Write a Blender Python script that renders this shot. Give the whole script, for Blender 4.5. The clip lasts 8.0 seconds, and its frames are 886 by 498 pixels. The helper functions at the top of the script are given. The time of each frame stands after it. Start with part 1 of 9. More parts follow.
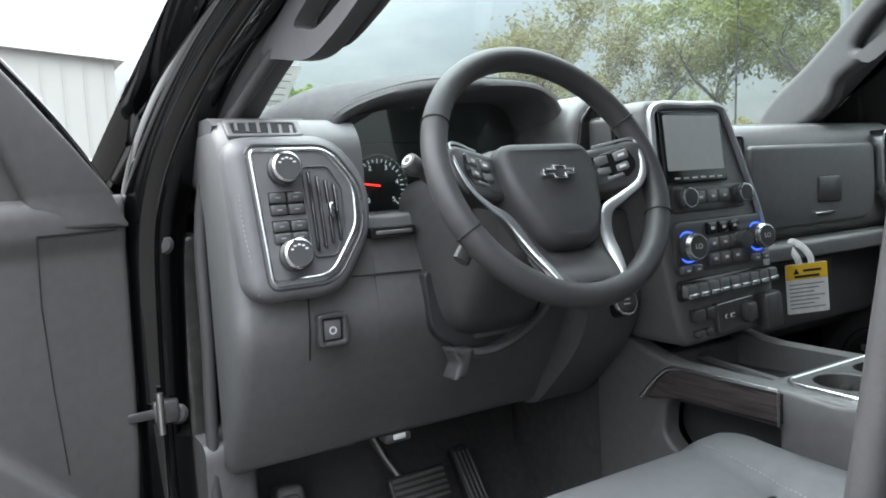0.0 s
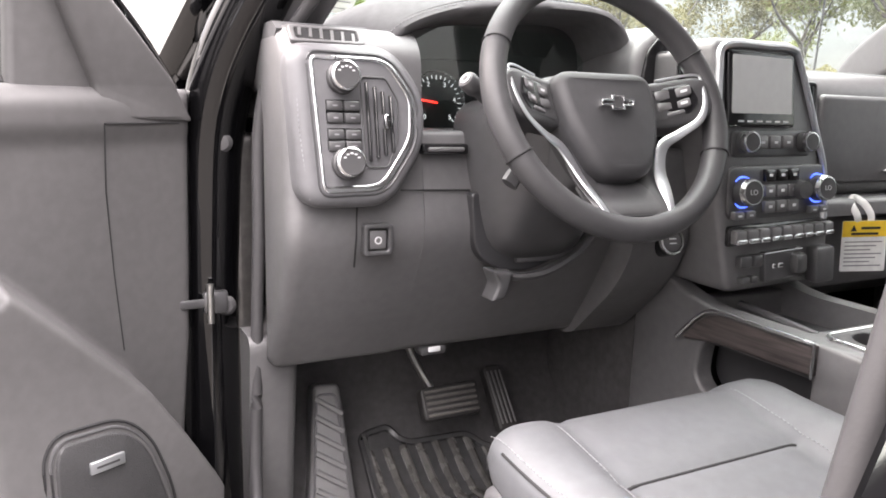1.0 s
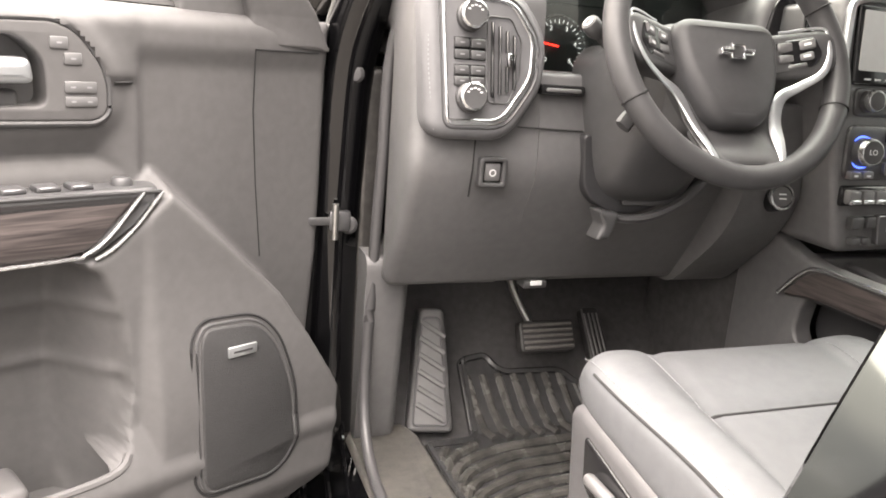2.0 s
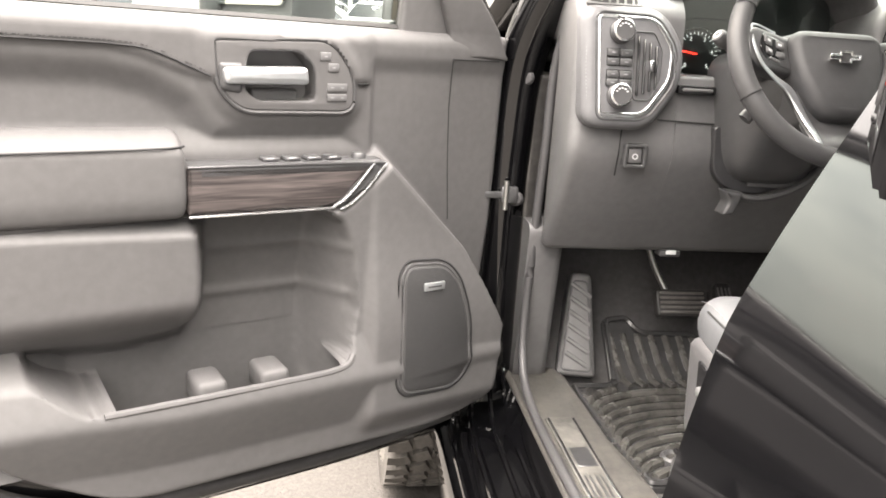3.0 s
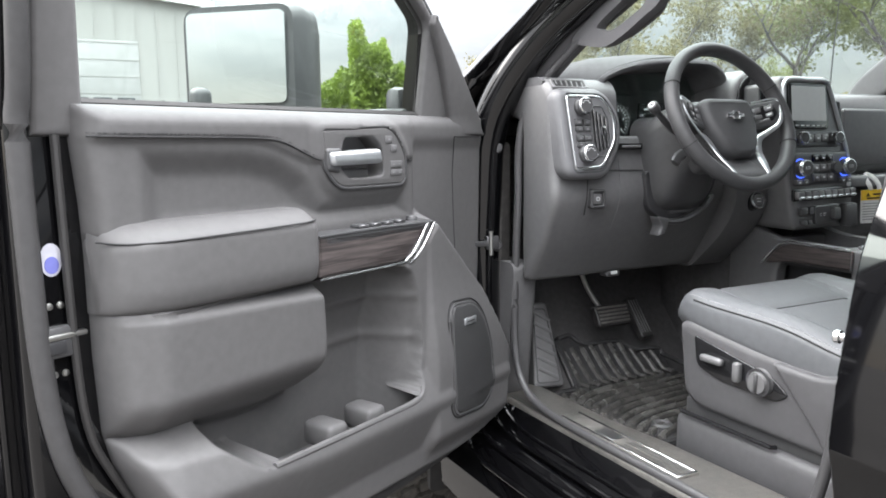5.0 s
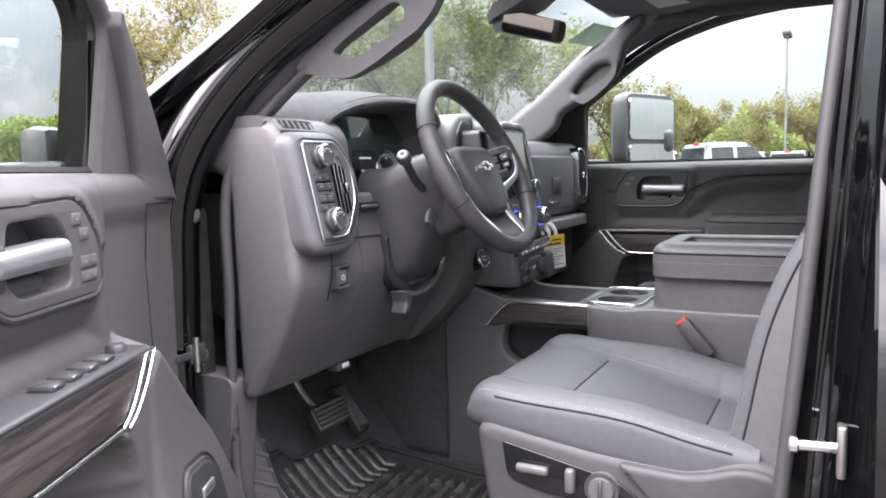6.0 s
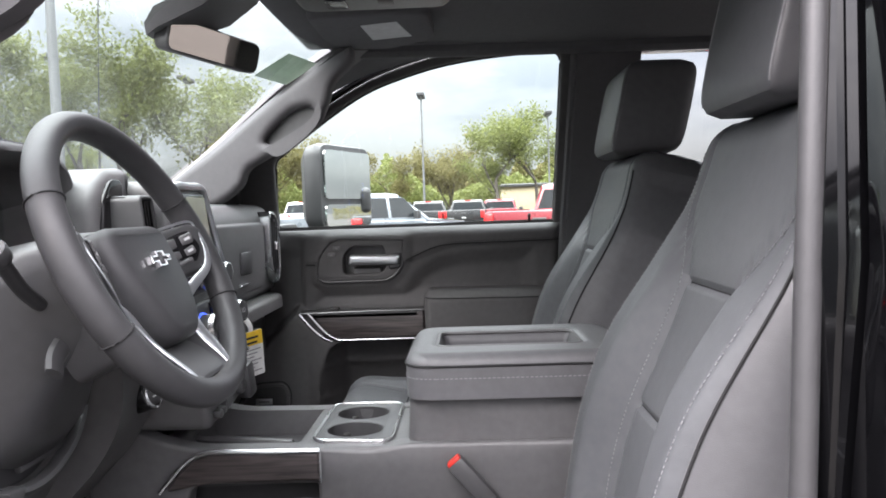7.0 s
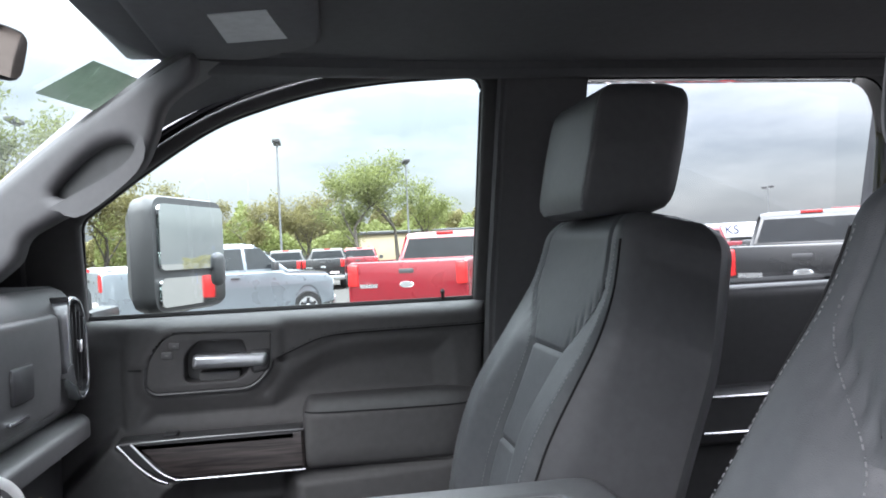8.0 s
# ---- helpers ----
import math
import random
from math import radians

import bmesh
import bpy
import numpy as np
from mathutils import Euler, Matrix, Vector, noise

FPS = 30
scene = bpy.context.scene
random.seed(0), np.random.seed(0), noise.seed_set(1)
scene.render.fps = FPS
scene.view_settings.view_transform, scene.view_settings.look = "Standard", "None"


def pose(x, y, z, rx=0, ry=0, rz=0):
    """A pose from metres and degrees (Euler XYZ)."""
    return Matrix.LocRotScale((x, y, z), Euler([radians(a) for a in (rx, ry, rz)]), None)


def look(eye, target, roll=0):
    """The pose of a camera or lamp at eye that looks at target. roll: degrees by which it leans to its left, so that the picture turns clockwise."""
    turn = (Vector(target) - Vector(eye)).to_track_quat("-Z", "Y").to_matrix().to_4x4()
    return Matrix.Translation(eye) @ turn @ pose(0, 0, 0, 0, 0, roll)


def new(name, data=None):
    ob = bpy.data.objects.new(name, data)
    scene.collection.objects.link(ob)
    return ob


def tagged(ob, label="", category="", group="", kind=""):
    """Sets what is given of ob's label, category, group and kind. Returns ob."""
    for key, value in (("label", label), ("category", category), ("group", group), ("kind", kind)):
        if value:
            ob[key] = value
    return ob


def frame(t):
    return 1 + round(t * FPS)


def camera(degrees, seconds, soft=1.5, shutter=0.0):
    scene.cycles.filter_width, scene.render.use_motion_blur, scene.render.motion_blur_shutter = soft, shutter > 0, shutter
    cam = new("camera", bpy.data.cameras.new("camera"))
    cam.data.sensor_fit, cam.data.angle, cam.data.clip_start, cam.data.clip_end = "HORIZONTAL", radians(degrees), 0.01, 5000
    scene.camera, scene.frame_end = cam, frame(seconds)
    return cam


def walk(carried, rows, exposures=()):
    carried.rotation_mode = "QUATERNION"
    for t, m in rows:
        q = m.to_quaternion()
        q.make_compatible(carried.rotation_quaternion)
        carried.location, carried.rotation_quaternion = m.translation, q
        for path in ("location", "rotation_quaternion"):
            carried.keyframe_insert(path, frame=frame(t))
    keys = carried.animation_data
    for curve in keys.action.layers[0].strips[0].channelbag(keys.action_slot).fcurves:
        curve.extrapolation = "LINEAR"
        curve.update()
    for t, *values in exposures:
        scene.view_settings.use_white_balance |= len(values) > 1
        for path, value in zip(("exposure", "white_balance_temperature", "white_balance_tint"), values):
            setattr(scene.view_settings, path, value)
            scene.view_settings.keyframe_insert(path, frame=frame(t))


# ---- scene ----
cam = camera(60.8, 8.0, 1.75)
PATH = [
    (0, (-1.134, -0.81, 1.443), (-0.084, 0.882, 1.26), -3.1),
    (0.5, (-1.14, -0.797, 1.432), (-0.149, 0.917, 1.155), -0.8),
    (1, (-1.134, -0.83, 1.437), (-0.221, 0.909, 1.059), 1.7),
    (1.2, (-1.145, -0.827, 1.428), (-0.265, 0.924, 1.028), 2.4),
    (2.3, (-1.216, -0.973, 1.415), (-0.664, 0.869, 0.864), 4.4),
    (2.5, (-1.251, -1.032, 1.423), (-0.778, 0.825, 0.852), 4.1),
    (3, (-1.282, -1.239, 1.421), (-1.009, 0.673, 0.903), 3.7),
    (3.5, (-1.4, -1.513, 1.39), (-1.223, 0.433, 0.966), 2.4),
    (4, (-1.589, -1.643, 1.354), (-1.38, 0.313, 0.998), 1.8),
    (4.2, (-1.737, -1.646, 1.337), (-1.414, 0.3, 1.007), 1.4),
    (5.3, (-1.998, -1.161, 1.4), (-0.824, 0.438, 1.138), -1.2),
    (5.5, (-2.015, -1.015, 1.399), (-0.653, 0.429, 1.158), -1.7),
    (6, (-1.92, -0.666, 1.437), (-0.162, 0.265, 1.231), -1.5),
    (6.5, (-1.675, -0.461, 1.476), (0.276, -0.047, 1.334), -1.9),
    (7, (-1.376, -0.38, 1.496), (0.621, -0.311, 1.391), -2.0),
    (7.5, (-1.09, -0.381, 1.534), (0.908, -0.46, 1.467), -2.0),
    (8, (-0.783, -0.305, 1.562), (1.193, -0.613, 1.566), -2.7),
]
walk(cam, [(t, look(eye, target, roll)) for t, eye, target, roll in PATH],
     [(0, 2.66, 6200, 8), (0.3, 2.94, 6450, 22), (0.5, 3.26, 6600, 26), (1.0, 3.48, 6950, 20), (2.4, 3.76, 7600, 16), (3.2, 3.64, 7350, 14), (3.7, 3.22, 6950, 13), (4.2, 2.86, 6300, 10), (5.3, 2.92, 6500, 13), (6.0, 2.92, 6500, 20), (6.5, 2.94, 6500, 19), (7.0, 2.88, 6500, 19), (7.4, 2.92, 6000, 17), (8, 2.94, 6120, 16)])

# ---- light ----
world = bpy.data.worlds.new("overcast_sky")
scene.world = world
world.use_nodes = True
wn, wl = world.node_tree.nodes, world.node_tree.links
wn.clear()
w_out, w_bg, w_sky = wn.new("ShaderNodeOutputWorld"), wn.new("ShaderNodeBackground"), wn.new("ShaderNodeTexSky")
w_sky.sky_type, w_sky.sun_disc = "NISHITA", False
SUN_EL, SUN_AZ = radians(42), radians(302)
w_sky.sun_elevation, w_sky.sun_rotation = SUN_EL, SUN_AZ
w_sky.air_density, w_sky.dust_density = 1.0, 3.0
w_co, w_map, w_noise, w_ramp = (wn.new("ShaderNode" + k) for k in ("TexCoord", "Mapping", "TexNoise", "ValToRGB"))
w_mix = wn.new("ShaderNodeMix")
w_mix.data_type = "RGBA"
w_map.inputs["Scale"].default_value = (1.0, 1.0, 3.2)
w_noise.inputs["Scale"].default_value, w_noise.inputs["Detail"].default_value, w_noise.inputs["Roughness"].default_value = 2.4, 8, 0.58
w_ramp.color_ramp.elements[0].position, w_ramp.color_ramp.elements[0].color = 0.38, (6.9, 7.2, 7.6, 1)
w_ramp.color_ramp.elements[1].position, w_ramp.color_ramp.elements[1].color = 0.60, (12.2, 12.2, 12.1, 1)
w_mix.inputs["Factor"].default_value = 0.93
wl.new(w_co.outputs["Generated"], w_map.inputs["Vector"])
wl.new(w_map.outputs["Vector"], w_noise.inputs["Vector"])
wl.new(w_noise.outputs["Fac"], w_ramp.inputs["Fac"])
wl.new(w_sky.outputs["Color"], w_mix.inputs["A"])
# overhead the sky is boosted to some thirty times the horizon, far past a real overcast, to light the cab
w_sep, w_grad, w_mul = wn.new("ShaderNodeSeparateXYZ"), wn.new("ShaderNodeMapRange"), wn.new("ShaderNodeMix")
w_mul.data_type, w_mul.blend_type = "RGBA", "MULTIPLY"
w_mul.inputs["Factor"].default_value = 1.0
w_pow = wn.new("ShaderNodeMath")
w_pow.operation, w_pow.inputs[1].default_value = "POWER", 1.9
w_grad.inputs["To Min"].default_value, w_grad.inputs["To Max"].default_value = 0.070, 2.28
wl.new(w_co.outputs["Generated"], w_sep.inputs["Vector"])
wl.new(w_sep.outputs["Z"], w_pow.inputs[0])
wl.new(w_pow.outputs[0], w_grad.inputs["Value"])
wl.new(w_ramp.outputs["Color"], w_mul.inputs["A"])
wl.new(w_grad.outputs["Result"], w_mul.inputs["B"])
wl.new(w_mul.outputs["Result"], w_mix.inputs["B"])
wl.new(w_mix.outputs["Result"], w_bg.inputs["Color"])
wl.new(w_bg.outputs["Background"], w_out.inputs["Surface"])
w_bg.inputs["Strength"].default_value = 0.12

sun = new("sun", bpy.data.lights.new("sun", "SUN"))
sun.data.energy, sun.data.angle, sun.data.color = 0.5, radians(40), (1.0, 0.97, 0.93)
sun.matrix_world = look((math.sin(SUN_AZ) * 25, math.cos(SUN_AZ) * 25, 1 + 25 * math.tan(SUN_EL)), (0, 0, 1))


# ---- materials ----
def surface(name, colour, rough=0.55, metal=0.0, vary=0.18, scale=6.0, grain=600.0, bump=0.06, dist=0.002, coat=0.0, spread=0.12, cells=False,
            second=None, patches=3.0, spec=0.5):
    """A procedural surface: the base colour wanders at two scales, the roughness with it, over a fine relief."""
    m = bpy.data.materials.new(name)
    m.use_nodes = True
    n, l = m.node_tree.nodes, m.node_tree.links
    b = n["Principled BSDF"]
    co, rnd = n.new("ShaderNodeTexCoord"), n.new("ShaderNodeObjectInfo")
    big, fine = n.new("ShaderNodeTexNoise"), n.new("ShaderNodeTexNoise")
    big.inputs["Scale"].default_value, big.inputs["Detail"].default_value = patches, 5
    fine.inputs["Scale"].default_value, fine.inputs["Detail"].default_value = scale * 10, 6
    l.new(co.outputs["Object"], big.inputs["Vector"])
    l.new(co.outputs["Object"], fine.inputs["Vector"])
    add = n.new("ShaderNodeMath")
    add.operation = "ADD"
    l.new(big.outputs["Fac"], add.inputs[0])
    l.new(fine.outputs["Fac"], add.inputs[1])
    ramp = n.new("ShaderNodeMapRange")
    ramp.inputs["From Min"].default_value, ramp.inputs["From Max"].default_value = 0.6, 1.4
    l.new(add.outputs[0], ramp.inputs["Value"])
    mix = n.new("ShaderNodeMix")
    mix.data_type = "RGBA"
    lo = tuple(c * (1 - vary) for c in colour)
    hi = second or tuple(min(1, c * (1 + vary)) for c in colour)
    mix.inputs["A"].default_value, mix.inputs["B"].default_value = (*lo, 1), (*hi, 1)
    l.new(ramp.outputs["Result"], mix.inputs["Factor"])
    l.new(mix.outputs["Result"], b.inputs["Base Color"])
    rr = n.new("ShaderNodeMapRange")
    rr.inputs["To Min"].default_value, rr.inputs["To Max"].default_value = max(0.02, rough * (1 - spread)), min(1, rough * (1 + spread))
    l.new(big.outputs["Fac"], rr.inputs["Value"])
    l.new(rr.outputs["Result"], b.inputs["Roughness"])
    b.inputs["Metallic"].default_value = metal
    b.inputs["Specular IOR Level"].default_value = spec
    b.inputs["Coat Weight"].default_value, b.inputs["Coat Roughness"].default_value = coat, 0.04
    if bump:
        bp = n.new("ShaderNodeBump")
        bp.inputs["Strength"].default_value, bp.inputs["Distance"].default_value = bump, dist
        if cells:
            tx = n.new("ShaderNodeTexVoronoi")
            tx.feature = "DISTANCE_TO_EDGE"
            out = tx.outputs["Distance"]
        else:
            tx = n.new("ShaderNodeTexNoise")
            tx.inputs["Detail"].default_value = 3
            out = tx.outputs["Fac"]
        tx.inputs["Scale"].default_value = grain
        l.new(co.outputs["Object"], tx.inputs["Vector"])
        l.new(out, bp.inputs["Height"])
        l.new(bp.outputs["Normal"], b.inputs["Normal"])
    return m


def pane(name, tint=(0.9, 0.95, 0.93), gloss=1.0):
    """A thin sheet of glass: clear, with the mirror gloss of its faces."""
    m = bpy.data.materials.new(name)
    m.use_nodes = True
    n, l = m.node_tree.nodes, m.node_tree.links
    n.clear()
    out, mix, tr, gl, fr, pw = (n.new("ShaderNode" + k) for k in ("OutputMaterial", "MixShader", "BsdfTransparent", "BsdfGlossy", "LayerWeight", "MapRange"))
    tr.inputs["Color"].default_value = (*tint, 1)
    gl.inputs["Roughness"].default_value = 0.01
    fr.inputs["Blend"].default_value = 0.22
    pw.inputs["To Min"].default_value, pw.inputs["To Max"].default_value = 0.02 * gloss, 0.45 * gloss
    l.new(fr.outputs["Facing"], pw.inputs["Value"])
    l.new(pw.outputs["Result"], mix.inputs["Fac"])
    l.new(tr.outputs["BSDF"], mix.inputs[1])
    l.new(gl.outputs["BSDF"], mix.inputs[2])
    l.new(mix.outputs["Shader"], out.inputs["Surface"])
    return m


def glow(name, colour, strength):
    m = surface(name, colour, 0.4, bump=0)
    b = m.node_tree.nodes["Principled BSDF"]
    b.inputs["Emission Color"].default_value, b.inputs["Emission Strength"].default_value = (*colour, 1), strength
    return m


def grained(name, dark, light, rough, axis_scale):
    """Wood: streaks drawn out along one axis."""
    m = surface(name, dark, rough, second=light, bump=0.05, grain=300, coat=0.25)
    n, l = m.node_tree.nodes, m.node_tree.links
    co = next(k for k in n if k.type == "TEX_COORD")
    mp, wv = n.new("ShaderNodeMapping"), n.new("ShaderNodeTexNoise")
    mp.inputs["Scale"].default_value = axis_scale
    wv.inputs["Scale"].default_value, wv.inputs["Detail"].default_value, wv.inputs["Distortion"].default_value = 5, 8, 1.2
    l.new(co.outputs["Object"], mp.inputs["Vector"])
    l.new(mp.outputs["Vector"], wv.inputs["Vector"])
    ramp = n.new("ShaderNodeMapRange")
    ramp.inputs["From Min"].default_value, ramp.inputs["From Max"].default_value = 0.35, 0.7
    l.new(wv.outputs["Fac"], ramp.inputs["Value"])
    mix = next(k for k in n if k.type == "MIX")
    l.new(ramp.outputs["Result"], mix.inputs["Factor"])
    return m


PLASTIC = surface("soft_black_plastic", (0.098, 0.097, 0.099), 0.47, grain=900, bump=0.25, dist=0.0006, cells=True, vary=0.16, spread=0.2, spec=0.75)
SEAT_PLASTIC = surface("seat_valance_plastic", (0.066, 0.065, 0.068), 0.5, spec=0.35, grain=900, bump=0.25, dist=0.0006, cells=True, vary=0.12)
DASH_MATT = surface("matt_dash_skin", (0.095, 0.095, 0.098), 0.85, grain=700, bump=0.3, dist=0.0008, cells=True, vary=0.16, spec=0.12)
PLASTIC_DARK = surface("hard_black_plastic", (0.052, 0.052, 0.054), 0.42, spec=0.6, grain=1100, bump=0.2, dist=0.0005, cells=True, vary=0.15)
DOORSKIN = surface("charcoal_door_vinyl", (0.084, 0.082, 0.083), 0.56, spec=0.32, grain=800, bump=0.25, dist=0.0006, cells=True, vary=0.12)
LEATHER = surface("black_leather", (0.094, 0.097, 0.103), 0.5, spec=0.35, grain=520, bump=0.35, dist=0.0008, cells=True, vary=0.14)
# Lighter copy of the black leather: offsets shade on seat sides by colour.
LEATHER_LIFTED = surface("black_leather_lifted", (0.108, 0.108, 0.113), 0.44, grain=520, bump=0.3, dist=0.0008, cells=True, vary=0.14)
WHEEL_LEATHER = surface("black_wheel_leather", (0.046, 0.046, 0.048), 0.46, spec=0.4, grain=620, bump=0.3, dist=0.0006, cells=True, vary=0.14)
THREAD = surface("grey_thread", (0.22, 0.22, 0.23), 0.8, bump=0)
THREAD_DARK = surface("black_thread", (0.012, 0.012, 0.013), 0.8, bump=0)
GLOSS_BLACK = surface("piano_black", (0.012, 0.012, 0.013), 0.14, bump=0, vary=0.1)
PAINT = surface("black_paint", (0.0024, 0.0024, 0.0028), 0.06, bump=0.02, grain=1500, dist=0.0003, coat=1.0, vary=0.2, spec=0.15)
# Grey patches stand in for what the glossy hinge pillar reflects.
PAINT_SHEEN = surface("black_paint_grey_sheen", (0.010, 0.010, 0.010), 0.30, bump=0.03, grain=900, coat=0.8, vary=0.4, second=(0.050, 0.047, 0.045))
RUBBER = surface("black_rubber", (0.022, 0.021, 0.021), 0.55, grain=300, bump=0.15, vary=0.2)
DOOR_SEAL = surface("door_seal_rubber", (0.040, 0.039, 0.040), 0.6, grain=300, bump=0.15, vary=0.2)
SEAL = surface("grey_weatherstrip", (0.050, 0.049, 0.051), 0.45, grain=300, bump=0.12, vary=0.15)
CHROME = surface("satin_chrome", (0.70, 0.71, 0.72), 0.27, metal=1.0, bump=0.02, vary=0.05)
BRIGHT = surface("bright_chrome", (0.9, 0.9, 0.91), 0.06, metal=1.0, bump=0, vary=0.03)
SATIN = surface("satin_silver", (0.62, 0.64, 0.66), 0.38, metal=0.9, bump=0.03, vary=0.06)
VISOR = surface("charcoal_visor_cloth", (0.100, 0.100, 0.106), 0.95, grain=1500, bump=0.4, dist=0.001, vary=0.12)
STEEL = surface("zinc_steel", (0.55, 0.55, 0.53), 0.32, metal=1.0, bump=0.05, vary=0.2)
DARK_TRIM = surface("gunmetal_trim", (0.16, 0.16, 0.165), 0.3, metal=0.8, bump=0.03, vary=0.1)
WOOD = grained("dark_walnut_trim", (0.026, 0.022, 0.022), (0.086, 0.072, 0.069), 0.38, (1.2, 1.2, 22))
HEADLINER = surface("charcoal_headliner_cloth", (0.088, 0.088, 0.093), 0.95, grain=1500, bump=0.4, dist=0.001, vary=0.12)
PILLAR = surface("charcoal_pillar_trim", (0.092, 0.090, 0.094), 0.7, grain=900, bump=0.2, dist=0.0006, vary=0.1)
CARPET = surface("black_carpet", (0.068, 0.066, 0.067), 1.0, grain=700, bump=0.9, dist=0.004, vary=0.35)
MAT = surface("black_rubber_mat", (0.034, 0.034, 0.035), 0.26, grain=250, bump=0.2, vary=0.3, coat=0.5)
# Patches paler than the mat: scuffs, plus the ribs' sky highlights put into colour.
RIB = surface("scuffed_highlit_rib_rubber", (0.026, 0.026, 0.025), 0.27, grain=200, bump=0.25, vary=0.4, second=(0.085, 0.082, 0.077), patches=16)
GRILLE = surface("black_speaker_mesh", (0.030, 0.030, 0.031), 0.5, grain=420, bump=0.9, dist=0.0015, cells=True, vary=0.1)
# Dark glass made pale grey: dust and its reflection, both in the colour.
SCREEN = surface("dusty_sheen_screen", (0.38, 0.365, 0.355), 0.22, bump=0.0, coat=0.5, vary=0.06)
GAUGE = surface("gauge_face", (0.030, 0.030, 0.032), 0.3, bump=0)
INK = surface("white_print", (0.62, 0.63, 0.64), 0.6, bump=0)
PAPER = surface("white_paper", (0.75, 0.75, 0.73), 0.75, bump=0.05)
YELLOW = surface("yellow_print", (0.80, 0.52, 0.03), 0.6, bump=0)
RED = surface("red_plastic", (0.55, 0.03, 0.02), 0.4, bump=0)
NEEDLE = glow("red_needle", (1.0, 0.03, 0.02), 0.5)
BLUE_RING = glow("blue_ring_light", (0.05, 0.12, 0.9), 0.4)
INK_LIT = glow("lit_white_print", (0.6, 0.62, 0.65), 0.16)
GLASS = pane("clear_glass")
GLASS_SCREEN = pane("windscreen_glass", (0.85, 0.90, 0.88))
GLASS_TINT = pane("tinted_glass", (0.30, 0.31, 0.31), 2.0)
GLASS_REAR = pane("lightly_tinted_glass", (0.82, 0.84, 0.84))
# The brown tint stands in for the brownish image in the mirror.
MIRROR_BROWN = surface("brown_tinted_mirror", (0.50, 0.47, 0.43), 0.03, metal=1.0, bump=0, vary=0.02)
MIRROR = surface("mirror_silver", (0.86, 0.88, 0.88), 0.02, metal=1.0, bump=0, vary=0.01)


# ---- shapes ----
def smooth(me, angle=38):
    me.polygons.foreach_set("use_smooth", [True] * len(me.polygons))
    me.set_sharp_from_angle(angle=radians(angle))


def part(name, bm, material, parent=None, label="", m=None, angle=38):
    """One mesh object from bm, under parent; m carries its local frame into the world."""
    if m is not None:
        bm.transform(m)
    bmesh.ops.recalc_face_normals(bm, faces=bm.faces)
    me = bpy.data.meshes.new(name)
    bm.to_mesh(me)
    bm.free()
    me.materials.append(material)
    smooth(me, angle)
    ob = new(name, me)
    ob.parent = parent
    return tagged(ob, label) if label else ob


def thing(name, label, category, at=(0, 0, 0), group="", kind=""):
    """An empty at a thing's base. Its parts are built in world metres."""
    ob = tagged(new(name), label, category, group, kind)
    ob.empty_display_size = 0.05
    return ob


def B():
    return bmesh.new()


AX = {"xy": (0, 1, 2), "xz": (0, 2, 1), "yz": (1, 2, 0)}


def put_at(axes, u, v, w):
    a, b, c = AX[axes]
    p = [0.0, 0.0, 0.0]
    p[a], p[b], p[c] = u, v, w
    return p


def round_poly(pts, r, n=5):
    """A polygon with its corners rounded; r: one radius, or one for each corner."""
    out, k = [], len(pts)
    for i, p in enumerate(pts):
        ri = r[i] if isinstance(r, (list, tuple)) else r
        p0, p, p1 = (Vector(q) for q in (pts[i - 1], p, pts[(i + 1) % k]))
        a, b = p0 - p, p1 - p
        t = min(ri, a.length * 0.49, b.length * 0.49)
        if t < 1e-5:
            out.append(tuple(p))
            continue
        a, b = p + a.normalized() * t, p + b.normalized() * t
        for j in range(n + 1):
            f = j / n
            out.append(tuple((1 - f) ** 2 * a + 2 * f * (1 - f) * p + f * f * b))
    return out


def shrink(pts, d):
    """A polygon moved inwards by d (outwards for minus)."""
    area = sum(pts[i - 1][0] * p[1] - p[0] * pts[i - 1][1] for i, p in enumerate(pts))
    sgn = 1 if area > 0 else -1
    out = []
    for i, p in enumerate(pts):
        a, b, c = Vector(pts[i - 1]), Vector(p), Vector(pts[(i + 1) % len(pts)])
        e, f = (b - a), (c - b)
        if e.length < 1e-7:
            e = f
        if f.length < 1e-7:
            f = e
        e, f = e.normalized(), f.normalized()
        nrm = Vector((-e.y - f.y, e.x + f.x)) * sgn
        if nrm.length < 1e-6:
            nrm = Vector((-e.y, e.x)) * sgn
        nrm.normalize()
        dot = max(0.4, nrm.dot(Vector((-e.y, e.x)) * sgn))
        out.append(tuple(b + nrm * (d / dot)))
    return out


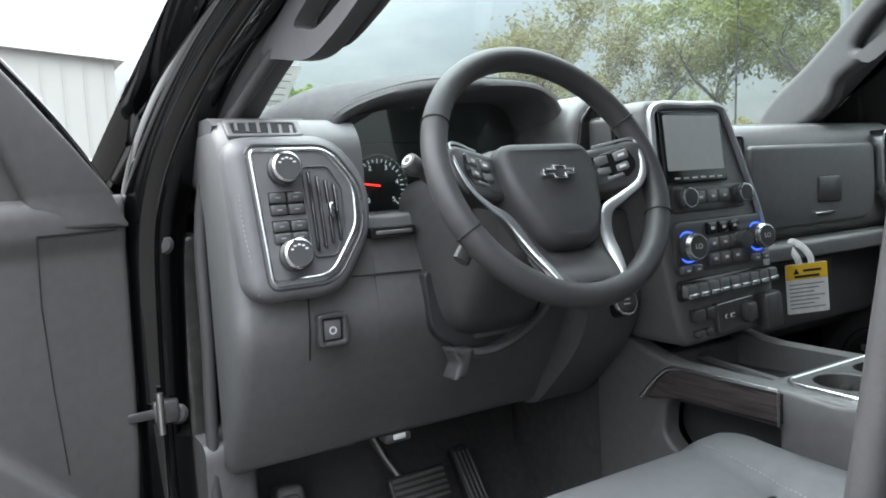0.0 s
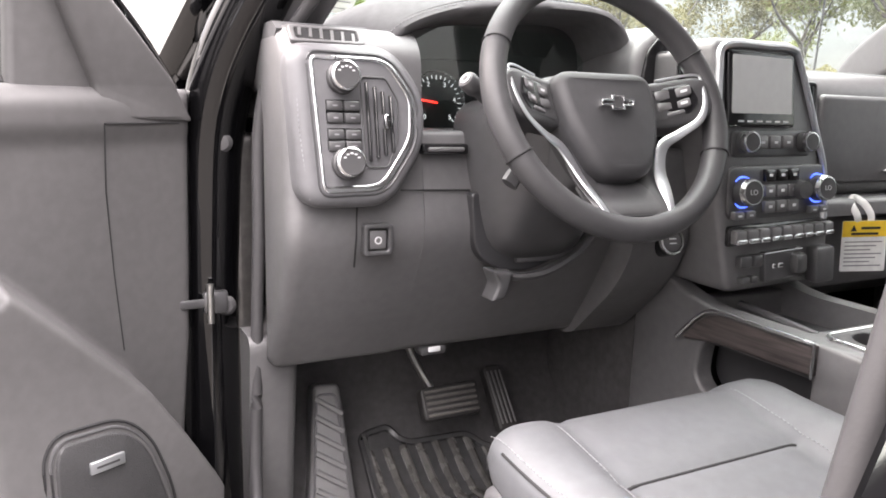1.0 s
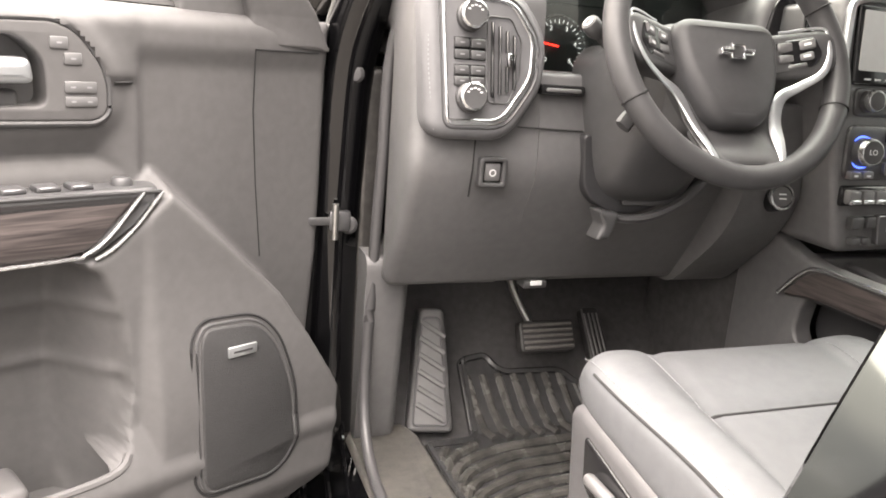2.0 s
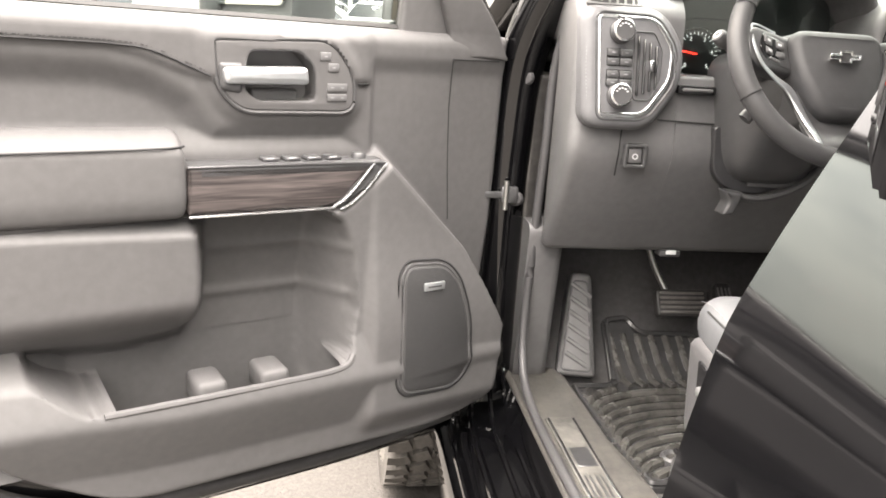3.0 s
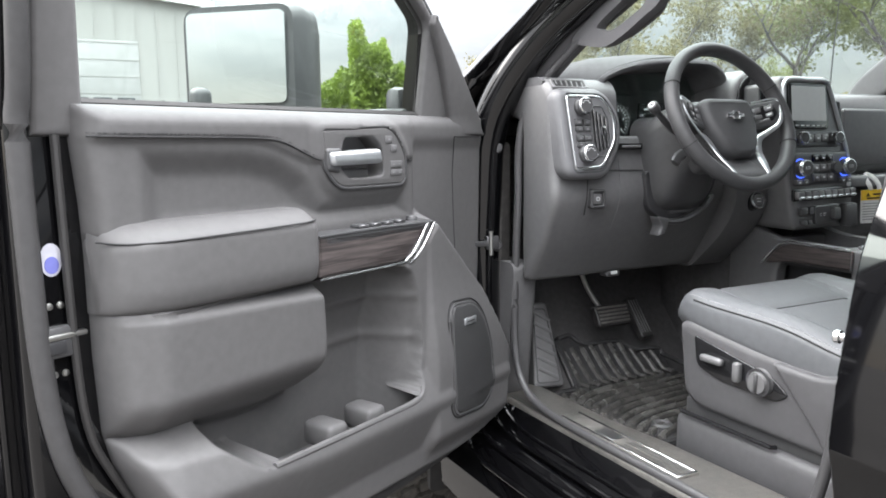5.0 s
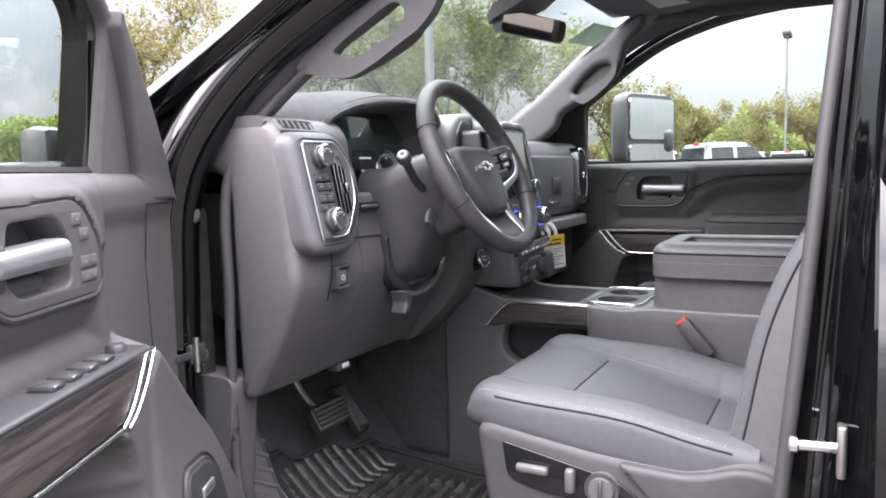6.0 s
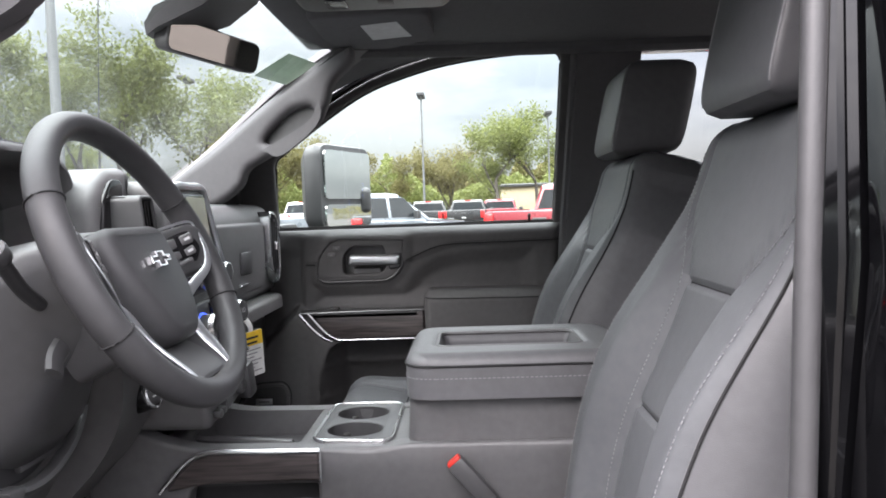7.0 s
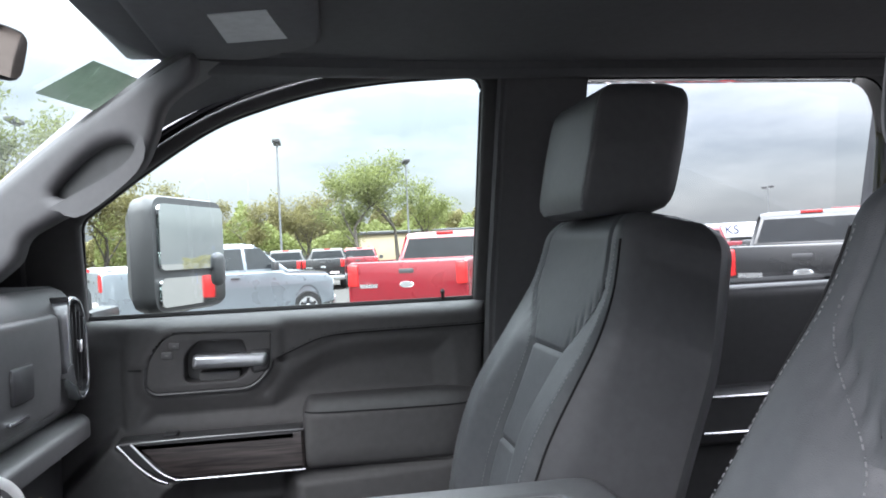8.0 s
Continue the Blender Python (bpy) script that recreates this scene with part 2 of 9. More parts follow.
def slab(bm, outer, holes, a, b, r=0.0, axes="xz", steps=3, back=True):
    """A plate of the given outline with holes, from depth a to its face at depth b, the face's edges rounded by r."""
    from mathutils.geometry import tessellate_polygon
    sgn = 1 if b > a else -1
    r = min(r, abs(b - a) * 0.95)
    rings = []
    for loop, way in [(outer, 1)] + [(h, -1) for h in holes]:
        levels = [(loop, a)]
        if r > 0:
            for j in range(steps + 1):
                f = j / steps * math.pi / 2
                levels.append((shrink(loop, way * r * (1 - math.cos(f))), b - sgn * r * (1 - math.sin(f))))
        else:
            levels.append((loop, b))
        rows = [[bm.verts.new(put_at(axes, u, v, w)) for u, v in lp] for lp, w in levels]
        for lo, hi in zip(rows, rows[1:]):
            for i in range(len(lo)):
                bm.faces.new((lo[i - 1], lo[i], hi[i], hi[i - 1]))
        rings.append((rows, levels))
    for pick in ((-1, 0) if back else (-1,)):
        loops = [[Vector((u, v, 0)) for u, v in lv[pick][0]] for _, lv in rings]
        flat = [v for rows, _ in rings for v in rows[pick]]
        for tri in tessellate_polygon(loops):
            try:
                bm.faces.new([flat[i] for i in tri])
            except ValueError:
                pass
    return bm


def box(bm, x0, x1, y0, y1, z0, z1, r=0.0, seg=2, m=None):
    g = bmesh.ops.create_cube(bm, size=1.0, matrix=Matrix.LocRotScale(((x0 + x1) / 2, (y0 + y1) / 2, (z0 + z1) / 2), None, (abs(x1 - x0), abs(y1 - y0), abs(z1 - z0))))
    vs = g["verts"]
    if r > 0:
        es = {e for v in vs for e in v.link_edges}
        res = bmesh.ops.bevel(bm, geom=list(es), offset=r, segments=seg, affect="EDGES", profile=0.5)
        vs = list({v for f in res["faces"] for v in f.verts} | {v for v in vs if v.is_valid})
    if m is not None:
        bmesh.ops.transform(bm, matrix=m, verts=vs)
    return bm


def curve(pts, n=8, closed=False):
    """Points on a smooth line through pts."""
    pts = [Vector(p) for p in pts]
    k = len(pts)
    out = []
    for i in range(k if closed else k - 1):
        p0 = pts[i - 1] if closed or i else pts[0]
        p1, p2 = pts[i], pts[(i + 1) % k]
        p3 = pts[(i + 2) % k] if closed or i + 2 < k else pts[-1]
        for j in range(n):
            f = j / n
            out.append(0.5 * (2 * p1 + (p2 - p0) * f + (2 * p0 - 5 * p1 + 4 * p2 - p3) * f * f + (3 * p1 - p0 - 3 * p2 + p3) * f**3))
    return out if closed else out + [pts[-1]]


def loft(bm, rings, cap=True, closed=False):
    rows = [[bm.verts.new(p) for p in ring] for ring in rings]
    pairs = list(zip(rows, rows[1:])) + ([(rows[-1], rows[0])] if closed else [])
    for lo, hi in pairs:
        for i in range(len(lo)):
            bm.faces.new((lo[i - 1], lo[i], hi[i], hi[i - 1]))
    if cap and not closed:
        bm.faces.new(rows[0][::-1])
        bm.faces.new(rows[-1])
    return bm


def tube(bm, pts, r, seg=8, closed=False, flat=1.0, up=(0, 0, 1)):
    """A round (or flattened) cord along pts; r: a radius, or one for each point."""
    pts = [Vector(p) for p in pts]
    rings, k = [], len(pts)
    last = None
    for i, p in enumerate(pts):
        a = pts[i - 1] if closed or i else p
        b = pts[(i + 1) % k] if closed or i + 1 < k else p
        d = (b - a).normalized()
        u = d.cross(Vector(up))
        if u.length < 0.05:
            u = last.copy() if last else d.cross(Vector((1, 0, 0.01)))
        u.normalize()
        v = u.cross(d).normalized()
        last = u
        ri = r[i] if isinstance(r, (list, tuple)) else r
        rings.append([p + u * (ri * math.cos(2 * math.pi * j / seg)) + v * (ri * flat * math.sin(2 * math.pi * j / seg)) for j in range(seg)])
    return loft(bm, rings, closed=closed)


def lathe(bm, profile, seg=32, m=None, ring=False):
    """A turned body round local z from (radius, height) pairs; ring: open in the middle."""
    rings = [[(max(r, 1e-4) * math.cos(2 * math.pi * j / seg), max(r, 1e-4) * math.sin(2 * math.pi * j / seg), h) for j in range(seg)] for r, h in profile]
    if m is not None:
        rings = [[m @ Vector(p) for p in r] for r in rings]
    return loft(bm, rings, closed=ring)


def stitches(bm, pts, length=0.005, gap=0.003, r=0.0007, lift=(0, 0, 0)):
    """A row of short raised stitches along pts."""
    pts = [Vector(p) + Vector(lift) for p in pts]
    carry = 0.0
    for a, b in zip(pts, pts[1:]):
        d = b - a
        if d.length < 1e-6:
            continue
        t = carry
        u = d.normalized()
        side = u.orthogonal().normalized() * r
        other = u.cross(side)
        while t < d.length:
            p, q = a + u * t, a + u * min(t + length, d.length)
            lo = [bm.verts.new(p + s) for s in (side, other, -side, -other)]
            hi = [bm.verts.new(q + s) for s in (side, other, -side, -other)]
            for i in range(4):
                bm.faces.new((lo[i - 1], lo[i], hi[i], hi[i - 1]))
            t += length + gap
        carry = t - d.length
    return bm


def face_to(at, normal, up=(0, 0, 1)):
    """A frame at a place whose local z points along normal and whose local y points up."""
    z = Vector(normal).normalized()
    x = Vector(up).cross(z).normalized()
    y = z.cross(x)
    return Matrix.Translation(at) @ Matrix((x, y, z)).transposed().to_4x4()


def lettering(name, text, size, material, parent, m, label=""):
    """Letters as a thin mesh, centred in their frame."""
    cu = bpy.data.curves.new(name, "FONT")
    cu.body, cu.size, cu.align_x, cu.align_y, cu.extrude = text, size, "CENTER", "CENTER", size * 0.02
    tmp = bpy.data.objects.new(name, cu)
    scene.collection.objects.link(tmp)
    me = bpy.data.meshes.new_from_object(tmp.evaluated_get(bpy.context.evaluated_depsgraph_get()))
    bpy.data.objects.remove(tmp)
    bpy.data.curves.remove(cu)
    me.transform(m)
    me.materials.clear()
    me.materials.append(material)
    ob = new(name, me)
    ob.parent = parent
    return tagged(ob, label) if label else ob

# ---- ground ----
ASPHALT = surface("pale_worn_asphalt", (0.064, 0.060, 0.056), 0.95, scale=6, grain=90, bump=0.7, dist=0.006, vary=0.30, patches=0.9, spec=0.15)
# thin tarred cracks wander through it
an, al = ASPHALT.node_tree.nodes, ASPHALT.node_tree.links
a_co, a_bend, a_crack, a_fac, a_mix = an.new("ShaderNodeTexCoord"), an.new("ShaderNodeTexNoise"), an.new("ShaderNodeTexVoronoi"), an.new("ShaderNodeMapRange"), an.new("ShaderNodeMix")
a_bend.inputs["Scale"].default_value, a_bend.inputs["Detail"].default_value = 1.2, 6
a_crack.feature = "DISTANCE_TO_EDGE"
a_crack.inputs["Scale"].default_value = 0.42
a_fac.inputs["From Min"].default_value, a_fac.inputs["From Max"].default_value = 0.001, 0.006
a_sum = an.new("ShaderNodeVectorMath")
al.new(a_co.outputs["Object"], a_bend.inputs["Vector"])
al.new(a_co.outputs["Object"], a_sum.inputs[0])
al.new(a_bend.outputs["Color"], a_sum.inputs[1])
al.new(a_sum.outputs["Vector"], a_crack.inputs["Vector"])
al.new(a_crack.outputs["Distance"], a_fac.inputs["Value"])
a_mix.data_type = "RGBA"
a_mix.inputs["A"].default_value = (0.060, 0.056, 0.052, 1)
a_base = an["Principled BSDF"].inputs["Base Color"]
al.new(a_base.links[0].from_socket, a_mix.inputs["B"])
al.new(a_fac.outputs["Result"], a_mix.inputs["Factor"])
al.new(a_mix.outputs["Result"], a_base)


def lot_z(x, y):
    """The lot lies flat round the truck and rises gently ahead of it."""
    t = max(0.0, y - 2.0)
    return 0.045 * (t - 3 * (1 - math.exp(-t / 3))) if t < 60 else 0.045 * 57


bm = B()
ys = [-900, -300, -60, 0, 2, 3, 4, 5, 6, 8, 10, 14, 20, 30, 45, 62, 100, 300, 900]
rows = [[bm.verts.new((x, y, lot_z(x, y))) for x in (-900, -200, -40, 0, 40, 200, 900)] for y in ys]
for a, b in zip(rows, rows[1:]):
    for k in range(6):
        bm.faces.new((a[k], a[k + 1], b[k + 1], b[k]))
tagged(part("ground", bm, ASPHALT, angle=180), "pale grey worn asphalt of a dealer's parking lot", "ground", kind="structure")

# ---- truck cab shell ----
CX = 0.03                      # middle of the cab
L_OUT, R_OUT = -1.0, 1.06      # outer skins at the belt
cab = thing("pickup_cab", "black pickup truck cab with its doors open", "truck")


def lean(bm, z0=1.445, k=0.155, axis=0, sgn=1):
    """Leans everything above the belt inwards."""
    for v in bm.verts:
        if v.co.z > z0:
            v.co[axis] += sgn * k * (v.co.z - z0)
    return bm


# floor pan, tunnel, firewall, rear wall
bm = B()
slab(bm, [(-0.80, -1.75), (0.86, -1.75), (0.86, 0.62), (-0.80, 0.62)], [], 0.56, 0.625, axes="xy")
part("floor_pan", bm, CARPET, cab, "black carpeted floor")
bm = B()
slab(bm, [(-0.84, 0.50), (0.90, 0.50), (0.90, 1.5), (-0.84, 1.5)], [], 0.74, 0.80, axes="xz")
part("firewall", bm, CARPET, cab)
bm = B()
slab(bm, [(0.405, 0.618), (0.44, 0.634), (0.60, 0.826), (0.66, 0.93), (0.74, 1.10), (0.76, 0.60)], [], -0.80, 0.86, axes="yz")
part("toe_board", bm, CARPET, cab)
bm = B()
slab(bm, [(-0.84, 0.60), (0.90, 0.60), (0.90, 1.50), (0.80, 1.93), (-0.72, 1.93), (-0.84, 1.5)], [[(-0.6, 1.5), (0.66, 1.5), (0.6, 1.86), (-0.54, 1.86)]], -1.80, -1.75, axes="xz")
part("rear_wall", bm, HEADLINER, cab)

# roof: outer skin and headliner
bm = B()
slab(bm, round_poly([(-0.69, -0.03), (0.76, -0.03), (0.80, -1.80), (-0.73, -1.80)], 0.08), [], 1.955, 2.005, 0.03, axes="xy")
part("roof_skin", bm, PAINT, cab, "black painted roof")
bm = B()
slab(bm, round_poly([(-0.66, -0.02), (0.73, -0.02), (0.77, -1.76), (-0.70, -1.76)], 0.06), [], 1.954, 1.930, 0.012, axes="xy")
part("headliner", bm, HEADLINER, cab, "charcoal cloth headliner")

# pillars and roof rails, on both sides; side: -1 driver's, 1 passenger's
A_TOP, A_BASE = (0.50, -0.02, 1.925), (0.76, 0.62, 1.50)


def cab_x(off, side):
    return CX + side * off


def rail(bm, pts, w, h, side, seg=10):
    tube(bm, [(cab_x(x, side), y, z) for x, y, z in pts], w, seg, flat=h / w)
    return bm


for side, who in ((-1, "left"), (1, "right")):
    # inner A-pillar trim: from the windscreen's edge to the door frame
    bm = B()
    rings = []
    if side < 0:
        inn = curve([(-0.47, -0.10, 1.925), (-0.545, 0.00, 1.855), (-0.635, 0.12, 1.745), (-0.706, 0.245, 1.640), (-0.745, 0.330, 1.555), (-0.775, 0.42, 1.47)], 6)
        out = curve([(-0.66, -0.14, 1.955), (-0.675, 0.02, 1.860), (-0.725, 0.16, 1.745), (-0.775, 0.275, 1.640), (-0.815, 0.37, 1.545), (-0.835, 0.46, 1.45)], 6)
    else:
        inn = curve([(0.505, -0.09, 1.900), (0.530, -0.006, 1.845), (0.565, 0.127, 1.762), (0.605, 0.266, 1.668), (0.660, 0.44, 1.560)], 6)
        out = curve([(0.835, -0.20, 1.980), (0.850, 0.02, 1.868), (0.862, 0.15, 1.768), (0.872, 0.31, 1.630), (0.885, 0.50, 1.46)], 6)
    for a, b in zip(inn, out):
        d = b - a
        nrm = Vector((-side * 0.45, -0.62, -0.55)).normalized()
        ring = []
        for k in range(16):
            th = 2 * math.pi * k / 16
            ring.append((a + b) / 2 + d * (0.5 * math.cos(th)) + nrm * (0.030 * math.sin(th) * abs(math.sin(th)) ** -0.35 if abs(math.sin(th)) > 1e-6 else 0) - nrm * 0.012)
        rings.append(ring)
    loft(bm, rings)
    part("pillar_trim", bm, PILLAR, cab, "charcoal front pillar trim", None, 60)
    # outer painted A-pillar
    bm = B()
    path = curve([(0.72, -0.10, 1.965), (0.775, 0.10, 1.855), (0.85, 0.36, 1.665), (0.905, 0.60, 1.51), (0.93, 0.74, 1.42)], 6)
    tube(bm, [(cab_x(x, side), y, z) for x, y, z in path], 0.078, 12, flat=0.5)
    part("front_pillar", bm, PAINT, cab)
    if side > 0:
        bm = B()
        inn = curve([(0.60, -0.02, 1.868), (0.575, -0.06, 1.895), (0.58, -0.12, 1.922), (0.61, -0.35, 1.930), (0.62, -0.8, 1.930), (0.62, -1.76, 1.928)], 6)
        out = curve([(0.836, 0.04, 1.822), (0.836, -0.02, 1.858), (0.838, -0.14, 1.905), (0.838, -0.35, 1.945), (0.838, -0.8, 1.965), (0.838, -1.76, 1.965)], 6)
        loft(bm, [[a, a * 0.5 + b * 0.5 + Vector((0, 0, -0.012)), b, b + Vector((0, 0, 0.03)), a + Vector((0, 0, 0.03))] for a, b in zip(inn, out)])
        part("rail_cover", bm, VISOR, cab, "charcoal trim over the door", None, 60)
    # roof rail
    bm = B()
    path = curve([(0.70, -0.08, 1.965), (0.735, -0.5, 1.985), (0.745, -1.0, 1.985), (0.74, -1.78, 1.975)], 6)
    tube(bm, [(cab_x(x, side), y, z) for x, y, z in path], 0.045, 10, flat=0.7)
    part("roof_rail", bm, PAINT, cab)
    bm = B()
    path = curve([(0.60, -0.08, 1.925), (0.67, -0.5, 1.93), (0.68, -1.0, 1.93), (0.68, -1.76, 1.925)], 6)
    tube(bm, [(cab_x(x, side), y, z) for x, y, z in path], 0.04, 10, flat=0.6)
    part("rail_trim", bm, HEADLINER, cab)
    # B-pillar: painted outside, trim inside, in plan a chamfered block
    xo = (L_OUT + 0.055 if side < 0 else R_OUT - 0.055)
    X = lambda d: xo - side * d

    def post(plan, z0, z1, mat, name, label):
        bm = B()
        rings = [[(x, y - 0.07 * (z - 1.40), z) for x, y in plan] for z in (z0, 1.0, 1.445, z1)]
        loft(bm, rings)
        lean(bm, k=0.155, axis=0, sgn=-side)
        bmesh.ops.bevel(bm, geom=[e for e in bm.edges if abs(e.verts[0].co.z - e.verts[1].co.z) > 0.2], offset=0.008, segments=2, affect="EDGES")
        return part(name, bm, mat, cab, label)

    post([(X(0.025), -0.775), (X(0.045), -0.725), (X(0.085), -0.682), (X(0.136), -0.666), (X(0.138), -0.84), (X(0.025), -0.84)], 0.55, 1.97, PAINT, "middle_pillar", "glossy black painted pillar between the doors")
    # plastic trim on the passenger's side, painted pillar edge on the driver's
    post([(X(0.140), -0.660), (X(0.160), -0.640), (X(0.180), -0.655), (X(0.180), -0.84), (X(0.140), -0.84)], 0.66, 1.94, PILLAR if side > 0 else PAINT, "pillar_cover", "inner edge of the pillar between the doors")
    # rear quarter behind the rear door
    bm = B()
    slab(bm, [(-1.66, 0.60), (-1.82, 0.60), (-1.82, 1.97), (-1.70, 1.97), (-1.66, 1.45)], [], xo, xo - side * 0.12, 0.01, axes="yz")
    lean(bm, k=0.155, axis=0, sgn=-side)
    part("rear_pillar", bm, HEADLINER, cab)

# door sill on the driver's side: rocker steps, flange and tread plate
bm = B()
prof = [(-1.03, 0.40), (-0.99, 0.36), (-0.80, 0.36), (-0.80, 0.66), (-0.865, 0.665), (-0.885, 0.635), (-0.905, 0.60), (-0.945, 0.585), (-0.985, 0.565), (-1.035, 0.50)]
slab(bm, round_poly(prof, 0.012, 3), [], -1.80, 0.47, axes="xz")
part("rocker", bm, PAINT, cab, "black painted rocker with stepped door opening")
bm = B()
slab(bm, round_poly([(-0.872, -1.75), (-0.64, -1.75), (-0.70, -0.07), (-0.722, 0.10), (-0.727, 0.40), (-0.745, 0.45), (-0.872, 0.45)], 0.01), [], 0.625, 0.668, 0.012, axes="xy")
part("sill_cover", bm, surface("scuffed_sill_plastic", (0.050, 0.049, 0.047), 0.36, second=(0.105, 0.099, 0.091), patches=13, grain=500, bump=0.2), cab, "scuffed dusty plastic sill cover")
bm = B()
slab(bm, [(R_OUT, 0.36), (0.84, 0.36), (0.84, 0.66), (R_OUT, 0.6)], [], -1.8, 0.47, axes="xz")
part("rocker", bm, PAINT, cab)

# hinge pillar in front of the open door
bm = B()
slab(bm, round_poly([(0.505, 0.40), (0.505, 1.42), (0.62, 1.42), (0.62, 0.40)], 0.01), [], -0.84, -0.955, 0.02, axes="yz")
part("hinge_pillar", bm, PAINT_SHEEN, cab, "black hinge pillar with its grey reflections painted in")
bm = B()
slab(bm, round_poly([(0.432, 0.56), (0.432, 1.38), (0.52, 1.38), (0.52, 0.56)], 0.02), [], -0.83, -0.868, 0.014, axes="yz")
part("pillar_return", bm, PAINT_SHEEN, cab)
bm = B()
slab(bm, [(0.44, 0.40), (0.44, 1.50), (0.62, 1.50), (0.62, 0.40)], [], 0.86, R_OUT - 0.02, 0.02, axes="yz")
part("hinge_pillar", bm, PAINT, cab)
for z in (1.366, 1.097):
    bm = B()
    lathe(bm, [(0.004, 0), (0.017, 0), (0.017, 0.004), (0.012, 0.009), (0.002, 0.010)], 20, face_to((-0.886, 0.414, z), (-0.35, -1, 0)))
    part("body_plug", bm, SEAL, cab, "round black rubber plug")
# kick panel beside the pedals
bm = B()
slab(bm, round_poly([(0.40, 0.66), (0.36, 1.05), (0.75, 1.05), (0.75, 0.62), (0.45, 0.62)], 0.03), [], -0.86, -0.775, 0.02, axes="yz")
part("kick_panel", bm, PLASTIC, cab, "black plastic kick panel")
# weatherstrip round the driver's door opening
bm = B()
loop = curve([(-0.855, -0.38, 0.674), (-0.852, -0.53, 0.70), (-0.845, -0.580, 0.80), (-0.822, -0.612, 1.10), (-0.786, -0.640, 1.42), (-0.752, -0.664, 1.70), (-0.732, -0.668, 1.86), (-0.69, -0.59, 1.92),
              (-0.66, -0.40, 1.925), (-0.56, -0.22, 1.91), (-0.645, 0.04, 1.80), (-0.755, 0.25, 1.62), (-0.828, 0.365, 1.45), (-0.840, 0.375, 1.20), (-0.848, 0.374, 0.95), (-0.854, 0.362, 0.82), (-0.858, 0.325, 0.735), (-0.861, 0.25, 0.692), (-0.861, 0.12, 0.676), (-0.858, -0.10, 0.672), (-0.856, -0.26, 0.672)], 7, closed=True)
tube(bm, loop, 0.0105, 10, closed=True)
part("door_seal", bm, SEAL, cab, "dark grey rubber weatherstrip")
for x, z, r in ((-0.897, 0.612, 0.006), (-0.930, 0.602, 0.007), (-0.972, 0.580, 0.008), (-1.012, 0.545, 0.008)):
    k = (x + 0.897) * 0.5
    bm = tube(B(), curve([(x, -1.6, z), (x, -0.5, z), (x, 0.10, z), (x + 0.004, 0.27 - k, z + 0.004), (x + 0.012, 0.385 + k * 0.3, z + 0.045), (x + 0.016, 0.432 + k * 0.2, z + 0.13), (x + 0.018, 0.446, z + 0.26)], 6), r, 8)
    part("sill_bead", bm, PAINT, cab, "glossy black bead along the rocker")
# painted front edge of the door opening, from the sill up along the pillar
bm = tube(B(), curve([(-0.905, 0.455, 0.58), (-0.905, 0.462, 0.90), (-0.900, 0.462, 1.20), (-0.882, 0.440, 1.45), (-0.806, 0.315, 1.655), (-0.70, 0.085, 1.83), (-0.63, -0.10, 1.945)], 7), 0.052, 16, up=(1, 0, 0))
part("opening_edge", bm, PAINT, cab, "glossy black painted edge of the door opening")
part("check_bracket", box(B(), -0.925, -0.885, 0.396, 0.412, 1.088, 1.126, 0.006), DARK_TRIM, cab, "dark check strap bracket")
part("check_pin", tube(B(), [(-0.915, 0.392, 1.075), (-0.915, 0.392, 1.140)], 0.006, 10), STEEL, cab)
part("check_strap", box(B(), -1.000, -0.915, 0.398, 0.404, 1.099, 1.114, 0.003), DARK_TRIM, cab, "flat dark door check strap")

# glass: windscreen
bm = B()
rings = []
for i in range(9):
    f = i / 8 * 2 - 1
    bow = 0.16 * (1 - f * f)
    rings.append([(CX + f * 0.57, -0.04 + bow * 0.55, 1.94), (CX + f * 0.84, 0.72 + bow, 1.465)])
for a, b in zip(rings, rings[1:]):
    bm.faces.new([bm.verts.new(p) for p in (a[0], b[0], b[1], a[1])])
bmesh.ops.remove_doubles(bm, verts=bm.verts, dist=0.001)
bmesh.ops.solidify(bm, geom=bm.faces[:], thickness=0.005)
ws = part("windscreen", bm, GLASS_SCREEN, cab, "clear curved windscreen")
ws.visible_shadow = False
# black band at the top of the windscreen
bm = B()
box(bm, CX - 0.60, CX + 0.60, -0.06, 0.03, 1.925, 1.965, 0.012)
part("windscreen_header", bm, HEADLINER, cab)

# bonnet, cowl and wings ahead of the windscreen
bm = B()
rings = []
for y, z, w in ((0.80, 1.44, 0.93), (1.0, 1.47, 0.94), (1.6, 1.45, 0.93), (2.1, 1.40, 0.88), (2.22, 1.30, 0.84), (2.24, 1.0, 0.82)):
    rings.append([(CX + w * f, y, z - 0.10 * abs(f) ** 3 + 0.03 * (1 - abs(f) ** 2)) for f in np.linspace(-1, 1, 13)] + [(CX + w, y, 0.75), (CX - w, y, 0.75)])
loft(bm, rings)
part("bonnet", bm, PAINT, cab, "black painted bonnet")
bm = B()
box(bm, CX - 0.86, CX + 0.86, 0.66, 0.86, 1.40, 1.45, 0.02)
part("cowl", bm, PLASTIC_DARK, cab)
for side in (-1, 1):
    bm = B()
    arch = [(0.62, 0.55), (0.62, 1.40), (1.0, 1.38), (2.15, 1.26), (2.2, 0.7), (1.80, 0.62)] + [(1.12 + 0.48 * math.cos(a), 0.44 + 0.48 * math.sin(a)) for a in np.linspace(0.35, 2.75, 12)] + [(0.66, 0.55)]
    slab(bm, arch, [], CX + side * 0.80, CX + side * 1.02, 0.05, axes="yz")
    part("front_wing", bm, PAINT, cab, "black front wing over the tyre")

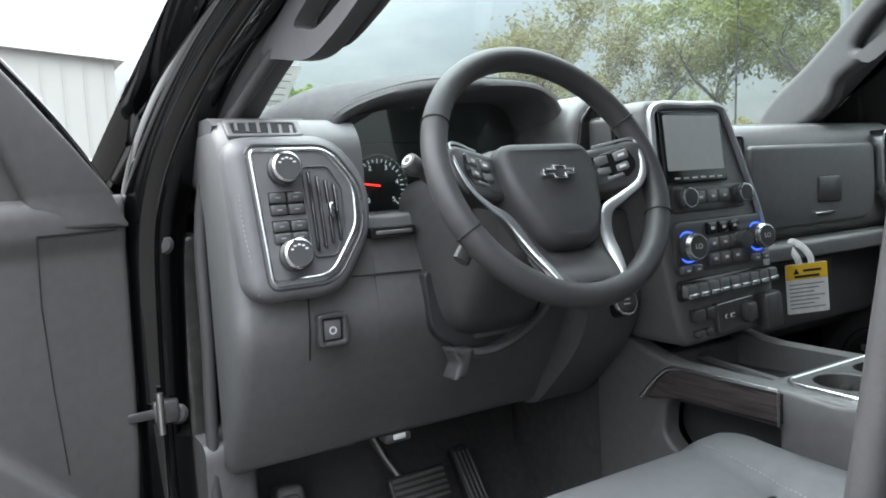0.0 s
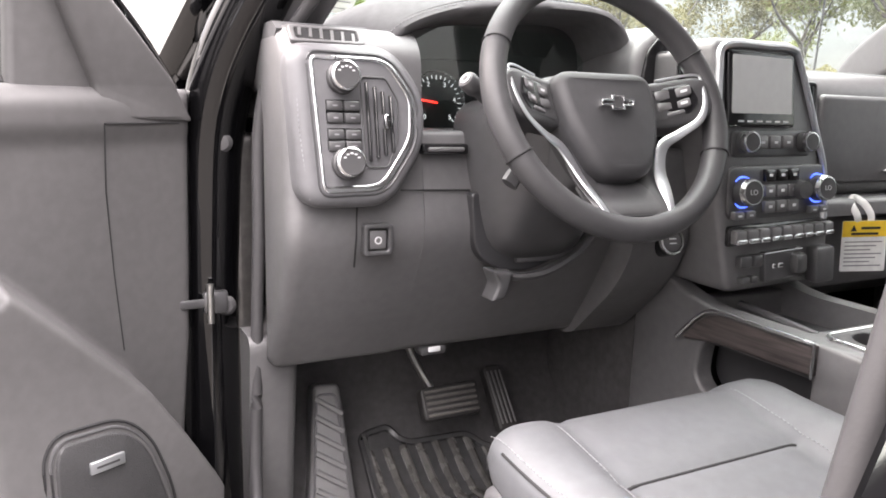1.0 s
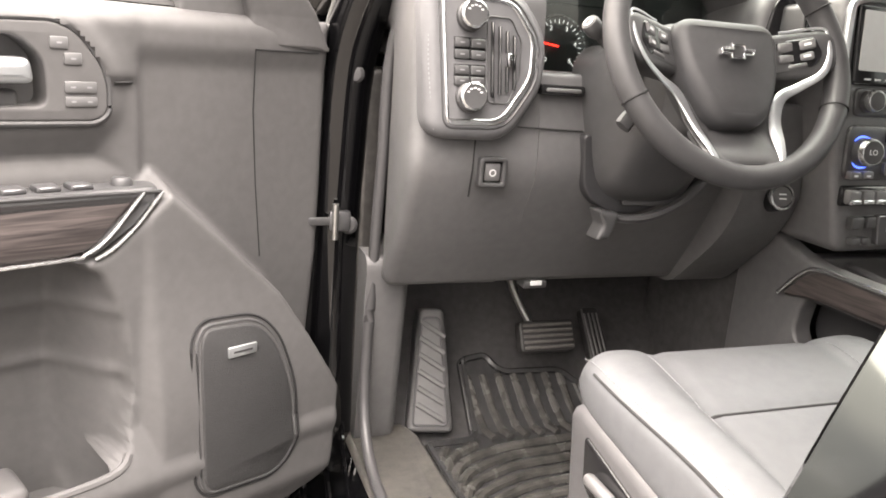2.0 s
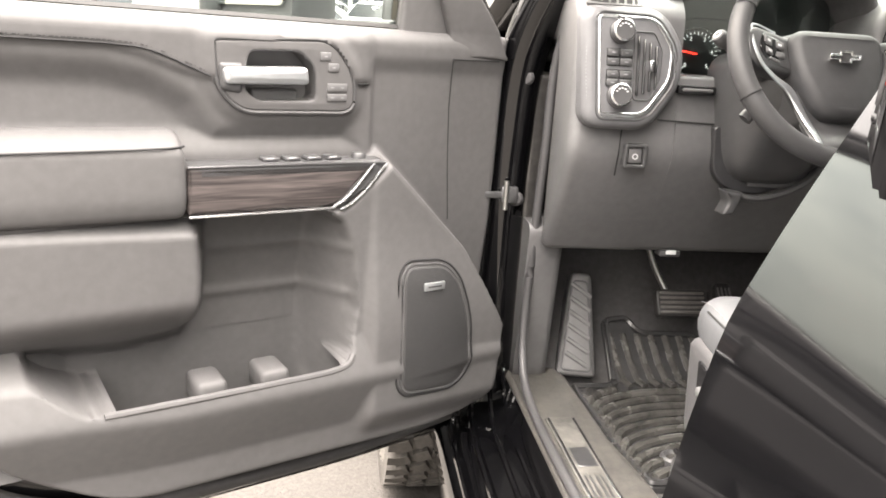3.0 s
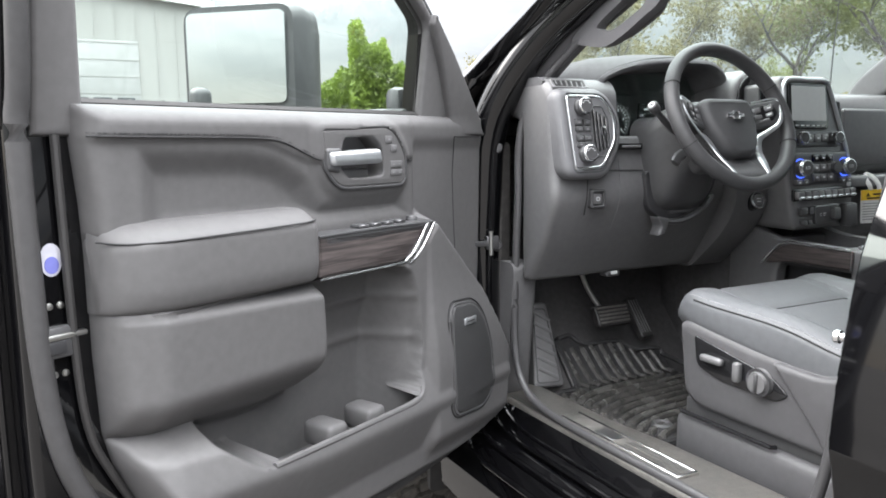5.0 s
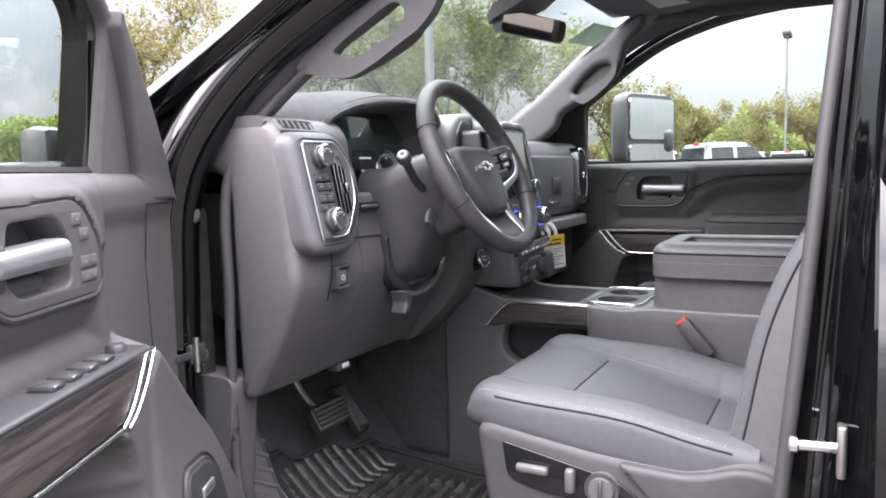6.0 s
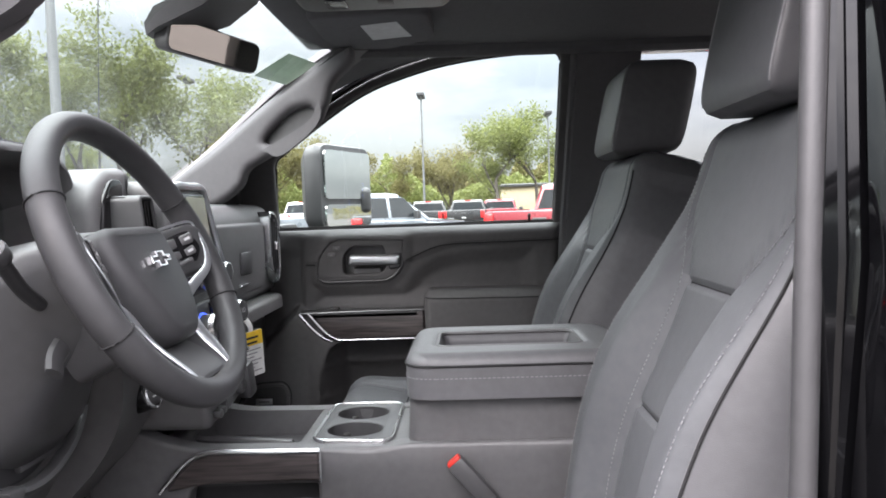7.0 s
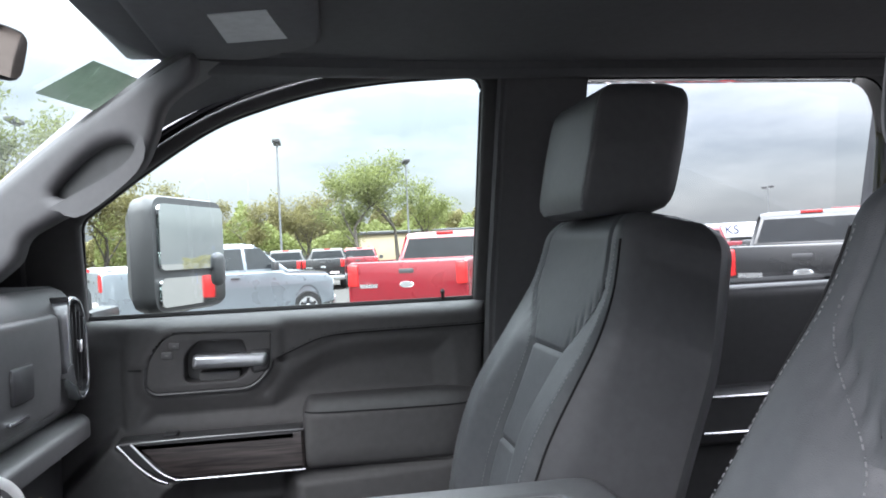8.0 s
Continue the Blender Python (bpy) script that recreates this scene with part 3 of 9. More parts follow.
# antenna mast on the far wing
part("antenna_base", lathe(B(), [(0.030, 0), (0.024, 0.020), (0.012, 0.032), (0.004, 0.036)], 16, Matrix.Translation((1.01, 0.80, 1.372))), RUBBER, cab, "black antenna base")
part("antenna", tube(B(), [(1.01, 0.80, 1.38), (1.02, 0.79, 1.80), (1.035, 0.775, 2.22)], [0.0042, 0.0032, 0.0022], 8), RUBBER, cab, "thin black antenna mast")


def truck_tyre(name, x0, x1, y, z, r, label):
    """A mud-terrain tyre with blocky tread on a wheel."""
    t = thing(name, label, "tyre")
    bm = B()
    mx = (x0 + x1) / 2
    w = abs(x1 - x0)
    m = Matrix.Translation((mx, y, z)) @ Matrix.Rotation(radians(90), 4, "Y")
    lathe(bm, [(r * 0.55, -w * 0.40), (r * 0.62, -w * 0.48), (r * 0.80, -w * 0.5), (r * 0.93, -w * 0.46), (r * 0.962, -w * 0.38), (r * 0.965, w * 0.38), (r * 0.93, w * 0.46),
               (r * 0.80, w * 0.5), (r * 0.62, w * 0.48), (r * 0.55, w * 0.40)], 60, m)
    part("carcass", bm, surface("tyre_rubber", (0.045, 0.042, 0.039), 0.85, vary=0.3, bump=0.3, grain=200, second=(0.15, 0.138, 0.122), patches=9), t)
    bm = B()
    for k in range(44):
        a = 2 * math.pi * k / 44
        for row in range(5):
            off = (row - 2) * w * 0.185
            aa = a + (0.07 if row % 2 else 0) + 0.02 * row
            turn = m @ Matrix.Rotation(aa, 4, "Z") @ Matrix.Translation((r * 0.98, 0, off)) @ Matrix.Rotation(radians(24 if row < 2 else -24 if row > 2 else 8), 4, "X")
            box(bm, -0.018, 0.010, -r * 0.045, r * 0.045, -w * 0.075, w * 0.075, m=turn)
        for s in (-1, 1):
            turn = m @ Matrix.Rotation(a, 4, "Z") @ Matrix.Translation((r * 0.945, 0, s * w * 0.455))
            box(bm, -0.05, 0.025, -r * 0.04, r * 0.04, -w * 0.05, w * 0.05, m=turn)
    tagged(part("tread", bm, surface("tread_rubber", (0.045, 0.043, 0.040), 0.85, vary=0.3, bump=0.3, grain=200, second=(0.11, 0.10, 0.09)), t), "deep blocky dusty tread")
    bm = B()
    lathe(bm, [(0.02, -w * 0.30), (r * 0.56, -w * 0.40), (r * 0.56, w * 0.40), (0.02, w * 0.30)], 40, m)
    part("rim", bm, GLOSS_BLACK, t)
    return t


truck_tyre("front_tyre", -1.125, -0.81, 1.10, 0.425, 0.425, "dusty mud-terrain tyre on the front wheel")
bm = B()
slab(bm, round_poly([(-0.99, 0.30), (-0.72, 0.30), (-0.72, 0.60), (-0.99, 0.60)], 0.02), [], 0.630, 0.650, axes="xz")
part("mud_flap", bm, RUBBER, cab, "black mud flap behind the front wheel")

# running board
board = thing("running_board", "black running board with a ribbed metal step pad", "step")
bm = B()
slab(bm, round_poly([(-1.165, -1.70), (-0.99, -1.70), (-0.99, 0.165), (-1.005, 0.185), (-1.15, 0.185), (-1.165, 0.165)], 0.01), [], 0.38, 0.445, 0.015, axes="xy")
part("board", bm, PLASTIC_DARK, board)
TREAD = surface("dusty_metal_tread", (0.22, 0.21, 0.195), 0.6, vary=0.25, bump=0.1)
for i in range(5):
    x = -1.146 + i * 0.0285
    part("tread_rib", box(B(), x, x + 0.019, -1.5, 0.155, 0.445, 0.452, 0.002, 1), TREAD, board)
for y in (-1.3, -0.5, 0.1):
    bm = B()
    box(bm, -1.10, -0.90, y - 0.03, y + 0.03, 0.37, 0.40, 0.008)
    part("bracket", bm, PLASTIC_DARK, board)

# ---- front doors ----
# Door frame: s runs from the hinge to the latch, q into the cab, z up.
OPEN = Matrix(((-0.8953, 0.4450, 0, -0.3640), (-0.4450, -0.8953, 0, 0.6004), (0, 0, 1, 0), (0, 0, 0, 1)))
SHUT = Matrix(((0, -1, 0, 0.822), (-1, 0, 0, 1.060), (0, 0, 1, 0), (0, 0, 0, 1)))
BELT = 1.447


def smoothstep(a, b, x):
    t = min(1, max(0, (x - a) / (b - a)))
    return t * t * (3 - 2 * t)


def lean_q(bm, k=0.155):
    return lean(bm, BELT, k, 1, 1)


def poly_depth(poly, s, z):
    """Signed distances of the grid points (s, z) from a polygon's edge, plus inside."""
    best, inside = np.full(s.shape, 9.0), np.zeros(s.shape, bool)
    for i, (bx, by) in enumerate(poly):
        ax, ay = poly[i - 1]
        dx, dy = bx - ax, by - ay
        t = np.clip(((s - ax) * dx + (z - ay) * dy) / (dx * dx + dy * dy + 1e-12), 0, 1)
        best = np.minimum(best, np.hypot(s - ax - t * dx, z - ay - t * dy))
        if ay != by:
            inside ^= ((ay > z) != (by > z)) & (s < ax + dx * (z - ay) / (by - ay))
    return np.where(inside, best, -best)


def ease(a, b, x):
    t = np.clip((x - a) / (b - a), 0, 1)
    return t * t * (3 - 2 * t)


CUP = round_poly([(1.249, 1.412), (1.050, 1.420), (1.022, 1.407), (0.985, 1.358), (0.985, 1.302), (1.004, 1.289), (1.204, 1.290), (1.243, 1.334)], [0.012, 0.02, 0.02, 0.03, 0.012, 0.012, 0.03, 0.02])
LIP = [(1.56, 0.906), (1.55, 0.873), (1.516, 0.842), (1.482, 0.819), (1.452, 0.811), (1.179, 0.809), (1.032, 0.812), (1.002, 0.832), (0.986, 0.921), (0.994, 1.035), (1.022, 1.095), (1.06, 1.118), (1.74, 1.118), (1.74, 0.906)]
CARRIER = [(0.925, 1.212), (0.835, 1.125), (0.735, 1.025), (0.690, 0.955), (0.640, 0.87), (0.55, 0.70), (0.55, 0.50), (1.45, 0.50), (1.80, 0.70), (1.80, 1.122), (1.05, 1.122), (1.012, 1.132)]
BOLSTER = [(1.76, 1.14), (1.290, 1.118), (1.270, 1.10), (1.264, 1.009), (1.268, 0.93), (1.30, 0.885), (1.40, 0.872), (1.66, 0.892), (1.76, 0.905)]
SCOOP = [(1.63, 1.372), (1.42, 1.368), (1.34, 1.352), (1.275, 1.315), (1.235, 1.262), (0.99, 1.262), (0.97, 1.225), (1.63, 1.225)]
# the trim's front and rear edges, height by height
TRIM_Z = [0.606, 0.610, 0.622, 0.642, 0.681, 0.72, 0.789, 0.86, 0.92, 1.05, 1.164, 1.297, 1.396, 1.447]
TRIM_FRONT = [0.84, 0.78, 0.710, 0.665, 0.638, 0.632, 0.627, 0.622, 0.617, 0.604, 0.600, 0.597, 0.595, 0.593]
TRIM_REAR = [1.36, 1.403, 1.445, 1.486, 1.552, 1.597, 1.652, 1.683, 1.698, 1.704, 1.704, 1.709, 1.718, 1.720]


def trim_depth(s, z):
    """How far the moulded trim stands into the cab, over the door's plane."""
    s, z = np.asarray(s, float), np.asarray(z, float)
    q = -0.046 - 0.030 * ease(0.98, 0.62, s) - 0.009 * ease(0.946, 0.932, s) * ease(1.40, 1.36, z)
    q = q + 0.007 * ease(1.384, 1.398, z - 0.045 * ease(1.42, 1.24, s) * -1) * ease(0.93, 0.96, s)
    q = q - 0.024 * ease(-0.012, 0.045, poly_depth(SCOOP, s, z))
    q = q + 0.010 * ease(-0.030, -0.002, poly_depth(CUP, s, z))
    crest = 0.782 + 0.02 * ease(1.3, 1.6, s)
    body = np.maximum(0.044 - 0.40 * np.sqrt((z - crest) ** 2 + 0.00012), 0.010 + 0.020 * ease(1.10, 0.90, z) * ease(0.97, 0.93, s))
    body = np.where(z < crest, np.maximum(0.044 - 0.40 * np.sqrt((z - crest) ** 2 + 0.00012), -0.02), body)
    body = np.maximum(body, (0.034 - 0.02 * ease(0.85, 1.1, z)) * ease(0.99, 0.95, s) * ease(0.63, 0.70, z))
    q = q + (body - q) * ease(-0.014, 0.014, poly_depth(CARRIER, s, z))
    well = -0.125 + 0.105 * ease(1.065, 0.990, s) + 0.040 * ease(0.93, 1.12, z) + 0.007 * np.exp(-((z - 0.945) / 0.010) ** 2) + 0.007 * np.exp(-((z - 1.040) / 0.010) ** 2)
    lip = poly_depth(LIP, s, z)
    sunk = q + (well - q) * ease(-0.003, 0.007, lip)
    q = np.where((lip < 0.003) & (s > 1.026) & (s < 1.44) & (z < 0.90), q, sunk)
    swell = 0.012 - 0.075 * ease(0.985, 0.885, z) ** 1.3
    q = q + (swell - q) * ease(-0.022, 0.030, poly_depth(BOLSTER, s, z))
    q = q - 0.075 * ease(0.004, 0.010, poly_depth(CUP, s, z))
    return q - 0.050 * ease(1.63, 1.72, s) * (z < 1.24) - 0.012 * ease(1.68, 1.72, s)


def trim_sheet():
    """The moulded trim as one sculpted mesh, its rim turned back to the door."""
    zs = np.unique(np.concatenate([np.arange(0.606, 1.447, 0.0062), [1.4415, 1.4445, 1.447]]))
    u = np.linspace(0, 1, 196)
    f, r = np.interp(zs, TRIM_Z, TRIM_FRONT), np.interp(zs, TRIM_Z, TRIM_REAR)
    s = f[:, None] + (r - f)[:, None] * u[None, :]
    z = np.repeat(zs[:, None], len(u), 1)
    q = trim_depth(s, z)
    rim = np.abs(poly_depth(list(zip(TRIM_FRONT, TRIM_Z)) + list(zip(TRIM_REAR, TRIM_Z))[::-1], s, z))
    turn = np.clip(rim / (0.016 + 0.016 * ease(1.37, 1.42, z)), 0, 1)
    q = q + (-0.094 - q) * (1 - np.sqrt(1 - (1 - turn) ** 2))
    n, k = q.shape
    verts = np.stack([s, q, z], -1).reshape(-1, 3)
    idx = np.arange(n * k).reshape(n, k)
    edge = np.concatenate([idx[0], idx[1:, -1], idx[-1, -2::-1], idx[-2:0:-1, 0]])
    back = verts[edge] * (1, 0, 1) + (0, -0.130, 0)
    faces = np.stack([idx[:-1, :-1], idx[:-1, 1:], idx[1:, 1:], idx[1:, :-1]], -1).reshape(-1, 4)
    b = n * k + np.arange(len(edge))
    faces = np.concatenate([faces, np.stack([edge, b, np.roll(b, -1), np.roll(edge, -1)], -1)])
    # the mouth of the map pocket is open behind its lip
    mouth = (poly_depth(LIP, s, z) > 0.003) & (poly_depth(BOLSTER, s, z) < -0.024) & (s > 1.03) & (s < 1.435) & (z < 0.87)
    faces = faces[~mouth.reshape(-1).take(np.minimum(faces, n * k - 1)).any(1) | (faces >= n * k).any(1)]
    return np.concatenate([verts, back]), faces


def front_door(name, label, m, driver):
    d = thing(name, label, "door")

    def P(n, bm, mat, lab="", parent=d, angle=38):
        return part(n, bm, mat, parent, lab, m, angle)

    def over(pts, lift=0.0):
        """Points (s, z) laid onto the moulded trim."""
        return [Vector((s, float(trim_depth(s, z)) + lift, z)) for s, z in pts]

    # painted shell
    shell = round_poly([(0.56, 0.505), (0.92, 0.484), (1.29, 0.484), (1.70, 0.502), (1.828, 0.520), (1.838, 0.60), (1.838, BELT), (0.525, BELT), (0.525, 0.57)], [0.02, 0.1, 0.1, 0.1, 0.03, 0.04, 0.01, 0.01, 0.02])
    P("shell", slab(B(), shell, [], -0.152, -0.205, 0.03), PAINT, "black painted door shell")
    inner = round_poly([(0.60, 0.535), (1.30, 0.515), (1.68, 0.535), (1.795, 0.585), (1.806, 0.86), (1.806, BELT), (0.57, BELT)], [0.03, 0.1, 0.08, 0.08, 0.1, 0.01, 0.01])
    P("inner_panel", slab(B(), inner, [round_poly([(0.70, 0.66), (1.55, 0.66), (1.66, 0.90), (1.66, 1.42), (0.70, 1.42)], 0.05)], -0.150, -0.100, 0.012), PAINT, "black painted inner door panel")
    P("hem", tube(B(), [(s, -0.150, z) for s, z in ((0.60, 0.512), (0.92, 0.496), (1.29, 0.496), (1.70, 0.516), (1.80, 0.535), (1.822, 0.60), (1.824, 1.0), (1.824, 1.44))], 0.006, 8), PAINT, "rolled steel hem of the door")
    # window frame and sail, leaning in
    win = round_poly([(0.866, BELT - 0.02), (1.690, BELT - 0.02), (1.722, 1.942), (1.51, 1.932), (1.35, 1.909), (1.16, 1.851), (1.03, 1.772), (0.866, 1.655)], [0, 0, 0.035, 0.3, 0.3, 0.3, 0.3, 0.02])
    nose = [(1.13, 1.905), (0.98, 1.812), (0.85, 1.715), (0.745, 1.622), (0.670, 1.548), (0.615, 1.480)] if driver else [(1.13, 1.900), (0.96, 1.800), (0.76, 1.675), (0.640, 1.590), (0.57, 1.540), (0.50, 1.500)]
    nose_in = [(1.15, 1.884), (1.00, 1.792), (0.87, 1.697), (0.765, 1.602), (0.690, 1.527), (0.628, 1.462)] if driver else [(1.15, 1.882), (0.98, 1.780), (0.78, 1.655), (0.672, 1.575), (0.625, 1.530), (0.615, 1.495)]
    frame_out = round_poly([(0.56, BELT - 0.04), (1.815, BELT - 0.04), (1.805, 1.998), (1.49, 1.990), (1.33, 1.968), *nose], [0, 0, 0.05, 0.3, 0.3, 0.3, 0.3, 0.2, 0.2, 0.1, 0.1])
    P("window_frame", lean_q(slab(B(), frame_out, [shrink(win, -0.022)], -0.165, -0.108, 0.012)), PAINT, "black window frame")
    trim_out = round_poly([(0.616, BELT - 0.05), (1.775, BELT - 0.05), (1.770, 1.972), (1.49, 1.962), (1.34, 1.940), *nose_in], [0, 0, 0.05, 0.3, 0.3, 0.3, 0.3, 0.2, 0.2, 0.1, 0.1])
    P("frame_trim", lean_q(slab(B(), trim_out, [shrink(win, -0.004)], -0.1065, -0.090, 0.010)), DOORSKIN, "charcoal window surround")
    # raised cover along the door's front edge, over a sharp seam
    cover = [(0.597, 1.398), (0.746, 1.398), (0.752, BELT), (0.806, 1.560), (0.862, 1.655), (0.855, 1.680), (0.765, 1.598), (0.690, 1.523), (0.628, 1.458)] if driver else [(0.597, 1.398), (0.746, 1.398), (0.752, BELT), (0.752, 1.60), (0.672, 1.572), (0.615, 1.525)]
    P("front_cover", lean_q(slab(B(), round_poly(cover, 0.006), [], -0.100, -0.072, 0.008)), DOORSKIN, "vinyl cover along the door's front edge")
    g = P("window_glass", lean_q(slab(B(), shrink(win, -0.030), [], -0.146, -0.141)), GLASS, "clear side window glass")
    g.visible_shadow = False
    P("window_seal", lean_q(tube(B(), [(u, -0.112, v) for u, v in shrink(win, -0.006)], 0.007, 6, closed=True)), RUBBER)
    P("belt_seal", tube(B(), [(0.86, -0.104, BELT + 0.002), (1.70, -0.104, BELT + 0.002)], 0.008, 6), RUBBER, "rubber strip along the window sill")
    # weatherstrip on the inner panel, with a thin second lip inside it
    loop = curve([(0.66, -0.086, 0.585), (0.95, -0.086, 0.556), (1.324, -0.086, 0.557), (1.47, -0.086, 0.574), (1.603, -0.088, 0.631), (1.678, -0.090, 0.718), (1.738, -0.092, 0.828), (1.770, -0.094, 0.928), (1.786, -0.096, 1.081), (1.792, -0.096, 1.389), (1.790, -0.080, 1.50), (1.797, -0.012, 1.92)], 6)
    P("door_seal", tube(B(), loop, 0.0165, 10), DOOR_SEAL, "black rubber door seal")
    lip = curve([(0.72, -0.090, 0.602), (0.95, -0.090, 0.584), (1.32, -0.090, 0.587), (1.44, -0.090, 0.603), (1.565, -0.090, 0.662), (1.632, -0.090, 0.745), (1.690, -0.090, 0.850), (1.724, -0.090, 0.940), (1.736, -0.090, 1.09), (1.742, -0.090, 1.40)], 6)
    P("inner_lip", tube(B(), lip, 0.007, 8), RUBBER)
    # moulded trim: sill pad, scoop, bolster, map pocket and speaker panel in one piece
    verts, faces = trim_sheet()
    me = bpy.data.meshes.new("trim_panel")
    me.from_pydata([tuple(m @ Vector(v)) for v in verts.tolist()], [], faces.tolist())
    me.materials.append(DOORSKIN)
    smooth(me, 60)
    ob = tagged(new("trim_panel", me), "charcoal vinyl moulded door trim")
    ob.parent = d
    # seams
    seam = curve([(s, 0, z) for s, z in ((1.716, 1.397), (1.64, 1.396), (1.524, 1.395), (1.396, 1.393), (1.342, 1.386), (1.285, 1.364), (1.252, 1.350))], 8)
    line = over([(p.x, p.z) for p in seam], 0.0012)
    P("stitching", stitches(B(), [p + Vector((0, 0, 0.005)) for p in line], 0.006, 0.002, 0.0009), THREAD_DARK, "dark stitched seam")
    P("seam", tube(B(), line, 0.0017, 6), THREAD_DARK)
    P("seam", tube(B(), over([(0.978, 1.343), (0.950, 1.343)], 0.0012), 0.0015, 5), THREAD_DARK)
    P("crease", tube(B(), over([(0.746, 1.395), (0.744, 1.30), (0.738, 1.18), (0.728, 1.06)], 0.0003), 0.0012, 5), THREAD_DARK)
    P("crease", tube(B(), over([(0.622, 1.396), (0.68, 1.396), (0.746, 1.396)], 0.0006), 0.0014, 5), THREAD_DARK)
    # armrest pad
    rings = []
    for u in np.linspace(0, 1, 46):
        x = 1.302 + 0.404 * u
        nose = 1 - math.sqrt(max(0, 1 - max(0, 1 - u / 0.055) ** 2))
        tail = 1 - math.sqrt(max(0, 1 - max(0, (u - 0.72) / 0.28) ** 2))
        q1, z1 = 0.020 - 0.022 * nose - 0.075 * tail, 1.263 - 0.024 * nose - 0.010 * tail
        sec = round_poly([(-0.10, 1.121 + 0.006 * nose), (q1 - 0.010, 1.121 + 0.008 * nose), (q1, 1.150), (q1, z1 - 0.027), (q1 - 0.036, z1), (-0.10, z1)], [0, 0.014, 0.03, 0.014, 0.02, 0], 5)
        rings.append([(x, q, z) for q, z in sec])
    bm = loft(B(), rings)
    arm = P("armrest", bm, DOORSKIN, "padded vinyl armrest", angle=60)
    P("seam", tube(B(), curve([(1.711, -0.052, 1.238), (1.690, -0.020, 1.2345), (1.66, 0.001, 1.234), (1.60, 0.0185, 1.235), (1.42, 0.0195, 1.237), (1.335, 0.0180, 1.239), (1.308, 0.006, 1.2405)], 6), 0.0018, 6), THREAD_DARK, "dark seam along the armrest", arm)
    bm = B()
    rings = []
    for z in (0.706, 0.712, 0.73, 0.78, 0.83, 0.88, 0.91):
        rings.append([bm.verts.new((s, -0.127 + 0.105 * ease(1.065, 0.990, s) + 0.030 * ease(1.48, 1.54, s) + 0.09 * ease(1.0, 1.08, s) * ease(0.73, 0.706, z), z)) for s in np.linspace(0.978, 1.62, 42)])
    for lo, hi in zip(rings, rings[1:]):
        for i in range(1, len(lo)):
            bm.faces.new((lo[i - 1], lo[i], hi[i], hi[i - 1]))
    rim = [p for p in over(shrink(LIP, -0.004)) if p.z < 0.86 and p.x < 1.47]
    P("pocket_lip", tube(B(), curve([p - Vector((0, 0.0045, 0)) for p in rim], 5), 0.0068, 8), DOORSKIN, "rolled lip of the map pocket")
    P("map_pocket", bm, DOORSKIN, "deep map pocket behind its lip", angle=60)
    for s in (1.155, 1.272):
        P("bottle_rest", box(B(), s - 0.028, s + 0.028, -0.060, 0.020, 0.775, 0.826, 0.012, 3), DOORSKIN)
    # wood strip with bright edging; the top strip is darker metal to take its brightness out
    bm = slab(B(), round_poly([(1.304, 1.126), (1.304, 1.205), (0.960, 1.204), (1.030, 1.133), (1.060, 1.126)], [0.003, 0.003, 0.008, 0.03, 0.03]), [], -0.05, 0.010, 0.006)
    wood = P("wood_trim", bm, WOOD, "dark wood-grain strip")
    for pts in ([(1.304, 0.010, 1.206), (1.10, 0.010, 1.206), (0.938, 0.009, 1.203)], [(1.304, 0.011, 1.1235), (1.075, 0.011, 1.1235), (1.040, 0.011, 1.128), (1.008, 0.011, 1.150), (0.962, 0.010, 1.203)], [(1.030, 0.011, 1.119), (1.004, 0.011, 1.132), (0.972, 0.011, 1.160), (0.936, 0.010, 1.202)]):
        P("edging", tube(B(), curve(pts, 6), 0.0027, 8), DARK_TRIM if pts[-1][0] < 0.94 and pts[0][0] > 1.3 else CHROME, "thin metal edging", wood)
    P("tip_fill", slab(B(), round_poly([(1.032, 1.120), (1.040, 1.128), (0.962, 1.204), (0.936, 1.203), (0.972, 1.160)], 0.004), [], -0.05, 0.007, 0.003), PLASTIC_DARK, "", wood)
    # switch panel on top of the strip
    P("switch_panel", slab(B(), round_poly([(0.925, -0.058), (1.302, -0.058), (1.302, 0.010), (0.940, 0.010)], 0.02), [], 1.190, 1.2085, 0.006, axes="xy"), PLASTIC_DARK, "black switch panel")
    for i in range(4 if driver else 1):
        s = 1.035 + i * 0.040
        sw = P("window_switch", box(B(), s - 0.015, s + 0.015, -0.036, -0.006, 1.206, 1.216, 0.004), PLASTIC_DARK, "window switch with bright edge")
        P("switch_edge", box(B(), s - 0.012, s + 0.012, -0.0075, -0.0045, 1.210, 1.2150, 0.001, 1), DARK_TRIM, "", sw)
    if driver:
        P("mirror_knob", lathe(B(), [(0.014, 0), (0.014, 0.008), (0.011, 0.012), (0.001, 0.013)], 16, Matrix.Translation((0.978, -0.024, 1.207))), PLASTIC_DARK)
    # inner handle in its bezel
    well = round_poly([(1.186, 1.394), (1.094, 1.397), (1.064, 1.370), (1.064, 1.312), (1.172, 1.311), (1.198, 1.333)], [0.012, 0.012, 0.02, 0.014, 0.014, 0.02])
    bez = P("handle_bezel", slab(B(), shrink(CUP, 0.004), [well], -0.10, -0.030, 0.004, steps=4), DOORSKIN, "charcoal handle surround")
    P("handle_well", slab(B(), shrink(well, -0.004), [], -0.105, -0.078), PLASTIC, "", bez)
    P("well_ledge", slab(B(), round_poly([(1.176, 1.308), (1.090, 1.308), (1.090, 1.330), (1.176, 1.330)], 0.006), [], -0.08, -0.050, 0.006), PLASTIC, "", bez)
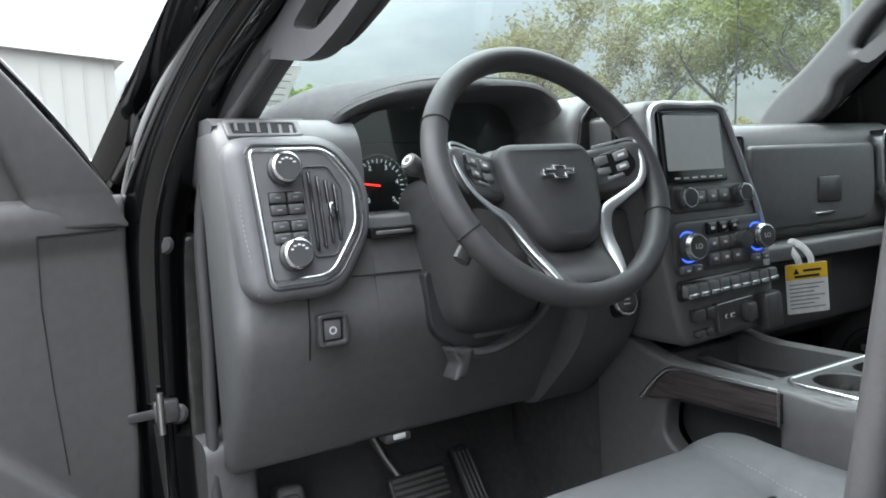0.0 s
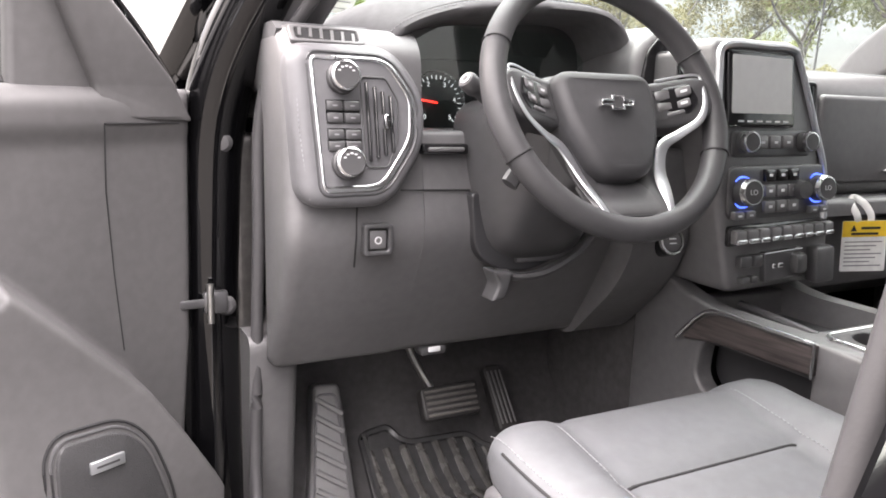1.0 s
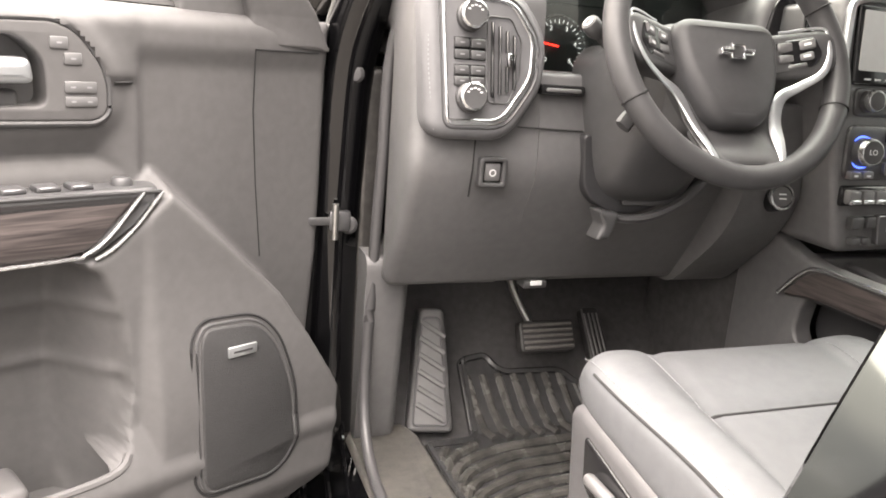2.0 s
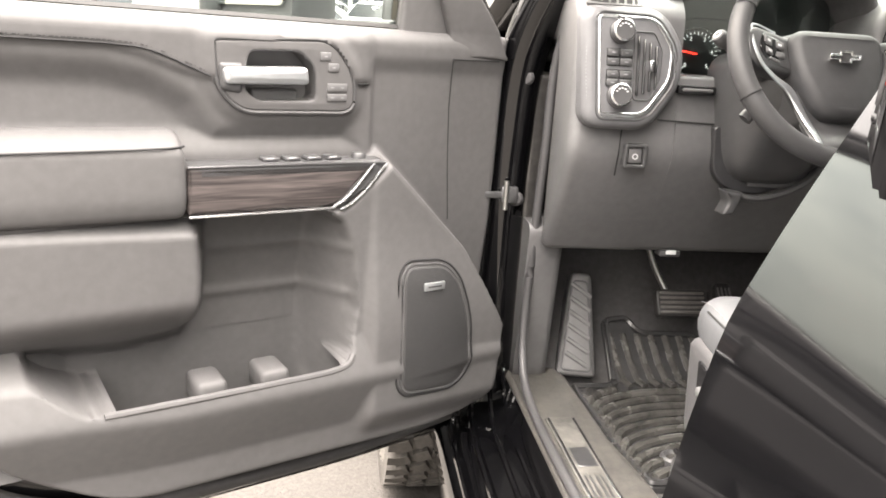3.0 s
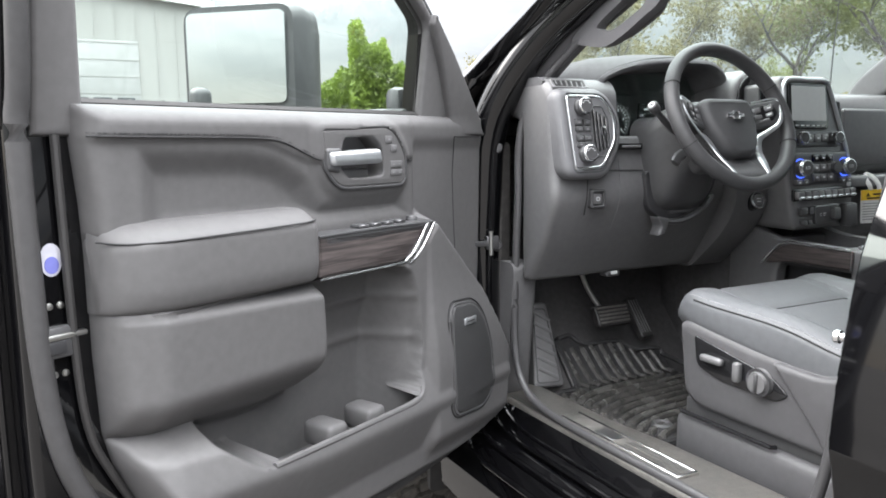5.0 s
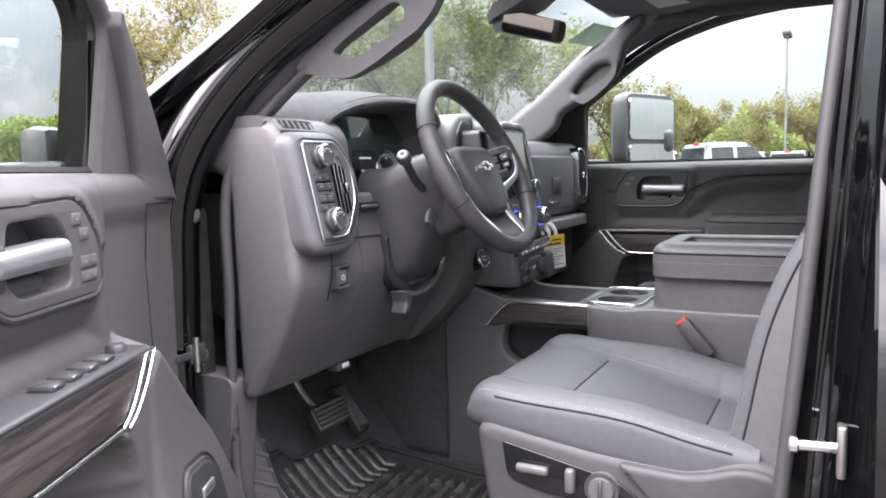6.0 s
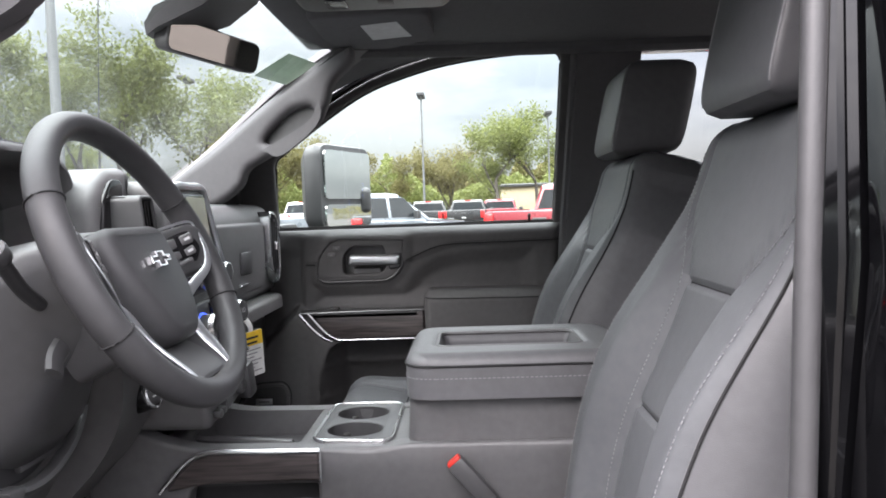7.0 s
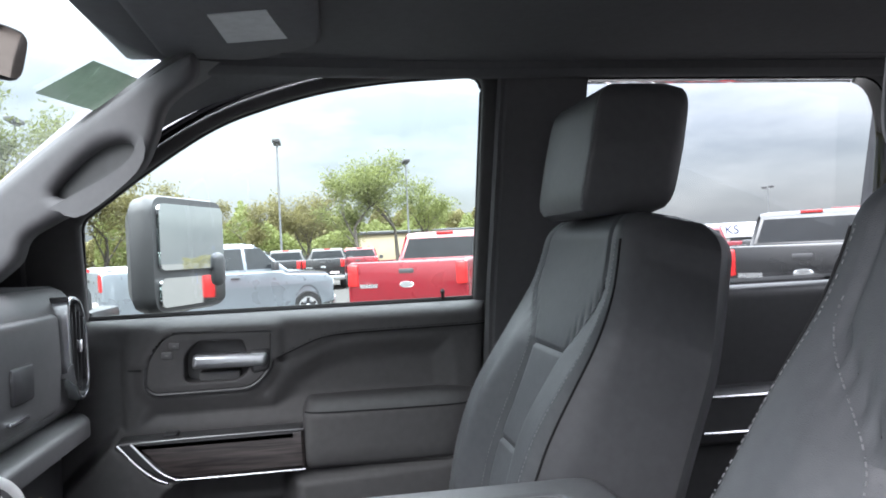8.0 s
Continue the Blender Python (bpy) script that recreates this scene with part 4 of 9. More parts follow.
    P("bezel_rim", tube(B(), [(u, -0.0335, v) for u, v in shrink(CUP, 0.001)], 0.0042, 8, closed=True), PLASTIC_DARK, "", bez)
    P("handle_root", slab(B(), round_poly([(1.238, 1.328), (1.240, 1.374), (1.196, 1.374), (1.200, 1.322)], 0.010), [], -0.06, -0.024, 0.008), PLASTIC_DARK, "", bez)
    bm = slab(B(), round_poly([(1.232, 1.338), (1.236, 1.366), (1.084, 1.371), (1.080, 1.340)], 0.010), [], -0.045, -0.014, 0.011, steps=5)
    P("pull_handle", bm, SATIN, "satin silver pull handle", bez)
    for s0, z0, w, h in ((1.047, 1.390, 0.022, 0.015), (1.031, 1.371, 0.022, 0.015), (1.023, 1.336, 0.040, 0.015), (1.023, 1.318, 0.040, 0.013))[:4 if driver else 2]:
        P("lock_button", box(B(), s0 - w / 2, s0 + w / 2, -0.04, -0.0275, z0 - h / 2, z0 + h / 2, 0.002), PLASTIC, "small square button with print", bez)
        for k in (-1, 1) if w > 0.03 else (0,):
            P("button_print", box(B(), s0 + k * 0.010 - 0.003, s0 + k * 0.010 + 0.003, -0.0278, -0.0272, z0 - 0.001, z0 + 0.0012), THREAD, "", bez)
    # speaker in its grooved surround
    spk = round_poly([(0.894, 0.975), (0.882, 0.996), (0.800, 0.992), (0.766, 0.956), (0.737, 0.864), (0.734, 0.760), (0.768, 0.727), (0.880, 0.732), (0.894, 0.750)], [0.02, 0.02, 0.04, 0.05, 0.05, 0.04, 0.03, 0.02, 0.02])
    f = lambda s, z: float(trim_depth(s, z))
    bm = slab(B(), shrink(spk, -0.006), [], -0.03, 0.004, 0.004)
    for v in bm.verts:
        v.co.y += f(v.co.x, v.co.z) if v.co.y > -0.02 else 0
    sp = P("speaker_frame", bm, DOORSKIN, "raised speaker surround")
    bm = slab(B(), shrink(spk, 0.001), [], -0.02, 0.0075, 0.004)
    for v in bm.verts:
        v.co.y += f(v.co.x, v.co.z) if v.co.y > -0.01 else 0
    P("speaker_grille", bm, GRILLE, "fine black speaker mesh", sp)
    P("speaker_groove", tube(B(), over(shrink(spk, -0.012), 0.0005), 0.0022, 6, closed=True), THREAD_DARK, "", sp)
    P("speaker_rim", tube(B(), over(shrink(spk, -0.004), 0.0035), 0.0022, 6, closed=True), PLASTIC_DARK, "", sp)
    q0 = f(0.826, 0.952)
    P("speaker_badge", box(B(), 0.802, 0.851, q0 + 0.005, q0 + 0.011, 0.944, 0.961, 0.002), SATIN, "small satin badge", sp)
    P("badge_print", box(B(), 0.811, 0.843, q0 + 0.0108, q0 + 0.0114, 0.951, 0.954), DARK_TRIM, "", sp)
    # latch in the trailing edge
    la = P("latch", box(B(), 1.735, 1.790, -0.104, -0.086, 1.062, 1.112, 0.006), PLASTIC_DARK, "zinc and black door latch")
    P("latch_plate", box(B(), 1.716, 1.782, -0.097, -0.083, 1.092, 1.101, 0.003), STEEL, "bright latch lip", la)
    P("latch_slot", box(B(), 1.75, 1.78, -0.088, -0.083, 1.070, 1.090, 0.002), GAUGE, "", la)
    for z in (1.035, 1.142):
        for s in (1.765, 1.748):
            P("latch_screw", lathe(B(), [(0.001, 0), (0.006, 0), (0.005, 0.003), (0.001, 0.004)], 10, Matrix.Translation((s, -0.100, z)) @ Matrix.Rotation(radians(-90), 4, "X")), STEEL, "", la)
    if driver:
        lab = lathe(B(), [(0.001, 0), (0.017, 0), (0.017, 0.001), (0.001, 0.0012)], 20, Matrix.Translation((1.757, -0.0995, 1.213)) @ Matrix.Rotation(radians(-90), 4, "X") @ Matrix.Scale(1.5, 4, (0, 1, 0)))
        # The sticker's white is greyed to hold its brightness down.
        P("sticker", lab, surface("greyed_sticker", (0.42, 0.42, 0.47), 0.5, bump=0), "small oval white and blue sticker")
        P("sticker_print", lathe(B(), [(0.001, 0), (0.011, 0), (0.011, 0.0022), (0.001, 0.0024)], 20, Matrix.Translation((1.757, -0.0997, 1.205)) @ Matrix.Rotation(radians(-90), 4, "X") @ Matrix.Scale(1.2, 4, (0, 1, 0))), surface("blue_print", (0.13, 0.14, 0.40), 0.6, bump=0))
    else:
        P("lock_pin", lathe(B(), [(0.004, 0), (0.004, 0.02), (0.006, 0.024), (0.002, 0.03)], 10, Matrix.Translation((1.625, -0.10, BELT - 0.002))), RUBBER)
    return d


front_door("driver_door", "open front door with charcoal vinyl trim, wood strip and black paint", OPEN, True)
front_door("passenger_door", "closed front door with charcoal vinyl trim and wood strip", SHUT, False)


def towing_mirror(name, label, m, out, ahead, drop, tall=0.0, wide=0.66, deep=1.0):
    """A tall towing mirror on two arms: s along the door, q inwards, z up."""
    t = thing(name, label, "mirror")
    # housing: outwards of the glass line
    head = m @ Matrix.Translation((-ahead, -out, -drop))
    P = lambda n, bm, mat, lab="", fr=head: part(n, bm, mat, t, lab, fr)
    bm = B()
    rings = []
    for f, k in ((0.0, 0.96), (0.03, 1.0), (0.09, 0.94), (0.13, 0.78), (0.15, 0.5)):
        ring = round_poly([(-wide, 1.435), (-0.315, 1.435), (-0.315, 1.735 + tall), (-wide, 1.735 + tall)], 0.045, 4)
        c = Vector((-(wide + 0.315) / 2, 1.585 + tall / 2))
        rings.append([(0.95 - f * deep + 0.37 * (-(c.x + (u - c.x) * k) - 0.32), c.x + (u - c.x) * k, c.y + (v - c.y) * k) for u, v in ring])
    loft(bm, rings)
    P("housing", bm, PLASTIC_DARK, "black plastic mirror housing")
    for z0, z1, n in ((1.545, 1.712 + tall, "main_glass"), (1.452, 1.525, "spotter_glass")):
        ring = round_poly([(0.02 - wide, z0), (-0.338, z0), (-0.338, z1), (0.02 - wide, z1)], 0.02)
        bm = slab(B(), ring, [], 0.950, 0.956, axes="yz")
        for v in bm.verts:
            v.co.x += 0.37 * (-v.co.y - 0.32) + 0.002
        P(n, bm, MIRROR, "mirror glass")
    for z in (1.405, 1.450):
        P("arm", box(B(), 0.80, 0.86, -0.36 - out, -0.14, z - 0.016, z + 0.016, 0.012), PLASTIC_DARK, "", m)
    P("mount", box(B(), 0.62, 0.84, -0.22, -0.17, 1.39, 1.52, 0.02), PLASTIC_DARK, "black mirror base", m)
    # block for the folding arm, placed over the glass to fit the camera's view
    P("knuckle", box(B(), 1.030, 1.082, 0.030 - wide, 0.078 - wide, 1.492, 1.588, 0.020, 3), PLASTIC_DARK, "black block for the folding mirror arm")
    return t


towing_mirror("driver_towing_mirror", "tall black towing mirror on the open door", OPEN, 0.101, 0.003, 0.059, 0.065, 0.625)
towing_mirror("passenger_towing_mirror", "tall black towing mirror beside the closed door", SHUT, 0, 0, 0, deep=0.62)

# ---- rear doors ----
def rear_door(name, label, m, side):
    """s from the hinge back, q inwards, z up."""
    d = thing(name, label, "door")
    P = lambda n, bm, mat, lab="", parent=d: part(n, bm, mat, parent, lab, m)
    # body side section: full at the middle, tucked under below
    win = round_poly([(0.07, BELT - 0.02), (0.90, BELT - 0.02), (0.90, 1.82), (0.86, 1.925), (0.09, 1.928)], [0, 0, 0.05, 0.06, 0.03])
    bm = B()
    prof = [(0.120, 0.44), (0.098, 0.52), (0.066, 0.64), (0.036, 0.78), (0.012, 0.90), (0.001, 0.940), (0.0, 0.958), (0.008, 1.05), (0.036, 1.20), (0.062, 1.27), (0.100, 1.35), (0.150, 1.447)]
    full = curve([(q, z, 0) for q, z in prof], 4)
    ss = [0.0, 0.004, 0.3, 0.6, 0.946, 0.95]
    rings = []
    for s in ss:
        e = 0.004 if s in (0.0, 0.95) else 0.0
        rings.append([(s, p.x + e, p.y) for p in full] + [(s, 0.20, 1.447), (s, 0.20, 0.50)])
    loft(bm, rings)
    P("shell", bm, PAINT, "glossy black painted door skin")
    bm = slab(B(), round_poly([(0.0, BELT - 0.01), (0.95, BELT - 0.01), (0.95, 1.90), (0.90, 1.985), (0.025, 1.985)], [0, 0, 0.05, 0.08, 0.03]), [win], 0.195, 0.140, 0.01)
    P("window_frame", lean_q(bm), PAINT, "black window frame")
    bm = lean_q(slab(B(), shrink(win, -0.012), [], 0.162, 0.156))
    g = P("window_glass", bm, GLASS_TINT if side < 0 else GLASS_REAR, "tinted rear window glass")
    g.visible_shadow = False
    bm = lean_q(slab(B(), round_poly([(0.03, BELT - 0.01), (0.92, BELT - 0.01), (0.93, 1.88), (0.88, 1.955), (0.05, 1.958)], 0.03), [shrink(win, -0.004)], 0.197, 0.222, 0.01))
    P("frame_trim", bm, PILLAR)
    bm = slab(B(), round_poly([(0.05, 0.62), (0.80, 0.62), (0.91, 0.80), (0.91, BELT), (0.05, BELT)], 0.04), [], 0.201, 0.25, 0.02)
    P("trim_panel", bm, PLASTIC_DARK, "black inner door trim")
    bm = slab(B(), round_poly([(0.10, 1.09), (0.80, 1.09), (0.80, 1.22), (0.10, 1.22)], 0.03), [], 0.25, 0.29, 0.02)
    P("armrest", bm, PLASTIC_DARK)
    for z, a, b in ((1.203, 0.36, 0.60), (1.122, 0.36, 0.56)):
        P("edging", tube(B(), [(a, 0.293, z), (b, 0.293, z - 0.003)], 0.004, 6), CHROME, "thin chrome strip")
    P("pull_handle", box(B(), 0.36, 0.42, 0.25, 0.275, 1.335, 1.352, 0.006), CHROME)
    if side > 0:
        P("lock_pin", lathe(B(), [(0.004, 0), (0.004, 0.02), (0.006, 0.024), (0.002, 0.03)], 10, Matrix.Translation((0.79, 0.19, BELT))), RUBBER)
    P("belt_strip", tube(B(), [(0.02, 0.142, BELT + 0.004), (0.94, 0.142, BELT + 0.004)], 0.008, 6), RUBBER)
    return d


AJAR = Matrix.Translation((-1.015, -0.702, 0)) @ Matrix(((0, 1, 0, 0), (-1, 0, 0, 0), (0, 0, 1, 0), (0, 0, 0, 1)))
REAR_R = Matrix(((0, -1, 0, 1.100), (-1, 0, 0, -0.765), (0, 0, 1, 0), (0, 0, 0, 1)))
rear_door("rear_door", "glossy black rear door with tinted glass", AJAR, -1)
rear_door("rear_door", "closed rear door with black trim and clear view out", REAR_R, 1)

hg = thing("rear_door_hinge", "black rear door hinge with a bright pin and bolt", "hinge")
for z in (1.265, 0.86):
    part("leaf", box(B(), -0.905, -0.860, -0.790, -0.725, z - 0.035, z + 0.035, 0.010), PAINT, hg)
    part("pin", tube(B(), [(-0.905, -0.750, z - 0.045), (-0.905, -0.750, z + 0.045)], 0.009, 10), STEEL, hg)
    part("bolt", lathe(B(), [(0.001, 0), (0.014, 0), (0.014, 0.006), (0.010, 0.010), (0.001, 0.010)], 12, face_to((-0.880, -0.724, z - 0.060), (-0.4, 1, 0))), STEEL, hg)

# ---- dashboard ----
dash = thing("dashboard", "black soft-touch truck dashboard with chrome-edged vents", "dashboard")


def extrude_x(bm, prof, x0, x1, r=0.0):
    """A (y, z) section drawn out along x."""
    return slab(bm, prof, [], x0, x1, r, axes="yz")


def D(n, bm, mat, lab="", parent=None, m=None, angle=38):
    return part(n, bm, mat, parent or dash, lab, m, angle)


# lower bodies
knee = round_poly([(0.235, 1.395), (0.218, 1.30), (0.208, 1.235), (0.255, 1.13), (0.335, 1.003), (0.40, 1.000), (0.70, 1.15), (0.72, 1.40)], [0.01, 0.02, 0.06, 0.08, 0.02, 0.02, 0, 0])
D("knee_panel", extrude_x(B(), knee, -0.62, -0.13, 0.006), PLASTIC, "smooth black knee panel")
endp = round_poly([(0.27, 1.545), (0.24, 1.51), (0.222, 1.30), (0.210, 1.235), (0.255, 1.13), (0.335, 1.003), (0.362, 1.000), (0.368, 1.10), (0.370, 1.44), (0.70, 1.47), (0.75, 1.535)], [0.02, 0.02, 0.04, 0.06, 0.08, 0.02, 0.02, 0.05, 0.05, 0, 0.02])
D("end_panel", extrude_x(B(), endp, -0.62, -0.836, 0.022), PLASTIC, "rounded black end panel")
D("panel_seam", tube(B(), [(-0.735, 0.2065, 1.285), (-0.735, 0.208, 1.235), (-0.733, 0.222, 1.19)], 0.0016, 5), THREAD_DARK)
D("panel_seam", tube(B(), [(-0.66, 0.2165, 1.306), (-0.54, 0.2165, 1.303)], 0.0014, 5), THREAD_DARK)
# parking brake switch
bm = slab(B(), round_poly([(-0.725, 1.208), (-0.677, 1.208), (-0.677, 1.258), (-0.725, 1.258)], 0.008), [round_poly([(-0.717, 1.216), (-0.685, 1.216), (-0.685, 1.250), (-0.717, 1.250)], 0.004)], 0.225, 0.201, 0.003)
pb = D("parking_brake", bm, PLASTIC_DARK, "small square parking brake switch")
D("button", box(B(), -0.715, -0.687, 0.205, 0.215, 1.218, 1.248, 0.003), PLASTIC, "", pb)
D("button_print", lathe(B(), [(0.004, 0), (0.006, 0), (0.006, 0.0008), (0.004, 0.0008)], 14, face_to((-0.701, 0.2049, 1.232), (0, -1, 0)), ring=True), INK, "", pb)
# bonnet latch lever and bright mark under the panel
D("bonnet_release", box(B(), -0.565, -0.515, 0.325, 0.36, 0.992, 1.008, 0.005), PLASTIC_DARK, "bonnet release lever")
D("release_mark", box(B(), -0.552, -0.528, 0.3215, 0.3255, 0.999, 1.009, 0.002), INK)
# small slot under the gauges
D("slot_frame", box(B(), -0.626, -0.546, 0.212, 0.24, 1.359, 1.376, 0.004), GLOSS_BLACK, "small gloss black slot")
D("slot_bar", box(B(), -0.618, -0.554, 0.209, 0.215, 1.364, 1.371, 0.003), PLASTIC)

# top pad
bm = B()
rings = []
for x in (-0.835, -0.80, -0.74, -0.690, -0.686, -0.60, -0.50, -0.40, -0.30, -0.206, -0.202, -0.16, -0.12, -0.03, 0.06, 0.16, 0.26, 0.36, 0.46, 0.56, 0.66, 0.76, 0.82, 0.865):
    e = min(1, (0.85 - abs(x - CX)) / 0.10)
    lip = 0.425 if -0.688 < x < -0.204 else 0.265 if x < -0.12 else 0.225
    zt = 1.548 if x < -0.12 else 1.528
    rings.append([(x, lip + 0.03 * (1 - e), zt - 0.045), (x, lip + 0.005, zt - 0.012), (x, lip + 0.03, zt), (x, 0.48, zt + 0.012 * e), (x, 0.70 + 0.1 * e, zt - 0.03), (x, 0.72, zt - 0.10)])
loft(bm, rings)
D("top_pad", bm, DASH_MATT, "matt black dash top", angle=60)
# defroster slots at the driver's end
slope = Matrix.Translation((-0.766, 0.2540, 1.5290)) @ Matrix.Rotation(radians(49.4), 4, "X")
mouth = round_poly([(-0.047, -0.010), (0.047, -0.010), (0.047, 0.010), (-0.047, 0.010)], 0.003)
dfr = part("side_defroster", slab(B(), round_poly([(-0.056, -0.016), (0.056, -0.016), (0.056, 0.016), (-0.056, 0.016)], 0.006), [mouth], -0.030, 0.0028, 0.002, axes="xy"), PLASTIC, dash, "slotted side defroster", slope)
# A black plate above the panel's face stands in for shade in the slots.
part("defroster_hollow", slab(B(), shrink(mouth, -0.002), [], -0.03, 0.0012, axes="xy"), THREAD_DARK, dfr, "", slope)
for i in range(6):
    x = -0.040 + i * 0.016
    part("slat", box(B(), x - 0.0022, x + 0.0022, -0.0105, 0.0105, -0.012, 0.0026, m=Matrix.Rotation(radians(-8), 4, "Z")), PLASTIC, dfr, "", slope)

# gauge hood: a padded mound with a lip over the gauges
arch = curve([(-0.672, 0, 1.470), (-0.660, 0, 1.533), (-0.606, 0, 1.570), (-0.514, 0, 1.595), (-0.40, 0, 1.604), (-0.29, 0, 1.601), (-0.240, 0, 1.580), (-0.219, 0, 1.540), (-0.214, 0, 1.470)], 6)
arch = [(p.x, p.z) for p in arch]
mound = [(p.x, p.z) for p in curve([(-0.80, 0, 1.470), (-0.735, 0, 1.548), (-0.65, 0, 1.600), (-0.555, 0, 1.616), (-0.43, 0, 1.627), (-0.31, 0, 1.623), (-0.22, 0, 1.612), (-0.15, 0, 1.575), (-0.12, 0, 1.470)], 6)]
MID = (-0.44, 1.45)


def smooth_in(a, b, x):
    t = min(1, max(0, (x - a) / (b - a)))
    return t * t * (3 - 2 * t)


def hood_ring(y, grow, f=0.0, sink=0.0):
    """The hood's outline at depth y: grown from its middle, or blended by f into the wider mound behind."""
    out = []
    for (x, z), (u, w) in zip(arch, mound):
        dx, dz = x - MID[0], z - MID[1]
        k = grow / math.hypot(dx, dz)
        x1, z1 = x + dx * k, z + dz * k
        out.append((x1 + (u - x1) * f, y + 0.04 * smooth_in(-0.50, -0.68, x), z1 + (w - z1) * f - sink))
    return out


bm = B()
rows = [[bm.verts.new(p) for p in hood_ring(*r)] for r in ((0.345, -0.030), (0.255, -0.022), (0.236, -0.019), (0.226, -0.011), (0.227, -0.003), (0.238, 0.003), (0.255, 0.006, 0.12), (0.285, 0.006, 0.45), (0.315, 0.006, 0.8), (0.35, 0.0, 1.0), (0.44, 0.0, 1.0, 0.004), (0.60, 0.0, 1.0, 0.035), (0.74, 0.0, 1.0, 0.10))]
for lo, hi in zip(rows, rows[1:]):
    for i in range(1, len(lo)):
        bm.faces.new((lo[i - 1], lo[i], hi[i], hi[i - 1]))
D("gauge_hood", bm, DASH_MATT, "padded hood over the gauges", angle=60)
D("stitching", stitches(B(), hood_ring(0.2365, 0.0036), 0.004, 0.0025, 0.0006), THREAD)
D("hood_seam", tube(B(), hood_ring(0.247, 0.006), 0.0016, 5), THREAD_DARK)
bm = slab(B(), [(-0.690, 1.385), (-0.16, 1.385), (-0.18, 1.590), (-0.26, 1.602), (-0.55, 1.602), (-0.64, 1.575), (-0.690, 1.52)], [], 0.40, 0.345)
D("gauge_back", bm, GAUGE, "black gauge panel")
bm = box(B(), -0.645, -0.14, 0.235, 0.36, 1.375, 1.392, 0.004)
D("gauge_floor", bm, PLASTIC_DARK)


def gauge(x, z, r, needle_deg, numbers):
    g = D("gauge", lathe(B(), [(r * 0.9, 0), (r, 0), (r, 0.006), (r * 0.93, 0.010), (r * 0.90, 0.004)], 36, face_to((x, 0.344, z), (0, -1, 0.12)), ring=True), CHROME, "round dial with a bright rim")
    D("dial_face", lathe(B(), [(0.001, 0), (r * 0.90, 0), (r * 0.90, 0.002), (0.001, 0.002)], 32, face_to((x, 0.3435, z), (0, -1, 0.12))), GAUGE, "", g)
    f = face_to((x, 0.340, z), (0, -1, 0.12))
    bm = B()
    for i in range(25):
        a = radians(225 - i * 270 / 24)
        k = f @ Matrix.Translation((math.cos(a) * r * 0.80, math.sin(a) * r * 0.80, 0)) @ Matrix.Rotation(a, 4, "Z")
        box(bm, -r * (0.09 if i % 4 == 0 else 0.05), r * 0.05, -0.0006, 0.0006, 0, 0.0006, m=k)
    D("dial_marks", bm, INK_LIT, "", g)
    for i, ch in enumerate(numbers):
        a = radians(225 - i * 270 / (len(numbers) - 1))
        lettering("dial_number", ch, r * 0.21, INK_LIT, g, f @ Matrix.Translation((math.cos(a) * r * 0.62, math.sin(a) * r * 0.62, 0.0005)))
    a = radians(needle_deg)
    D("needle", box(B(), 0, r * 0.72, -0.0012, 0.0012, 0.001, 0.003, m=f @ Matrix.Rotation(a, 4, "Z")), NEEDLE, "lit red needle", g)
    return g


gauge(-0.540, 1.438, 0.055, 172, "012345")
gauge(-0.305, 1.438, 0.055, 222, "02468")
D("gauge_lens", slab(B(), round_poly([(-0.650, 1.392), (-0.235, 1.392), (-0.240, 1.520), (-0.30, 1.565), (-0.54, 1.565), (-0.625, 1.520)], 0.02), [], 0.330, 0.328), GLASS, "clear lens over the dials").visible_shadow = False
D("gauge_line", tube(B(), curve([(-0.592, 0.338, 1.496), (-0.575, 0.338, 1.506), (-0.545, 0.338, 1.510), (-0.46, 0.338, 1.510)], 5), 0.0012, 6), CHROME, "thin bright line over the dial")
D("info_display", box(B(), -0.452, -0.362, 0.338, 0.346, 1.405, 1.49, 0.004), GLOSS_BLACK, "small dark driver display")
for z, w in ((1.47, 0.05), (1.44, 0.035), (1.425, 0.05)):
    D("display_line", box(B(), -0.407 - w / 2, -0.407 + w / 2, 0.3372, 0.338, z, z + 0.004), INK_LIT)

# driver's vent and switch pod
def pod_lean(bm):
    for v in bm.verts:
        v.co.y += 0.20 * (v.co.z - 1.405) + 0.06 * (v.co.x + 0.76)
    return bm


pod_o = round_poly([(-0.832, 1.512), (-0.668, 1.515), (-0.622, 1.445), (-0.628, 1.372), (-0.690, 1.288), (-0.822, 1.290)], [0.03, 0.04, 0.03, 0.03, 0.035, 0.03])
pod_c = round_poly([(-0.806, 1.500), (-0.683, 1.500), (-0.642, 1.442), (-0.646, 1.380), (-0.700, 1.309), (-0.797, 1.308)], [0.014, 0.025, 0.02, 0.02, 0.025, 0.014])
D("pod_pad", pod_lean(slab(B(), shrink(pod_o, -0.004), [], 0.27, 0.1985, 0.022, steps=6)), LEATHER_LIFTED, "padded surround stitched along its side")
D("pod_ring", pod_lean(slab(B(), pod_c, [[(x - 0.0028, z + 0.0020) for x, z in shrink(pod_c, 0.0085)]], 0.215, 0.196, 0.003)), CHROME, "satin chrome ring")
D("pod_face", pod_lean(slab(B(), shrink(pod_c, 0.006), [], 0.215, 0.2005, 0.002)), PLASTIC_DARK, "black switch face")
D("pod_groove", pod_lean(tube(B(), [(x, 0.2000, z) for x, z in shrink(pod_c, -0.004)], 0.0024, 6, closed=True)), GAUGE)
